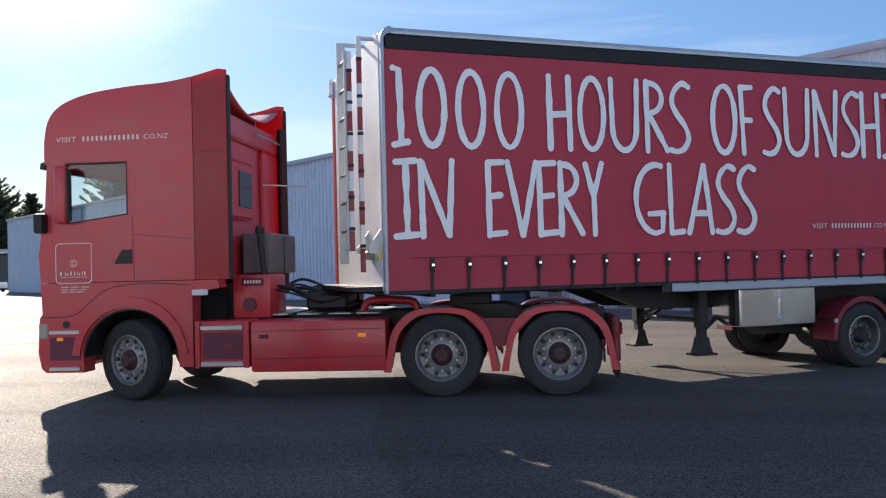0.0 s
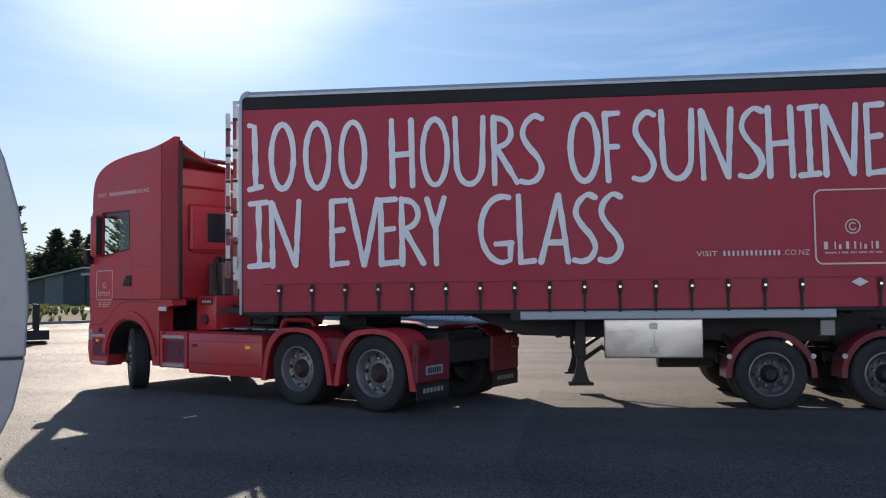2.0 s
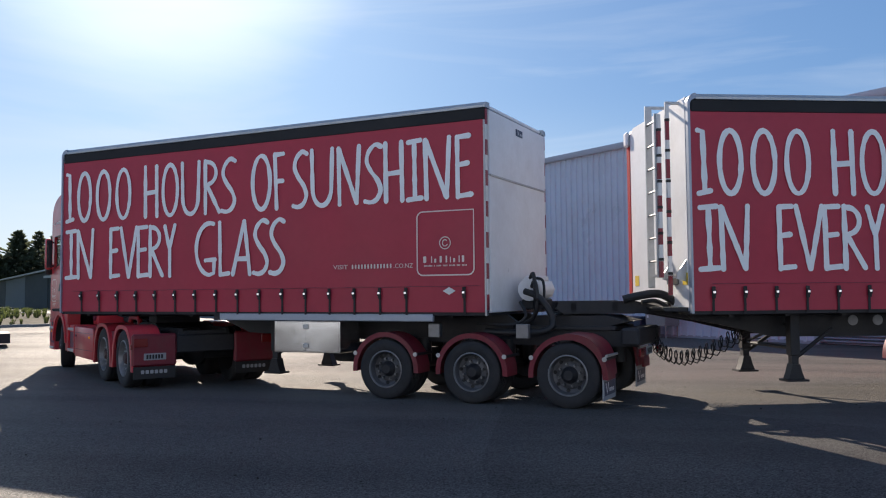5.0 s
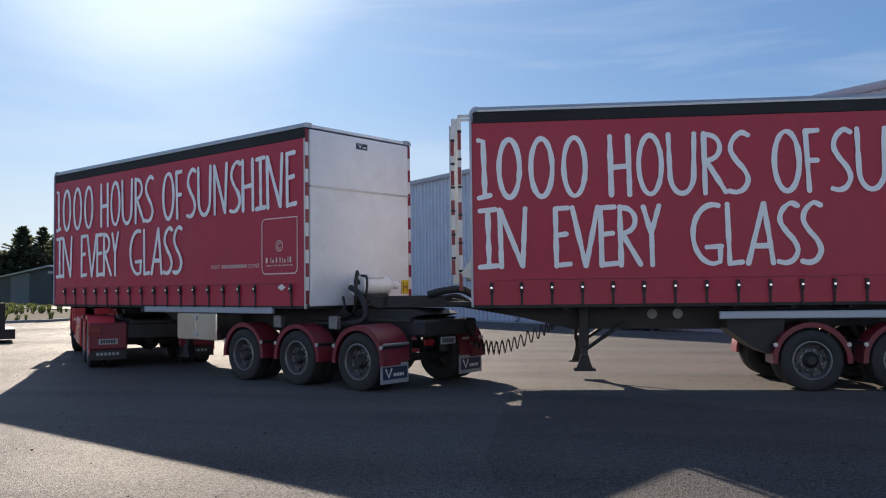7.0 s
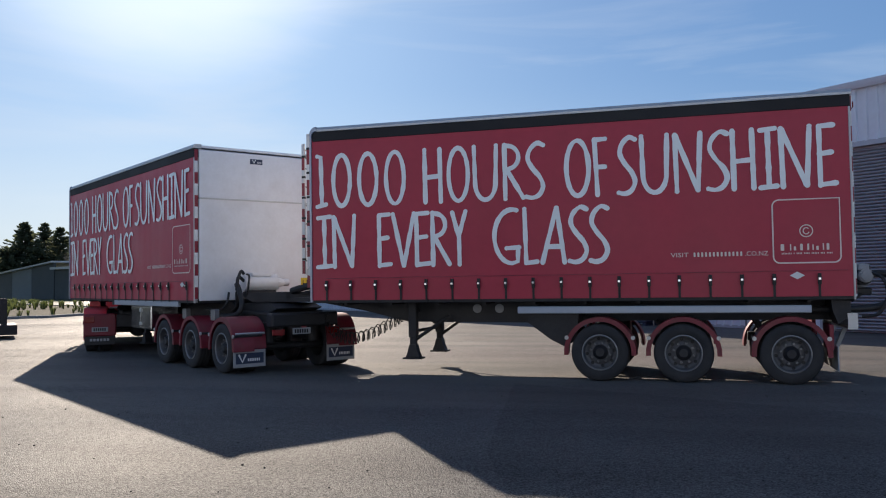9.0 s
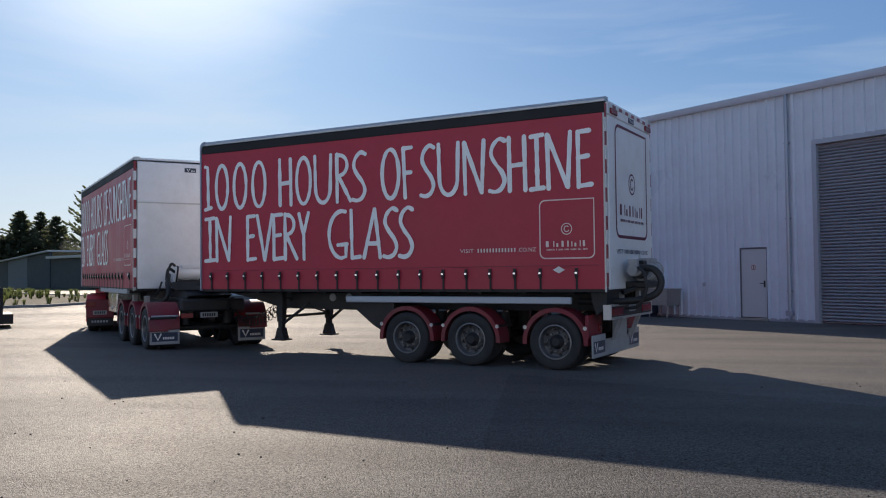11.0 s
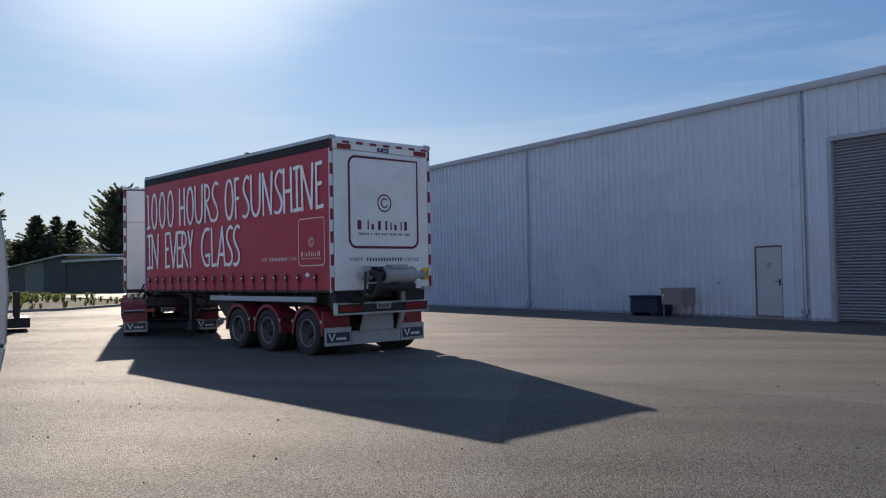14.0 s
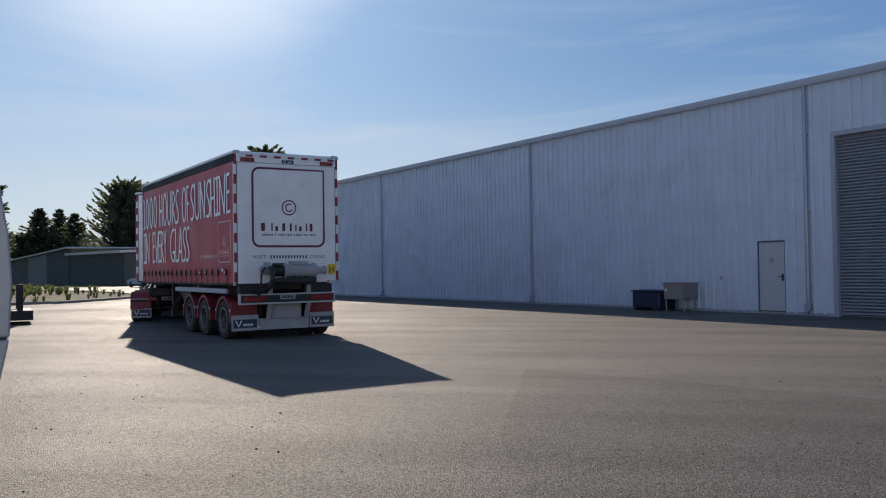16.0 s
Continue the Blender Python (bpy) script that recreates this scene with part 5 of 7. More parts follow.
def guard_lamps(t, x, r, y):
    for dx in (-r, r):
        bm = bmesh.new()
        rod(bm, (x + dx, y - 0.5, 0.66), (x + dx, y + 0.03, 0.66), 0.022, 8)
        bm2 = rod(bmesh.new(), (x + dx, y + 0.03, 0.66), (x + dx, y + 0.05, 0.66), 0.032, 10)
        part("guard_stay", bm, M_STEEL, t)
        part("stay_cap", bm2, M_ALLOY, t)


def make_motor(t, x, y):
    """White discharge blower lying across the rear, with black hoses."""
    bm = bmesh.new()
    rod(bm, (x, y + 0.28, 1.58), (x, y - 0.35, 1.58), 0.155, 20)
    rod(bm, (x, y - 0.35, 1.58), (x, y - 0.52, 1.58), 0.12, 18, 0.06)
    rod(bm, (x, y - 0.52, 1.58), (x, y - 0.62, 1.58), 0.07, 14)
    rod(bm, (x, y + 0.28, 1.58), (x, y + 0.34, 1.58), 0.17, 20)
    bx(bm, x - 0.12, x + 0.12, y - 0.2, y + 0.2, 1.7, 1.77, 0.01)
    for k in range(8):
        a = k * 0.785
        rod(bm, (x + 0.15 * math.cos(a), y - 0.33, 1.58 + 0.15 * math.sin(a)), (x + 0.15 * math.cos(a), y - 0.38, 1.58 + 0.15 * math.sin(a)), 0.014, 6)
    part("blower", bm, M_WHITE, t, "dusty white blower unit")
    bm = bmesh.new()
    tube(bm, smooth_path([(x - 0.05, y + 0.34, 1.62), (x - 0.15, y + 0.5, 1.68), (x - 0.2, y + 0.55, 1.4), (x - 0.1, y + 0.5, 1.15), (x + 0.2, y + 0.45, 1.05)], 6), 0.032, 10)
    tube(bm, smooth_path([(x, y + 0.3, 1.72), (x - 0.1, y + 0.42, 1.8), (x - 0.16, y + 0.52, 1.55), (x - 0.12, y + 0.4, 1.3), (x - 0.1, y + 0.2, 1.28)], 6), 0.028, 8)
    tube(bm, smooth_path([(x - 0.04, y + 0.28, 1.74), (x - 0.2, y + 0.3, 1.7), (x - 0.22, y + 0.34, 1.42), (x - 0.1, y + 0.3, 1.35)], 6), 0.02, 8)
    part("hose", bm, M_BLACK, t)
    part("blower_cradle", box(x - 0.14, x + 0.14, y - 0.3, y + 0.28, 1.28, 1.44, 0.02), M_STEEL, t)


def make_pump(t, x):
    """Pale blower lying across the tail with a black motor at its end and short pipes."""
    bm = bmesh.new()
    rod(bm, (x, 0.22, 1.53), (x, -0.55, 1.53), 0.15, 20)
    rod(bm, (x, -0.55, 1.53), (x, -0.66, 1.53), 0.13, 18, 0.07)
    rod(bm, (x, -0.66, 1.53), (x, -0.8, 1.53), 0.075, 14)
    rod(bm, (x, -0.78, 1.53), (x, -0.81, 1.53), 0.1, 14)
    for y in (0.2, -0.18, -0.5):
        rod(bm, (x, y, 1.53), (x, y - 0.04, 1.53), 0.17, 20)
    bx(bm, x - 0.1, x + 0.1, -0.35, 0.05, 1.66, 1.74, 0.01)
    part("blower", bm, M_FLAP, t, "dusty pale blower unit")
    bm = bmesh.new()
    rod(bm, (x, 0.22, 1.53), (x, 0.5, 1.53), 0.12, 16)
    bx(bm, x - 0.1, x + 0.1, 0.26, 0.44, 1.63, 1.7, 0.01)
    part("pump_motor", bm, M_BLACK, t)
    bm = bmesh.new()
    rod(bm, (x, 0.5, 1.55), (x, 0.68, 1.55), 0.1, 16)
    rod(bm, (x, 0.68, 1.55), (x, 0.72, 1.55), 0.075, 16)
    bx(bm, x - 0.05, x + 0.1, 0.52, 0.64, 1.63, 1.72, 0.01)
    part("pump_head", bm, M_FLAP, t, "pale pump head")
    bm = bmesh.new()
    tube(bm, smooth_path([(x - 0.05, 0.55, 1.58), (x - 0.3, 0.6, 1.56), (x - 0.42, 0.62, 1.38), (x - 0.34, 0.66, 1.18), (x - 0.05, 0.72, 1.08), (x + 0.4, 0.78, 1.06), (x + 0.85, 0.8, 1.06)], 7), 0.055, 12)
    part("discharge_hose", bm, M_BLACK, t, "thick black discharge hose")
    bm = bmesh.new()
    tube(bm, smooth_path([(x, -0.1, 1.4), (x - 0.02, 0.1, 1.3), (x + 0.05, 0.35, 1.27), (x + 0.2, 0.6, 1.2)], 6), 0.04, 10)
    tube(bm, smooth_path([(x - 0.05, 0.64, 1.6), (x - 0.2, 0.78, 1.5), (x - 0.24, 0.82, 1.25), (x - 0.12, 0.82, 1.0), (x + 0.1, 0.8, 0.96)], 6), 0.025, 8)
    part("hose", bm, M_BLACK, t)
    part("blower_cradle", box(x - 0.12, x + 0.27, -0.55, 0.4, 1.26, 1.37, 0.02), M_STEEL, t)
    part("side_bracket", box(x + 0.1, x + 0.26, -1.15, -0.95, 1.22, 1.3, 0.01), M_ALLOY, t)


def rear_face(t, seam=None):
    part("rear_panel", box(-0.03, 0.03, -1.17, 1.17, FLOOR - 0.06, 3.935, 0.01) if seam is None else box(-0.03, 0.03, -1.17, 1.17, FLOOR - 0.06, seam, 0.01), M_WHITE, t, "white rear panel")
    if seam:
        part("rear_panel", box(-0.035, 0.02, -1.17, 1.17, seam + 0.012, 4.1, 0.01), M_WHITE, t, "white upper rear panel")
        part("rear_shelf_edge", box(-0.05, -0.028, -1.17, 1.17, seam - 0.012, seam + 0.012), M_ALLOY, t)
    for y in (1.19, -1.25):
        marker_strip(t, (-0.002, y, FLOOR - 0.02), (-0.002, y, 4.1), (0, 0.06, 0), (-0.012, 0, 0), 13)


def hazard_h(t, x, y, z):
    s = part("letter_sign", box(x - 0.006, x, y - 0.09, y + 0.09, z - 0.12, z + 0.12), M_YELLOW, t, "yellow square sign with black H")
    fit_text("H", -0.055, 0.055, z - 0.08, z + 0.08, lambda p: (x - 0.009, y - p.x, p.y), M_BLACK, s, "sign_letter")


def flaps(t, x, pairs, z0, z1, low_white=True):
    for y0, y1 in pairs:
        f = part("mudflap", box(x - 0.01, x + 0.01, y0, y1, z0, z1, 0.004), M_FLAP if low_white else M_BLACK, t, "white rubber mudflap with navy badge" if low_white else "black rubber mudflap")
        if low_white:
            zc, h = z0 + (z1 - z0) * 0.45, (z1 - z0) * 0.27
            part("badge", box(x - 0.014, x - 0.0102, y0 + 0.04, min(y1 - 0.04, y0 + 0.6), zc - h, zc + h), M_NAVY, f)
            bm = bmesh.new()
            c = min(y1 - 0.04, y0 + 0.6) - 0.12
            stroke(bm, [(-0.06, 0.06), (0.0, -0.06), (0.06, 0.06)], 0.035, lambda p: (x - 0.0145, c - p.x, zc + p.y))
            part("badge_mark", bm, M_WHITEMARK, f)
            blocks(f, [(0.1 + 0.034 * k, 0.124 + 0.034 * k, 1.0) for k in range(7)], -0.05, 0.0, lambda p: (x - 0.0145, c - p.x, zc + p.y), M_WHITEMARK)


def plate(t, x, y, z):
    p = part("number_plate", box(x - 0.008, x, y - 0.18, y + 0.18, z - 0.055, z + 0.055, 0.004), M_FLAP, t)
    blocks(p, [(-0.14 + 0.047 * k, -0.107 + 0.047 * k, 1.0) for k in range(6)], -0.035, 0.035, lambda q: (x - 0.0095, y - q.x, z + q.y), M_BLACK)


def rig_wheels(t, axles, y, single=()):
    """Wheels of a thing, each kept with its side for the rolling keys."""
    made = []
    for x in axles:
        for s in (1, -1):
            made.append((make_wheel(t, pose(x, s * y, TRAILER_R, 0, 0, 0 if s > 0 else 180), True, None, M_STEEL, size=TRAILER_R / TYRE_R, nuts=8), x, s * y, s, False))
    return made


def make_front_trailer():
    t = thing("front_trailer", "red curtain-sided front trailer with white slogan lettering", "trailer")
    make_box(t, "A")
    make_front_gear(t)
    rear_face(t, 3.18)
    part("maker_badge", box(-0.045, -0.036, -0.12, 0.14, 3.9, 4.0), M_NAVY, t)
    bm = bmesh.new()
    stroke(bm, [(-0.09, 0.03), (-0.06, -0.03), (-0.03, 0.03)], 0.018, lambda p: (-0.047, -p.x, 3.95 + p.y))
    bars(bm, 0.0, 0.1, -0.03, 0.0, 5, lambda p: (-0.047, -p.x, 3.95 + p.y))
    part("badge_mark", bm, M_WHITEMARK, t)
    hazard_h(t, -0.04, -1.05, 1.55)
    bm = bmesh.new()
    for s in (1, -1):
        extr(bm, [(8.3, 1.214), (8.3, 1.19), (5.4, 1.17), (4.7, 0.9), (2.4, 0.82), (-0.3, 0.78), (-1.9, 0.78), (-1.9, 0.98), (-0.25, 1.04), (0.0, 1.214)], "y", s * 0.42, s * 0.5)
    for x in (4.2, 2.6, -0.4, -1.8):
        bx(bm, x - 0.04, x + 0.04, -0.46, 0.46, 0.86, 1.0)
    part("chassis", bm, M_STEEL, t)
    cross_members(t)
    part("kingpin_plate", box(6.35, 7.2, -0.5, 0.5, 1.16, 1.185), M_STEEL, t)
    part("guard_rail", box(0.84, 4.8, 1.18, 1.25, 1.13, 1.24, 0.012), M_TRIM, t, "pale alloy side rail")
    part("rail_end_plate", box(4.7, 4.82, 1.25, 1.256, 1.13, 1.24), M_STEEL, t)
    # stainless tool locker with two doors
    lk = part("tool_locker", box(2.43, 3.65, 0.62, 1.2, 0.64, 1.125, 0.01), M_STAINLESS, t, "polished stainless locker with two doors")
    for x0, x1 in ((2.45, 3.03), (3.05, 3.63)):
        d = part("locker_door", box(x0, x1, 1.2, 1.212, 0.66, 1.105, 0.003), M_STAINLESS, lk)
    for z in (0.75, 1.04):
        part("latch", box(2.99, 3.09, 1.213, 1.23, z - 0.035, z + 0.035, 0.006), M_ALLOY, lk)
    make_landing_legs(t, 3.93)
    part("air_tank", rod(bmesh.new(), (2.9, 0.5, 0.62), (2.2, 0.5, 0.62), 0.16, 18), M_STEEL, t)
    part("air_tank", rod(bmesh.new(), (2.6, -0.5, 0.7), (1.95, -0.5, 0.7), 0.15, 18), M_STEEL, t)
    axles = (1.63, 0.26, -1.13)
    make_suspension(t, axles)
    for x in axles:
        for s in (1, -1):
            mudguard(t, x, *((0.86, 1.24) if s > 0 else (-1.24, -0.86)), r=0.545, cz=0.43, a0=-4, a1=184)
    for x in axles:
        guard_lamps(t, x, 0.5, 1.2)
    for x in (0.9, -0.45):
        part("valve_box", box(x - 0.09, x + 0.09, 1.0, 1.1, 0.9, 1.1, 0.01), M_BUCKLE, t)
    # turntable over the last axles
    bm = bmesh.new()
    bx(bm, -1.6, -0.2, -0.55, 0.55, 1.0, 1.06, 0.01)
    extr(bm, [(-1.75, 1.12), (-1.45, 1.2), (-0.4, 1.2), (-0.1, 1.08), (-0.4, 1.06), (-1.5, 1.06)], "y", -0.45, 0.45)
    part("turntable", bm, M_STEEL, t, "black greasy turntable plate")
    part("rear_shroud", box(-1.95, -1.7, -0.66, 0.66, 0.8, 1.04, 0.03), M_STEEL, t)
    make_motor(t, -0.32, 0.1)
    bm = bmesh.new()
    tube(bm, smooth_path([(-0.3, 0.55, 1.55), (-0.55, 0.62, 1.45), (-0.75, 0.66, 1.15), (-0.6, 0.75, 0.98), (0.2, 0.85, 0.98)], 7), 0.048, 12)
    tube(bm, smooth_path([(-0.28, 0.7, 1.4), (-0.4, 0.8, 1.2), (-0.2, 0.85, 1.08), (0.3, 0.9, 1.1)], 6), 0.022, 8)
    part("suction_pipe", bm, M_BLACK, t)
    flaps(t, -1.6, ((0.62, 1.22), (-1.22, -0.62)), 0.12, 0.46)
    for s in (1, -1):
        out = [(p.x, p.z) for p in smooth_path([(-1.1, 0, 0.985), (-1.32, 0, 0.965), (-1.5, 0, 0.87), (-1.6, 0, 0.7), (-1.635, 0, 0.44)], 5)]
        part("guard_tail", shell(bmesh.new(), out, [(a + 0.03, b - 0.025) for a, b in out], "y", s * 0.62, s * 1.245), M_SHADE_RED, t)
        rd = rod(bmesh.new(), (-1.645, s * 0.66, 0.7), (-1.645, s * 1.2, 0.7), 0.02, 8)
        part("guard_bar", rd, M_ALLOY, t)
    plate(t, -1.96, 0.1, 0.72)
    for y in (0.55, -0.55):
        part("tail_lamp", box(-1.975, -1.95, y - 0.12, y + 0.12, 0.66, 0.76, 0.008), M_REDLENS, t)
    return t, rig_wheels(t, axles, 1.1)


def make_rear_trailer():
    t = thing("rear_trailer", "red curtain-sided rear trailer with white doors and slogan", "trailer")
    make_box(t, "B")
    make_front_gear(t)
    rear_face(t)
    part("rear_header", box(-0.04, 0.03, -1.19, 1.19, 3.94, 4.13, 0.012), M_WHITE, t)
    marker_strip(t, (-0.042, -1.15, 4.06), (-0.042, 1.15, 4.06), (0, 0, 0.05), (-0.008, 0, 0), 14)
    for y in (0.95, -0.95):
        part("marker_lamp", box(-0.07, -0.04, y - 0.16, y + 0.16, 3.955, 4.045, 0.01), M_REDLENS, t)
    part("maker_badge", box(-0.05, -0.041, -0.14, 0.14, 3.955, 4.035), M_NAVY, t)
    bm = bmesh.new()
    stroke(bm, [(-0.1, 0.025), (-0.075, -0.025), (-0.05, 0.025)], 0.016, lambda p: (-0.053, -p.x, 3.995 + p.y))
    bars(bm, 0.0, 0.1, -0.025, 0.01, 5, lambda p: (-0.053, -p.x, 3.995 + p.y))
    part("badge_mark", bm, M_WHITEMARK, t)
    put = lambda p, d: (-0.034 - d, -p.x, p.y)
    emblem(t, put, -0.83, 0.88, 2.08, 3.83, 0.16, 0.05, M_DARKRED)
    caption(t, -0.85, 0.9, 1.81, 1.88, lambda p: (-0.035, -p.x, p.y), M_NAVY)
    hazard_h(t, -0.04, -1.06, 1.55)
    # gooseneck drawbar carried over the front trailer
    bm = bmesh.new()
    for s in (1, -1):
        extr(bm, [(0.1, 1.24), (0.1, 0.9), (4.3, 0.88), (4.3, 0.85), (6.9, 0.87), (7.7, 1.06), (8.6, 1.22), (9.95, 1.24), (10.05, 1.3), (10.0, 1.4), (8.9, 1.4), (8.3, 1.26)], "y", s * 0.42, s * 0.5)
    for x in (9.8, 9.2, 8.4, 7.4, 6.0, 4.6, 3.0, 1.5, 0.3):
        bx(bm, x - 0.04, x + 0.04, -0.5, 0.5, 1.1 if x < 8 else 1.26, 1.22 if x < 8 else 1.38)
    part("chassis", bm, M_STEEL, t)
    cross_members(t)
    part("drawbar_plate", box(8.9, 9.95, -0.46, 0.46, 1.22, 1.25), M_STEEL, t)
    bm = bmesh.new()
    tube(bm, smooth_path([(8.1, 0.55, 1.2), (8.42, 0.6, 1.42), (8.62, 0.6, 1.5), (8.9, 0.6, 1.47), (9.1, 0.55, 1.42)], 6), 0.06, 10)
    tube(bm, smooth_path([(8.45, 0.6, 1.3), (8.65, 0.6, 1.4), (8.85, 0.6, 1.38)], 6), 0.03, 8)
    part("hose_carrier", bm, M_BLACK, t)
    part("guard_rail", box(0.58, 4.84, 1.18, 1.25, 1.03, 1.14, 0.012), M_TRIM, t, "pale alloy side rail")
    bm = bmesh.new()
    extr(bm, [(4.7, 0.95), (4.7, 0.88), (4.35, 0.62), (4.15, 0.52), (3.95, 0.6), (3.9, 1.05), (4.7, 1.05)], "y", 0.35, 1.1)
    part("spare_carrier", bm, M_STEEL, t)
    make_landing_legs(t, 6.73)
    # two pale discs added on the outer face of the chassis beam
    for x in (5.68, 5.3):
        part("pale_disc", rod(bmesh.new(), (x, 0.5, 1.09), (x, 0.515, 1.09), 0.075, 16), M_FLAP, t)
    axles = (3.58, 2.35, 0.86)
    make_suspension(t, axles)
    for x in axles:
        for s in (1, -1):
            mudguard(t, x, *((0.86, 1.24) if s > 0 else (-1.24, -0.86)), r=0.545, cz=0.43, a0=-4, a1=184)
        guard_lamps(t, x, 0.5, 1.2)
    make_pump(t, -0.24)
    # tail: lamp bar, uprights, apron and flaps
    bm = bmesh.new()
    extr(bm, [(-0.03, 0.79), (-0.03, 0.805), (-0.012, 0.81), (-0.012, 1.0), (-0.03, 1.005), (-0.03, 1.02), (0.1, 1.02), (0.1, 1.0), (0.0, 1.0), (0.0, 0.81), (0.1, 0.81), (0.1, 0.79)], "y", -1.12, 1.12)
    for y in (-1.14, 1.12):
        bx(bm, -0.03, 0.1, y, y + 0.02, 0.79, 1.02)
    part("lamp_bar", bm, M_ALLOY, t, "pale steel lamp bar")
    part("bar_panel", box(-0.018, -0.0125, -1.11, 1.11, 0.825, 0.99), M_STEEL, t)
    for y in (0.8, -0.8):
        part("tail_lamp", box(-0.034, -0.019, y - 0.26, y + 0.26, 0.85, 0.965, 0.006), M_REDLENS, t)
    plate(t, -0.02, 0.02, 0.94)
    for y in (0.42, -0.5):
        part("bar_stay", extr(bmesh.new(), [(0.0, 0.788), (0.06, 0.788), (0.2, 0.44), (0.14, 0.44)], "y", y - 0.05, y + 0.05), M_FLAP, t)
        part("bar_bracket", box(0.0, 0.06, y - 0.05, y + 0.05, 1.022, 1.2), M_FLAP, t)
    part("tail_panel", box(0.2, 0.23, -0.4, 0.32, 0.45, 0.86, 0.01), M_FLAP, t)
    part("apron", box(0.24, 0.26, -0.6, 0.6, 0.2, 0.46, 0.005), M_FLAP, t)
    for s in (1, -1):
        part("guard_tail", box(0.3, 0.36, s * 0.62, s * 1.24, 0.5, 0.86, 0.01), M_SHADE_RED, t)
        part("corner_lamp", box(0.28, 0.3, s * 0.66, s * 0.8, 0.6, 0.7, 0.005), M_REDLENS, t)
        bm = bmesh.new()
        extr(bm, [(0.05, FLOOR - 0.1), (0.05, 0.98), (0.22, 0.86), (0.3, 1.1), (0.3, FLOOR - 0.1)], "y", s * 0.55, s * 1.1)
        part("rear_outrigger", bm, M_STEEL, t)
    flaps(t, 0.25, ((0.62, 1.24), (-1.24, -0.62)), 0.2, 0.55)
    # spiral air hoses hanging from the drawbar to the front trailer's tail
    for k, c in enumerate((M_BLACK, M_BLACK)):
        bm = bmesh.new()
        mid = smooth_path([(7.1, 0.25 - 0.2 * k, 1.02), (7.3, 0.25 - 0.2 * k, 0.86), (7.75, 0.25 - 0.2 * k, 0.64), (8.15, 0.25 - 0.2 * k, 0.56), (8.45, 0.25 - 0.2 * k, 0.7), (8.55, 0.25 - 0.2 * k, 0.95)], 30)
        pts = [p + Vector((0.0, math.sin(i * 0.9) * 0.1, math.cos(i * 0.9) * 0.1)) for i, p in enumerate(mid)]
        tube(bm, pts, 0.009, 5)
        part("coiled_hose", bm, c, t)
    return t, rig_wheels(t, axles, 1.1)


ROOF_LINE = [(p.x, p.z) for p in smooth_path([(5.59, 0, 2.9), (5.585, 0, 3.2), (5.52, 0, 3.46), (5.34, 0, 3.63), (5.0, 0, 3.745), (4.5, 0, 3.81), (4.06, 0, 3.84), (3.7, 0, 3.9), (3.4, 0, 3.975)], 5)]


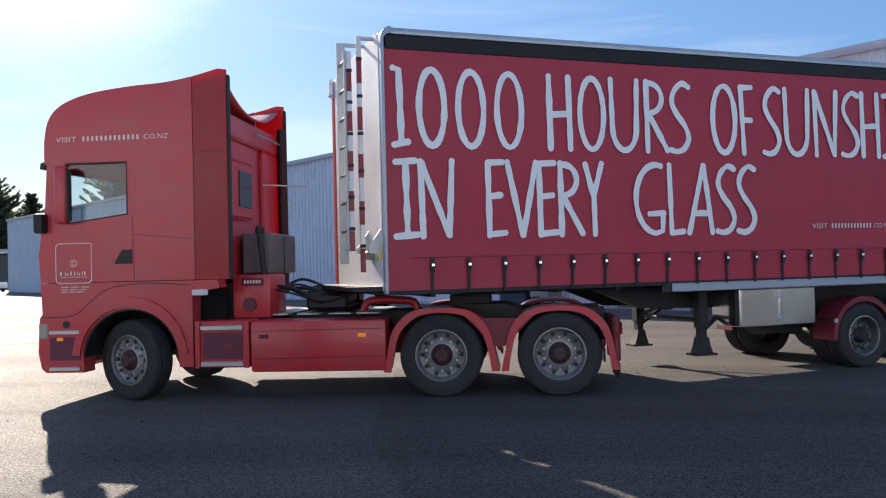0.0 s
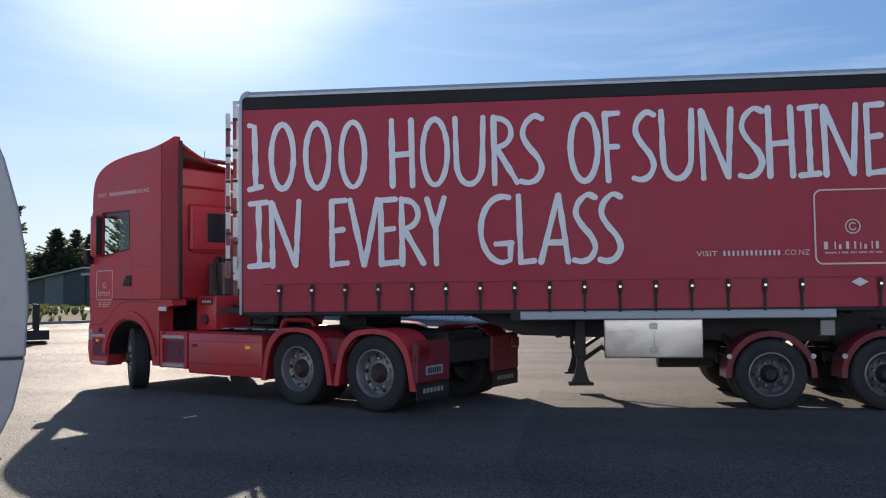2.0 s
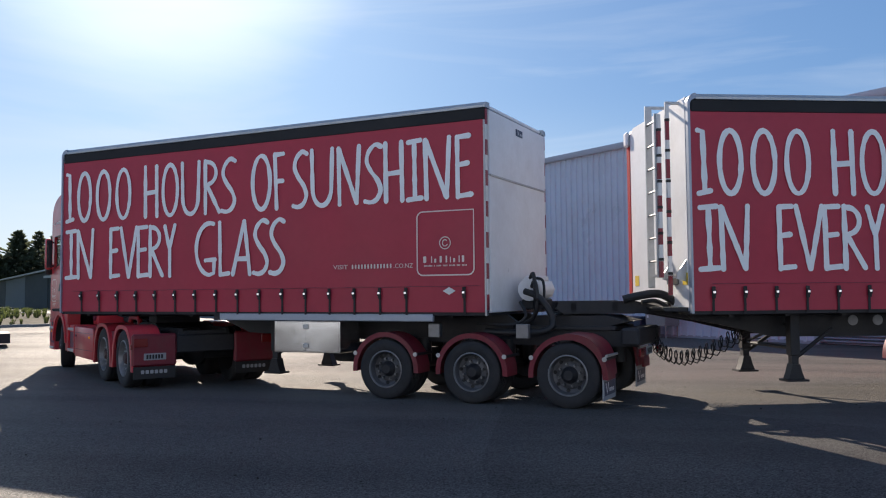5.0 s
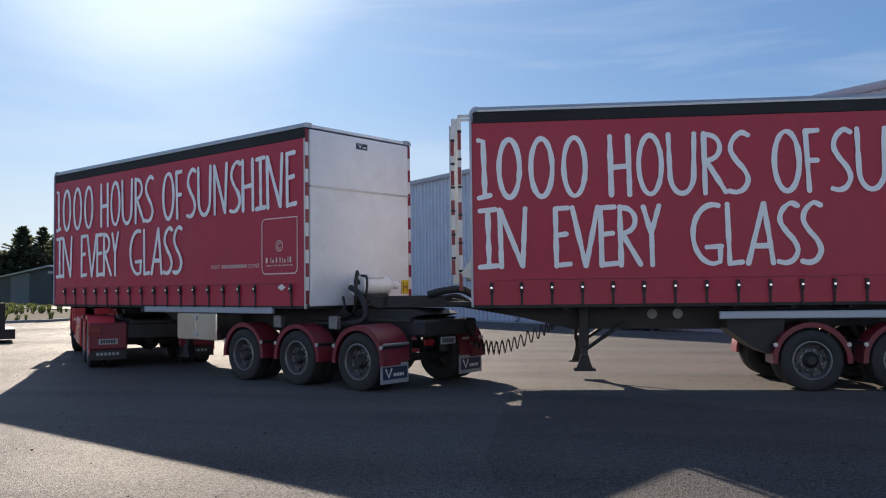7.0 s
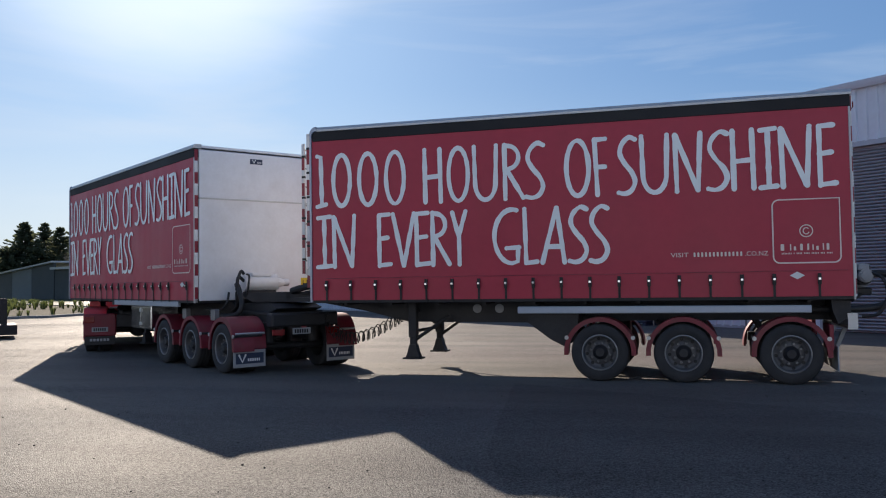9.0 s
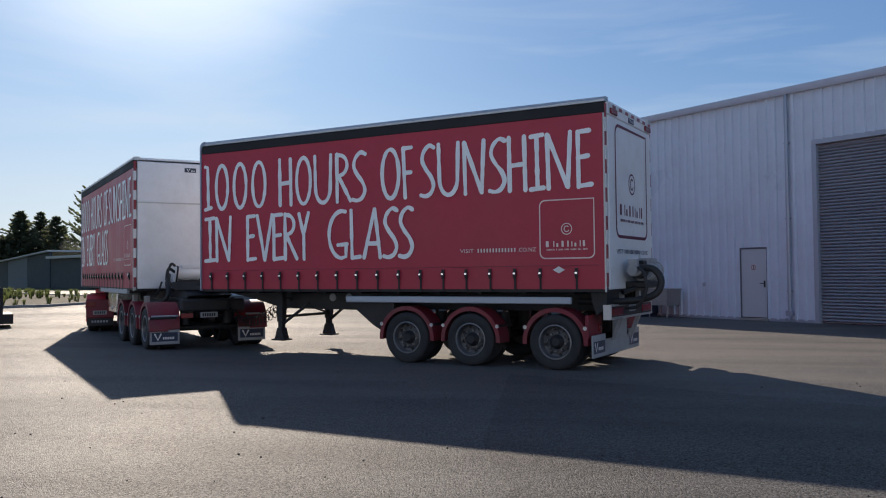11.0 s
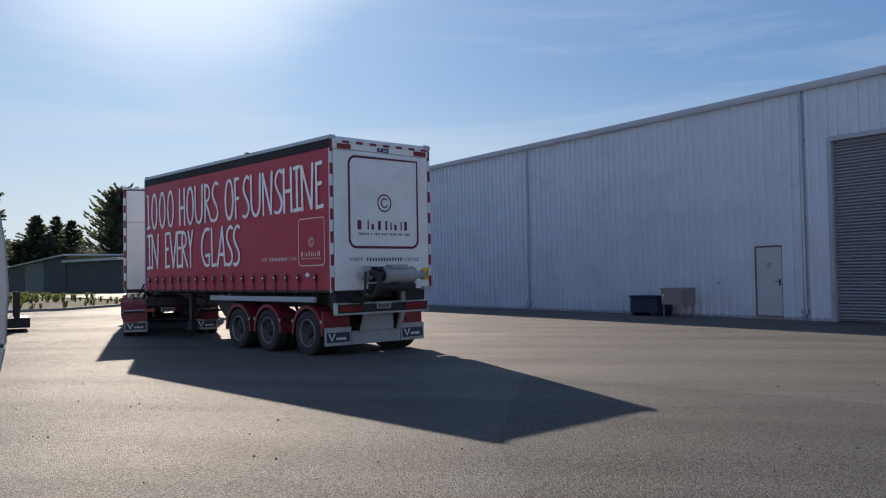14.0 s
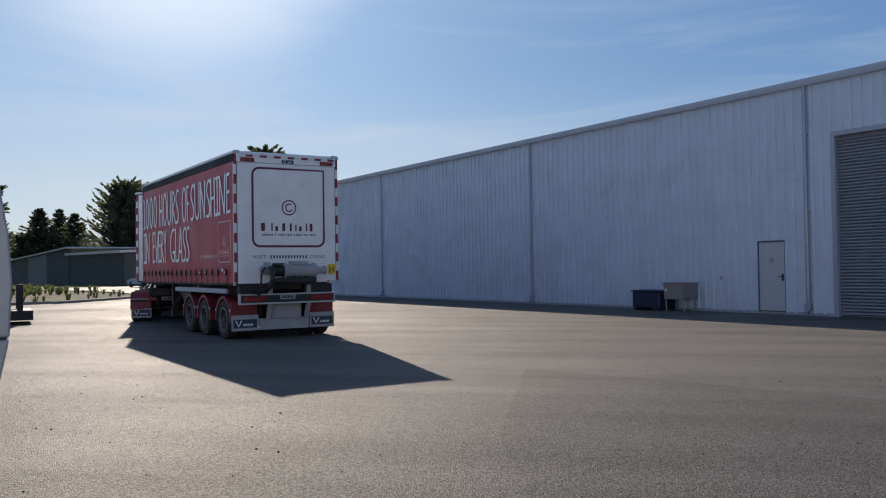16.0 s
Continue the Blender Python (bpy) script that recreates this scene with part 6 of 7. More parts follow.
def make_tractor():
    t = thing("tractor_unit", "glossy red three-axle sleeper cab tractor unit", "truck")
    # cab: side skins around the window opening
    for s in (1, -1):
        y0, y1 = (1.18, 1.235) if s > 0 else (-1.235, -1.18)
        bm = bmesh.new()
        extr(bm, [(3.725, 1.46), (5.66, 1.46), (5.68, 1.8), (5.62, 2.17), (5.3, 2.17), (4.58, 2.27), (3.725, 2.27)], "y", y0, y1)
        extr(bm, [(3.725, 2.27), (4.55, 2.27), (4.55, 2.9), (3.725, 2.9)], "y", y0, y1)
        extr(bm, [(5.32, 2.17), (5.6, 2.17), (5.56, 2.9), (5.32, 2.9)], "y", y0, y1)
        extr(bm, [(3.725, 2.9), *[q for q in ROOF_LINE if q[0] > 3.73], (3.725, 3.895)], "y", y0, y1)
        fin = bmesh.new()
        extr(fin, [(3.3, 1.46), (3.715, 1.46), (3.715, 3.897), *[q for q in ROOF_LINE if q[0] < 3.7], (3.3, 3.96)], "y", y0 + 0.02 if s > 0 else y0, y1 if s > 0 else y1 - 0.02)
        part("side_fairing", fin, M_FAIRING, t, "thin red fibreglass side fairing")
        skin = part("cab_side", bm, M_RED, t)
        yo = 1.238 if s > 0 else -1.238
        # door gaps, seams and pressings
        bm = bmesh.new()
        for p, q in (((3.72, 1.48), (3.72, 2.98)), ((3.72, 2.98), (3.3, 3.0)), ((4.47, 1.5), (4.49, 2.25)), ((3.74, 1.95), (4.46, 2.02))):
            stroke(bm, [p, q], 0.007, lambda v: (v.x, yo, v.y))
        part("panel_gap", bm, M_DARKRED, skin)
        bm = bmesh.new()
        bx(bm, 3.265, 3.3, y0 - 0.01 if s > 0 else y0, y1 if s > 0 else y1 + 0.01, 1.45, 3.9, 0.012)
        part("edge_rubber", bm, M_BLACK, skin)
        bm = bmesh.new()
        extr(bm, [(4.5, 1.67), (4.72, 1.67), (4.62, 1.84), (4.5, 1.84)], "y", yo, yo + s * 0.012)
        part("door_handle", bm, M_BLACK, skin)
        g = bmesh.new()
        extr(g, [(4.53, 2.25), (5.33, 2.15), (5.33, 2.91), (4.53, 2.91)], "y", s * 1.195, s * 1.2)
        pane = part("side_window", g, M_GLASS, t, "clear side window")
        pane.visible_shadow = False
        bm = bmesh.new()
        stroke(bm, [(4.55, 2.27), (5.32, 2.17), (5.32, 2.9), (4.55, 2.9), (4.55, 2.27)], 0.02, lambda v: (v.x, yo + s * 0.002, v.y))
        part("window_seal", bm, M_BLACK, pane)
    # front, roof and back
    bm = bmesh.new()
    shell(bm, [(5.66, 1.46), (5.71, 1.8), (5.66, 2.2)], [(5.56, 1.46), (5.6, 1.8), (5.56, 2.2)], "y", -1.18, 1.18)
    part("front_panel", bm, M_RED, t)
    g = bmesh.new()
    shell(g, [(5.66, 2.2), (5.6, 2.9)], [(5.64, 2.2), (5.58, 2.9)], "y", -1.16, 1.16)
    w = part("windscreen", g, M_GLASS, t, "clear windscreen")
    w.visible_shadow = False
    bm = bmesh.new()
    front = ROOF_LINE[:31]
    shell(bm, front, [(a - 0.05, b - 0.04) for a, b in front], "y", -1.18, 1.18)
    part("roof", bm, M_RED, t)
    # hollow tail of the roof: a sagging sheet between the two side fins
    bm = bmesh.new()
    rows = []
    for i in range(7):
        x = 4.05 - 0.7 * i / 6
        row = []
        for k in range(21):
            y = -1.18 + 2.36 * k / 20
            edge = 3.82 + 0.1 * (i / 6) ** 1.3
            sag = (0.04 + 0.3 * (i / 6)) * (1 - (abs(y) / 1.18) ** 2.2)
            row.append(bm.verts.new((x, y, edge - sag)))
        rows.append(row)
    for a, b in zip(rows, rows[1:]):
        for k in range(20):
            bm.faces.new((a[k], a[k + 1], b[k + 1], b[k]))
    ob = part("roof_tail", bm, M_RED, t)
    so = ob.modifiers.new("thickness", "SOLIDIFY")
    so.thickness = 0.03
    bm = bmesh.new()
    bx(bm, 3.42, 3.5, -1.17, 1.17, 1.45, 3.35, 0.03)
    part("rear_wall", bm, M_RED, t)
    part("rear_pressing", box(3.37, 3.42, -1.0, -0.35, 1.5, 3.2, 0.04), M_RED, t)
    part("rear_pressing", box(3.37, 3.42, 0.05, 0.95, 2.2, 2.95, 0.04), M_RED, t)
    part("rear_header", box(3.36, 3.42, -1.15, 1.15, 3.2, 3.5, 0.03), M_RED, t)
    part("rear_window", box(3.355, 3.371, 0.16, 0.64, 2.36, 2.82, 0.006), M_DARKGLASS, t, "small dark sleeper window")
    part("floor", box(3.5, 5.6, -1.17, 1.17, 1.42, 1.46), M_BLACK, t)
    part("dashboard", box(5.1, 5.55, -1.12, 1.12, 1.5, 2.12, 0.08), M_BLACK, t)
    for y in (0.6, -0.6):
        bm = bmesh.new()
        bx(bm, 4.2, 4.75, y - 0.26, y + 0.26, 1.5, 1.98, 0.05)
        bx(bm, 4.12, 4.28, y - 0.25, y + 0.25, 1.9, 2.55, 0.06)
        part("seat", bm, M_BLACK, t)
    bm = bmesh.new()
    extr(bm, [(5.58, 2.95), (5.66, 2.92), (5.67, 2.85), (5.63, 2.85), (5.58, 2.9)], "y", -1.2, 1.2)
    part("sun_visor", bm, M_BLACK, t)
    for s in (1, -1):
        m = part("mirror", box(5.22, 5.38, s * 1.28, s * 1.43, 2.16, 2.86, 0.05, seg=3), M_RED, t, "red mirror housing with dark glass")
        part("mirror_glass", box(5.21, 5.218, s * 1.3, s * 1.41, 2.2, 2.82, 0.003), M_DARKGLASS, m)
        part("close_view_mirror", box(5.56, 5.68, s * 1.18, s * 1.36, 2.06, 2.3, 0.03, seg=2), M_BLACK, m)
        for a, b, c in ((2.78, 2.78, 1.38), (2.24, 2.26, 1.36)):
            part("mirror_arm", tube(bmesh.new(), [(5.4, s * 1.2, a), (5.3, s * c, b)], 0.02), M_BLACK, m)
    part("aerial", rod(bmesh.new(), (4.85, -0.5, 3.7), (4.85, -0.5, 4.12), 0.006, 6), M_BLACK, t)
    # lower body: bumper, arch panels, steps, side skirts
    for s in (1, -1):
        ya, yb = (0.98, 1.238) if s > 0 else (-1.238, -0.98)
        arch_out = arc(4.54, 0.53, 0.6, 0.6, 172, 8, 16)
        bm = bmesh.new()
        extr(bm, [(5.12, 0.37), (5.6, 0.37), (5.66, 0.42), (5.7, 0.62), (5.68, 1.02), (5.64, 1.08), (5.66, 1.45), (3.45, 1.45), (3.42, 1.36), (3.76, 1.3), (3.76, 0.42), (3.93, 0.42), (3.945, 0.6)] + arch_out, "y", ya, yb)
        wing = part("wing_panel", bm, M_RED, t)
        yo = s * 1.24
        bm = bmesh.new()
        lip = arc(4.54, 0.53, 0.72, 0.74, 176, 4, 18)
        shell(bm, lip, arc(4.54, 0.53, 0.625, 0.625, 176, 4, 18), "y", yo, yo + s * 0.028)
        part("arch_lip", bm, M_RED, wing)
        bm = bmesh.new()
        lo = arc(4.54, 0.53, 0.61, 0.61, 178, 2, 16)
        shell(bm, lo, arc(4.54, 0.53, 0.58, 0.58, 178, 2, 16), "y", s * 0.6, s * 1.22)
        part("arch_liner", bm, M_BLACK, wing)
        bm = bmesh.new()
        line = smooth_path([(5.62, 0, 1.04), (5.25, 0, 1.06), (5.05, 0, 1.2), (4.87, 0, 1.34), (4.6, 0, 1.415), (4.2, 0, 1.425), (3.78, 0, 1.4)], 4)
        stroke(bm, [(p.x, p.z) for p in line], 0.014, lambda v: (v.x, yo + s * 0.0005, v.y))
        part("panel_gap", bm, M_DARKRED, wing)
        for z in (0.42, 0.86):
            bm = box(5.16, 5.55, yo, yo + s * 0.03, z - 0.025, z + 0.02, 0.006)
            part("step_tread", bm, M_ALLOY, wing)
        # flat dark plate: the recess between the treads is painted as shade
        part("step_recess_shade", box(5.16, 5.55, yo - s * 0.02, yo + s * 0.004, 0.52, 0.8), M_DARKRED, wing)
        part("headlamp", box(5.56, 5.7, s * 0.85, s * 1.25, 0.76, 0.98, 0.03), M_CLEARLENS, t)
        part("side_marker", box(5.38, 5.46, yo, yo + s * 0.012, 0.755, 0.795, 0.004), M_AMBER, wing)
        part("fog_recess", rod(bmesh.new(), (5.34, yo - s * 0.02, 0.95), (5.34, yo + s * 0.006, 0.95), 0.045, 14), M_BLACK, wing)
        part("wing_lamp", box(3.56, 3.76, yo, yo + s * 0.02, 1.27, 1.34, 0.01), M_WHITEMARK, wing)
        # steps behind the wheel
        st = part("step_unit", box(3.08, 3.74, s * 0.8, s * 1.2, 0.4, 0.96, 0.015), M_RED, t)
        for x in (3.08, 3.68):
            part("step_frame", box(x, x + 0.06, s * 1.2, s * 1.24, 0.4, 0.96, 0.006), M_RED, st)
        for z in (0.45, 0.88):
            part("step_tread", box(3.15, 3.67, s * 1.195, s * 1.25, z - 0.03, z + 0.025, 0.006), M_ALLOY, st)
        # no hollow here, its shade is a dark plate on the face
        part("step_recess_shade", box(3.17, 3.65, s * 1.196, s * 1.204, 0.5, 0.82), M_DARKRED, st)
        part("step_grip", rod(bmesh.new(), (3.33, s * 1.2, 0.66), (3.33, s * 1.212, 0.66), 0.06, 16), M_SHADE_RED, st)
        # side skirt over the tanks
        sk = part("side_skirt", box(1.44, 3.06, s * 0.72, s * 1.235, 0.345, 0.95, 0.03, seg=2), M_RED, t)
        bm = bmesh.new()
        stroke(bm, [(1.48, 0.52), (3.02, 0.5)], 0.012, lambda v: (v.x, s * 1.2365, v.y))
        stroke(bm, [(1.48, 0.84), (3.02, 0.83)], 0.008, lambda v: (v.x, s * 1.2365, v.y))
        part("panel_gap", bm, M_DARKRED, sk)
        for x in (1.72, 2.9):
            part("side_marker", box(x - 0.05, x + 0.05, yo - s * 0.004, yo + s * 0.012, 0.745, 0.79, 0.004), M_AMBER if x < 2 else M_DARKRED, sk)
    bm = bmesh.new()
    bx(bm, 5.42, 5.69, -0.98, 0.98, 0.37, 1.05, 0.05)
    part("bumper", bm, M_RED, t)
    part("grille", box(5.56, 5.685, -0.95, 0.95, 1.06, 1.45, 0.02), M_BLACK, t)
    # chassis and rear gear
    bm = bmesh.new()
    for s in (1, -1):
        bx(bm, -1.16, 5.3, s * 0.36, s * 0.44, 0.72, 1.0, 0.01)
    for x in (-1.1, 0.2, 1.5, 2.6, 3.4, 4.6):
        bx(bm, x - 0.05, x + 0.05, -0.36, 0.36, 0.76, 0.96)
    bx(bm, 3.6, 5.3, -0.5, 0.5, 0.6, 1.4)
    part("chassis", bm, M_STEEL, t)
    bm = bmesh.new()
    extr(bm, [(-0.15, 1.0), (0.05, 1.06), (0.9, 1.065), (1.15, 1.01), (0.9, 0.98), (0.0, 0.98)], "y", -0.48, 0.48)
    bx(bm, 0.25, 0.75, -0.4, 0.4, 1.06, 1.178, 0.01)
    bx(bm, 0.2, 0.8, -0.5, 0.5, 0.98, 1.05)
    part("fifth_wheel", bm, M_STEEL, t, "black greasy coupling plate")
    bm = bmesh.new()
    for x in (2.9, 2.5, 2.1, 1.75):
        bx(bm, x - 0.14, x + 0.14, -0.7, 0.7, 0.985, 1.0)
    part("catwalk", bm, M_ALLOY, t)
    for x, r1 in ((0.8, 0.63), (-0.57, 0.63)):
        for s in (1, -1):
            drive_guard(t, x, s)
            part("guard_brace", rod(bmesh.new(), (x, s * 0.44, 0.9), (x, s * 0.8, 0.99), 0.025, 8), M_STEEL, t)
    for s in (1, -1):
        part("guard_infill", extr(bmesh.new(), [(0.5, 0.93), (-0.27, 0.93), (0.06, 0.6), (0.17, 0.6)], "y", s * 1.1, s * 1.17), M_SHADE_RED, t)
    for x in (0.8, -0.57):
        rod_bm = rod(bmesh.new(), (x, -0.8, 0.51), (x, 0.8, 0.51), 0.09, 12)
        bmesh.ops.create_uvsphere(rod_bm, u_segments=16, v_segments=10, radius=0.22, matrix=Matrix.Translation((x, 0, 0.53)))
        part("axle", rod_bm, M_STEEL, t)
    part("front_axle", rod(bmesh.new(), (4.54, -0.85, 0.48), (4.54, 0.85, 0.48), 0.06, 10), M_STEEL, t)
    # tail of the chassis
    for s in (1, -1):
        bm = bmesh.new()
        bx(bm, -1.26, -1.17, s * 0.5, s * 1.222, 0.4, 0.93, 0.03)
        tail = part("tail_panel", bm, M_SHADE_RED, t)
        part("tail_lamp", box(-1.285, -1.26, s * 0.98, s * 1.2, 0.72, 0.86, 0.01), M_REDLENS, tail)
        part("side_lamp", box(-1.25, -1.19, s * 1.222, s * 1.234, 0.68, 0.76, 0.004), M_REDLENS, tail)
        f = part("mudflap", box(-1.25, -1.23, s * 0.52, s * 1.2, 0.2, 0.4, 0.004), M_BLACK, t, "black rubber mudflap with pale block marking")
        y = s * 0.86
        blocks(f, [(-0.22 + 0.074 * k, -0.166 + 0.074 * k, 1.0) for k in range(6)], 0.285, 0.345, lambda p: (-1.252, y - p.x, p.y), M_FLAP)
    plate(t, -1.262, 0.86, 0.56)
    part("tail_beam", box(-1.24, -1.06, -0.5, 0.5, 0.6, 0.9, 0.02), M_STEEL, t)
    # locker, exhaust, hoses and reservoirs behind the cab
    lk = part("cab_locker", box(2.98, 3.35, -0.55, 0.62, 1.505, 2.02, 0.02), M_LOCKER, t, "dull steel hydraulic oil locker")
    part("locker_seam", box(2.972, 2.98, 0.02, 0.035, 1.34, 1.98), M_BLACK, lk)
    part("filler", rod(bmesh.new(), (3.15, 0.5, 2.02), (3.15, 0.5, 2.1), 0.06, 14), M_BLACK, lk)
    bm = bmesh.new()
    tube(bm, smooth_path([(3.15, 0.5, 2.08), (3.12, 0.66, 2.08), (3.08, 0.7, 1.8), (3.05, 0.68, 1.5), (3.02, 0.66, 1.2)], 6), 0.028, 8)
    for k in range(4):
        y = 0.45 - 0.25 * k
        tube(bm, smooth_path([(3.0, y, 1.35), (2.7, y + 0.05, 1.3 - 0.05 * k), (2.4, y - 0.05, 1.12 + 0.06 * k), (2.0, y * 0.6, 1.1), (1.6, y * 0.4, 1.06)], 6), 0.02, 8)
    part("hose", bm, M_BLACK, t)
    bm = bmesh.new()
    rod(bm, (2.05, -0.5, 1.16), (2.75, -0.5, 1.16), 0.16, 16)
    rod(bm, (2.2, 0.2, 1.18), (2.6, 0.2, 1.18), 0.15, 16)
    bx(bm, 2.05, 2.6, -0.2, 0.4, 1.02, 1.24, 0.04)
    part("pump_unit", bm, M_BLACK, t)
    tk = part("side_tank", box(2.94, 3.42, 0.1, 0.8, 0.96, 1.5, 0.03, seg=2), M_RED, t, "red oil tank with small pale plate")
    part("tank_plate", box(3.02, 3.3, 0.8, 0.804, 1.36, 1.46), M_DARKRED, tk)
    blocks(tk, [(0.037 * k, 0.026 + 0.037 * k, 1.0) for k in range(6)], 1.39, 1.43, lambda p: (3.27 - p.x, 0.806, p.y), M_THINLINE)
    part("tank_filler", rod(bmesh.new(), (3.2, 0.8, 1.13), (3.2, 0.835, 1.13), 0.085, 16), M_DARKRED, t)
    bm = bmesh.new()
    rod(bm, (3.3, -1.08, 1.2), (3.3, -1.08, 3.6), 0.07, 14)
    part("exhaust_pipe", bm, M_BLACK, t)
    for a, b in (((3.28, 0.1, 3.35), (3.28, -0.9, 3.35)), ((3.35, -0.3, 2.72), (2.85, -0.75, 2.72))):
        part("rear_rail", rod(bmesh.new(), a, b, 0.012, 6), M_ALLOY, t)
    part("red_pipe", tube(bmesh.new(), smooth_path([(1.15, 0.45, 0.98), (1.2, 0.45, 1.1), (1.35, 0.45, 1.13), (1.75, 0.45, 1.13), (1.85, 0.45, 1.0)], 6), 0.05, 12), M_RED, t)
    # loose air and oil lines looping from the cab to the trailer
    rng = random.Random(8)
    for k in range(7):
        y, h = 0.55 - 0.16 * k, rng.uniform(1.2, 1.42)
        bm = bmesh.new()
        tube(bm, smooth_path([(2.95, y, 1.3), (2.7, y + rng.uniform(-0.1, 0.1), h), (2.35, y * 0.8, h - 0.12), (2.05, y * 0.7, 1.22), (1.8, y * 0.6, 1.34), (1.62, y * 0.5, 1.24)], 5), rng.uniform(0.012, 0.022), 7)
        part("air_line", bm, M_BLACK, t)
    # print on the cab, as plain shapes
    flip = lambda p, d: (10.47 - p.x, 1.24 + d, p.y)
    emblem(t, flip, 5.01, 5.46, 1.45, 1.93, 0.05, 0.012, M_THINLINE)
    caption(t, 0, 1.42, 3.165, 3.225, lambda p: (5.44 - p.x, 1.24, p.y), M_THINLINE)
    bm = bmesh.new()
    for k in range(3):
        bars(bm, 0, 0.36 - 0.04 * k, 1.365 - 0.03 * k + 0.03, 1.38 - 0.03 * k + 0.03, 14, lambda p: (5.4 - p.x, 1.241, p.y), gaps=(4, 9))
    part("fine_print", bm, M_THINLINE, t)
    for o in t.children:
        if o.name.split(".")[0] not in ("mudguard", "axle", "front_axle"):
            o.location.z -= 0.02   # the sprung body sits a little low
    wheels = []
    for s in (1, -1):
        wheels.append((make_wheel(t, pose(4.54, s * 1.06, TYRE_R, 0, 0, 0 if s > 0 else 180), False, M_RIM, M_HUB, deep=0.02), 4.54, s * 1.06, s, True))
        for x in (0.8, -0.57):
            wheels.append((make_wheel(t, pose(x, s * 1.06, TYRE_R, 0, 0, 0 if s > 0 else 180), True, M_RIM, M_HUB), x, s * 1.06, s, False))
    return t, wheels


tractor, tractor_wheels = make_tractor()
front_trailer, front_wheels = make_front_trailer()
rear_trailer, rear_wheels = make_rear_trailer()


# ---- motion of the road train ----
TRACTOR_ROWS = [
    (0, -0.144, 10.916, 179.9), (0.5, -1.136, 10.902, 175.64), (1, -1.94, 10.963, 169.53),
    (1.5, -2.885, 11.119, 164.48), (2, -3.727, 11.334, 159.55), (2.5, -4.519, 11.613, 154.66),
    (3, -5.278, 11.932, 150.16), (3.5, -6, 12.343, 146.43), (4, -6.729, 12.802, 142.59),
    (4.5, -7.4, 13.316, 139.96), (5, -8.059, 13.869, 137.91), (5.5, -8.699, 14.445, 136),
    (6, -9.314, 15.038, 134), (6.5, -9.896, 15.644, 131.86), (7, -10.449, 16.27, 129.71),
    (7.5, -10.971, 16.906, 127.83), (8, -11.484, 17.582, 126.23), (8.5, -11.975, 18.265, 124.98),
    (9, -12.463, 18.977, 124.1), (9.5, -12.953, 19.721, 123.57), (10, -13.447, 20.471, 123.28),
    (10.5, -13.95, 21.226, 122.97), (11, -14.458, 22.003, 122.37), (11.5, -14.964, 22.802, 121.37),
    (12, -15.458, 23.625, 119.99), (12.5, -15.938, 24.476, 118.34), (13, -16.4, 25.358, 116.54),
    (13.5, -16.833, 26.253, 114.71), (14, -17.225, 27.132, 112.93), (14.5, -17.571, 27.98, 111.29),
    (15, -17.89, 28.824, 109.77), (15.5, -18.198, 29.703, 108.37), (16, -18.498, 30.622, 106.99),
]
FRONT_TRAILER_ROWS = [
    (0, 5.634, 13.735, 204.4), (0.5, 4.853, 13.328, 200.4), (1, 4.173, 12.987, 196.71),
    (1.5, 3.349, 12.724, 192.62), (2, 2.613, 12.549, 188.92), (2.5, 1.896, 12.455, 185.33),
    (3, 1.172, 12.404, 182.11), (3.5, 0.454, 12.394, 178.3), (4, -0.262, 12.415, 174.47),
    (4.5, -0.989, 12.495, 170.69), (5, -1.725, 12.627, 166.99), (5.5, -2.462, 12.808, 163.47),
    (6, -3.191, 13.034, 160.14), (6.5, -3.899, 13.298, 156.97), (7, -4.605, 13.576, 153.61),
    (7.5, -5.291, 13.886, 150.5), (8, -5.98, 14.267, 147.49), (8.5, -6.651, 14.672, 144.65),
    (9, -7.328, 15.127, 141.94), (9.5, -8.008, 15.636, 139.33), (10, -8.674, 16.194, 137.15),
    (10.5, -9.329, 16.788, 135.31), (11, -9.986, 17.42, 133.54), (11.5, -10.636, 18.083, 131.82),
    (12, -11.277, 18.777, 130.09), (12.5, -11.907, 19.501, 128.33), (13, -12.518, 20.266, 126.63),
    (13.5, -13.104, 21.049, 124.92), (14, -13.648, 21.824, 123.26), (14.5, -14.133, 22.579, 121.75),
    (15, -14.585, 23.339, 120.34), (15.5, -15.04, 24.13, 118.82), (16, -15.487, 24.972, 117.34),
]
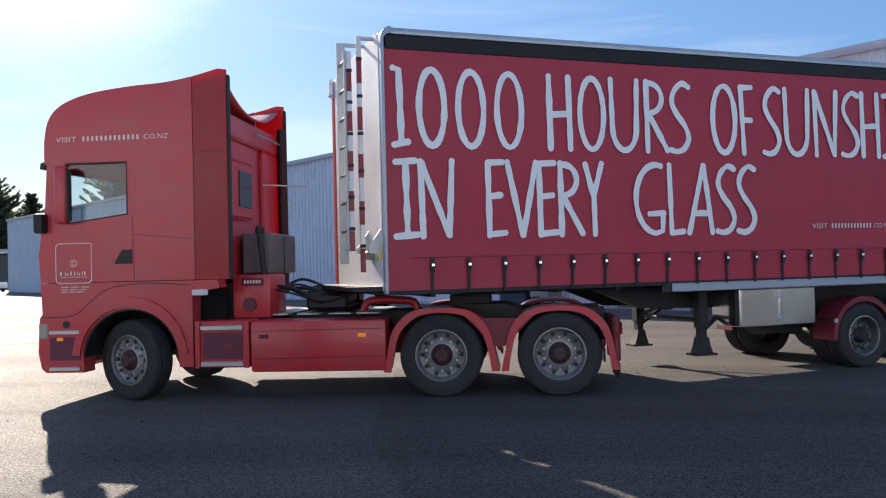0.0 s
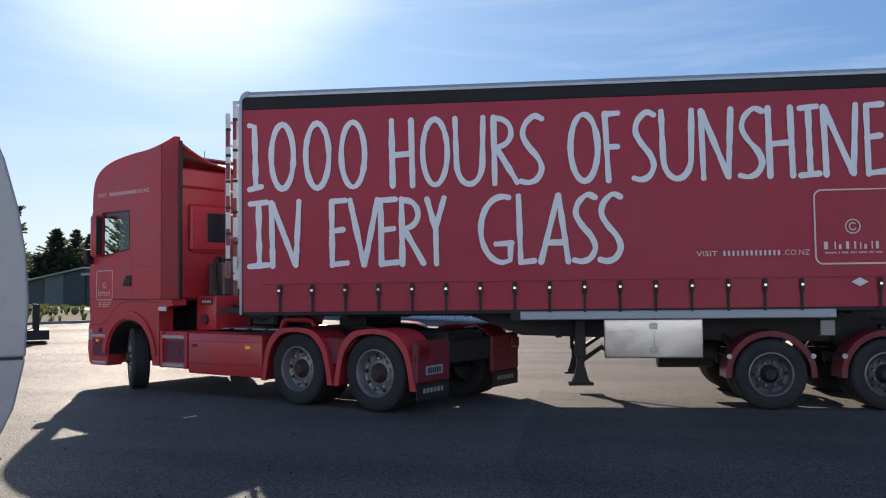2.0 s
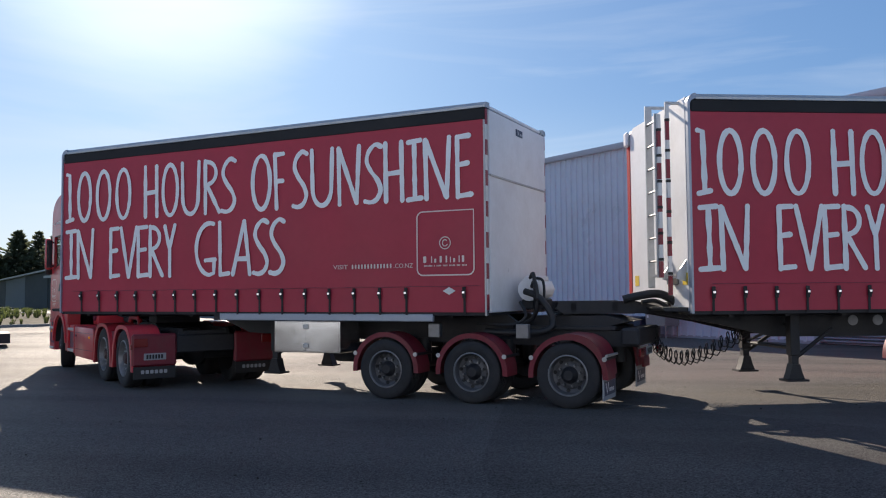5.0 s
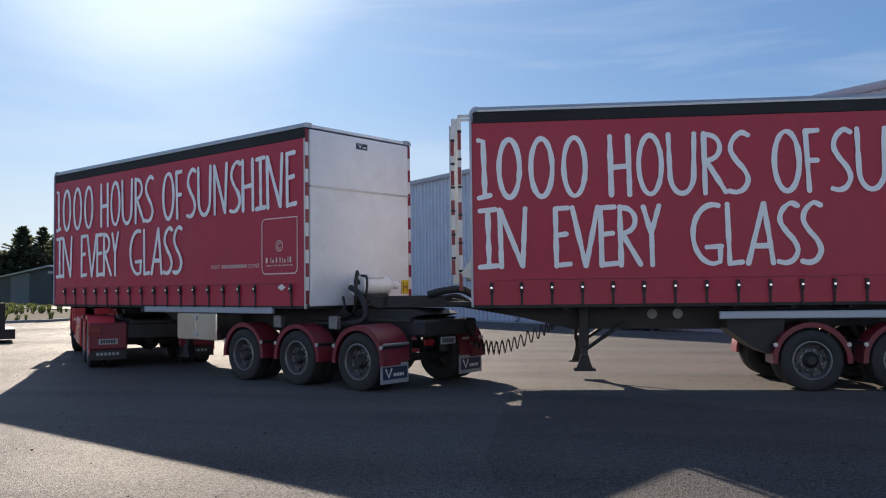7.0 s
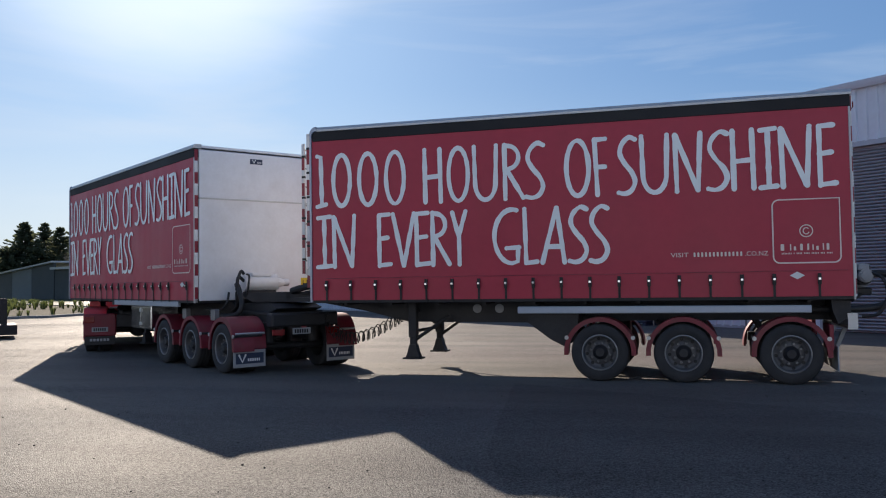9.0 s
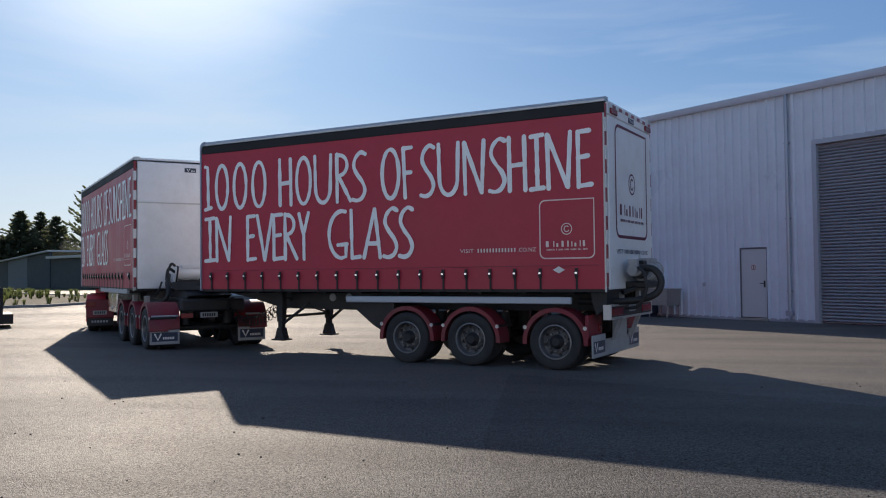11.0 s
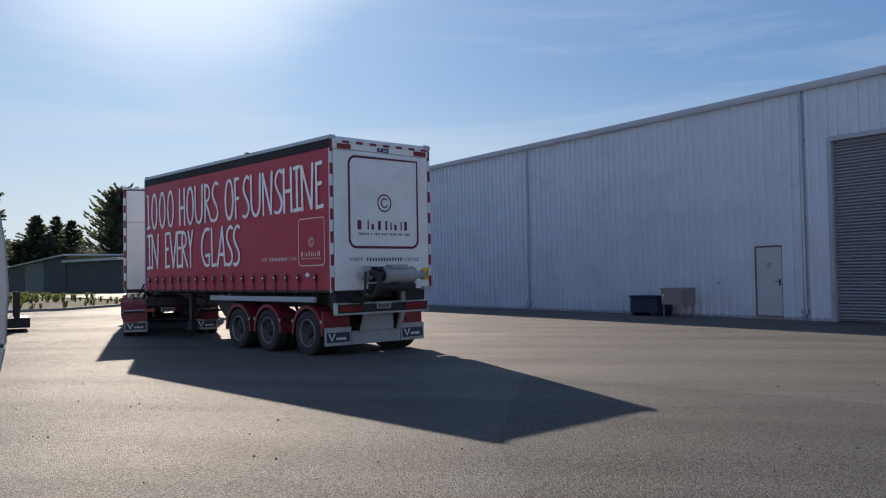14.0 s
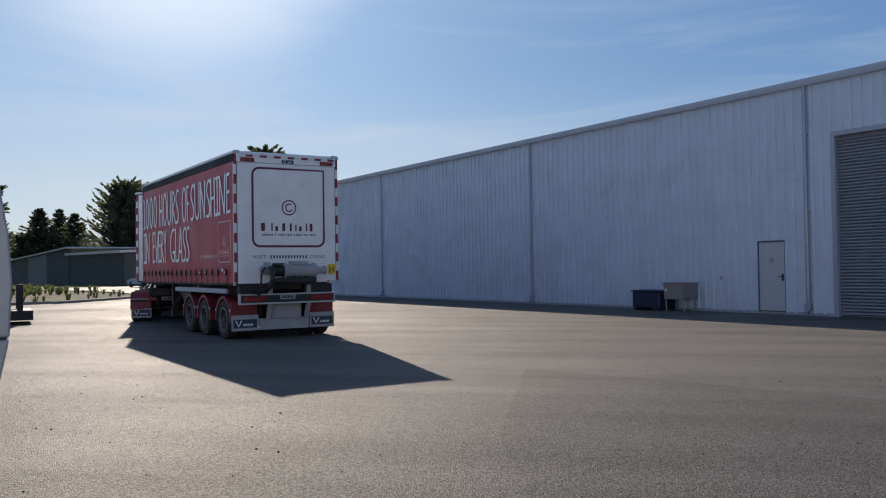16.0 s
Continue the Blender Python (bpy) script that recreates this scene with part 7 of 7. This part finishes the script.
REAR_TRAILER_ROWS = [
    (0, 14.441, 19.47, 213.82), (0.5, 13.72, 18.975, 213.54), (1, 13.071, 18.525, 213.18),
    (1.5, 12.389, 18.04, 211.99), (2, 11.78, 17.606, 210.58), (2.5, 11.211, 17.207, 208.86),
    (3, 10.642, 16.824, 206.96), (3.5, 10.071, 16.463, 205.01), (4, 9.507, 16.126, 203.1),
    (4.5, 8.9, 15.784, 200.72), (5, 8.291, 15.464, 198.22), (5.5, 7.672, 15.168, 195.57),
    (6, 7.039, 14.896, 192.82), (6.5, 6.381, 14.65, 190.03), (7, 5.742, 14.43, 187.38),
    (7.5, 5.081, 14.26, 184.75), (8, 4.392, 14.166, 182.02), (8.5, 3.708, 14.115, 179.56),
    (9, 3.007, 14.043, 176.58), (9.5, 2.269, 13.996, 173.48), (10, 1.516, 13.996, 170.26),
    (10.5, 0.709, 14.032, 167.08), (11, -0.108, 14.112, 163.82), (11.5, -0.94, 14.247, 160.64),
    (12, -1.786, 14.439, 157.57), (12.5, -2.639, 14.691, 154.65), (13, -3.483, 15.013, 151.78),
    (13.5, -4.325, 15.371, 148.99), (14, -5.131, 15.759, 146.36), (14.5, -5.871, 16.155, 143.89),
    (15, -6.586, 16.573, 141.4), (15.5, -7.318, 17.048, 139.1), (16, -8.056, 17.585, 136.66),
]


def travel(rows):
    """How far a thing has rolled at each row."""
    out = [0.0]
    for a, b in zip(rows, rows[1:]):
        out.append(out[-1] + math.hypot(b[1] - a[1], b[2] - a[2]))
    return out


def drive(t, rows, wheels, r, base=5.6):
    walk(t, [(r[0], pose(r[1], r[2], 0, 0, 0, r[3])) for r in rows])
    times, run = [r[0] for r in rows], travel(rows)
    turn = np.gradient(np.radians([r[3] for r in rows]), times) / np.maximum(np.gradient(run, times), 0.4)
    for w, x, y, s, steered in wheels:
        keys = []
        for k in range(65):
            c = 0.25 * k
            d = math.degrees(float(np.interp(c, times, run)) / r)
            a = math.degrees(math.atan(base * float(np.interp(c, times, turn)))) if steered else 0.0
            keys.append((c, pose(x, y, r, 0, d if s > 0 else -d, a + (0 if s > 0 else 180))))
        walk(w, keys)


def motions():
    drive(tractor, TRACTOR_ROWS, tractor_wheels, TYRE_R)
    drive(front_trailer, FRONT_TRAILER_ROWS, front_wheels, TRAILER_R)
    drive(rear_trailer, REAR_TRAILER_ROWS, rear_wheels, TRAILER_R)


motions()
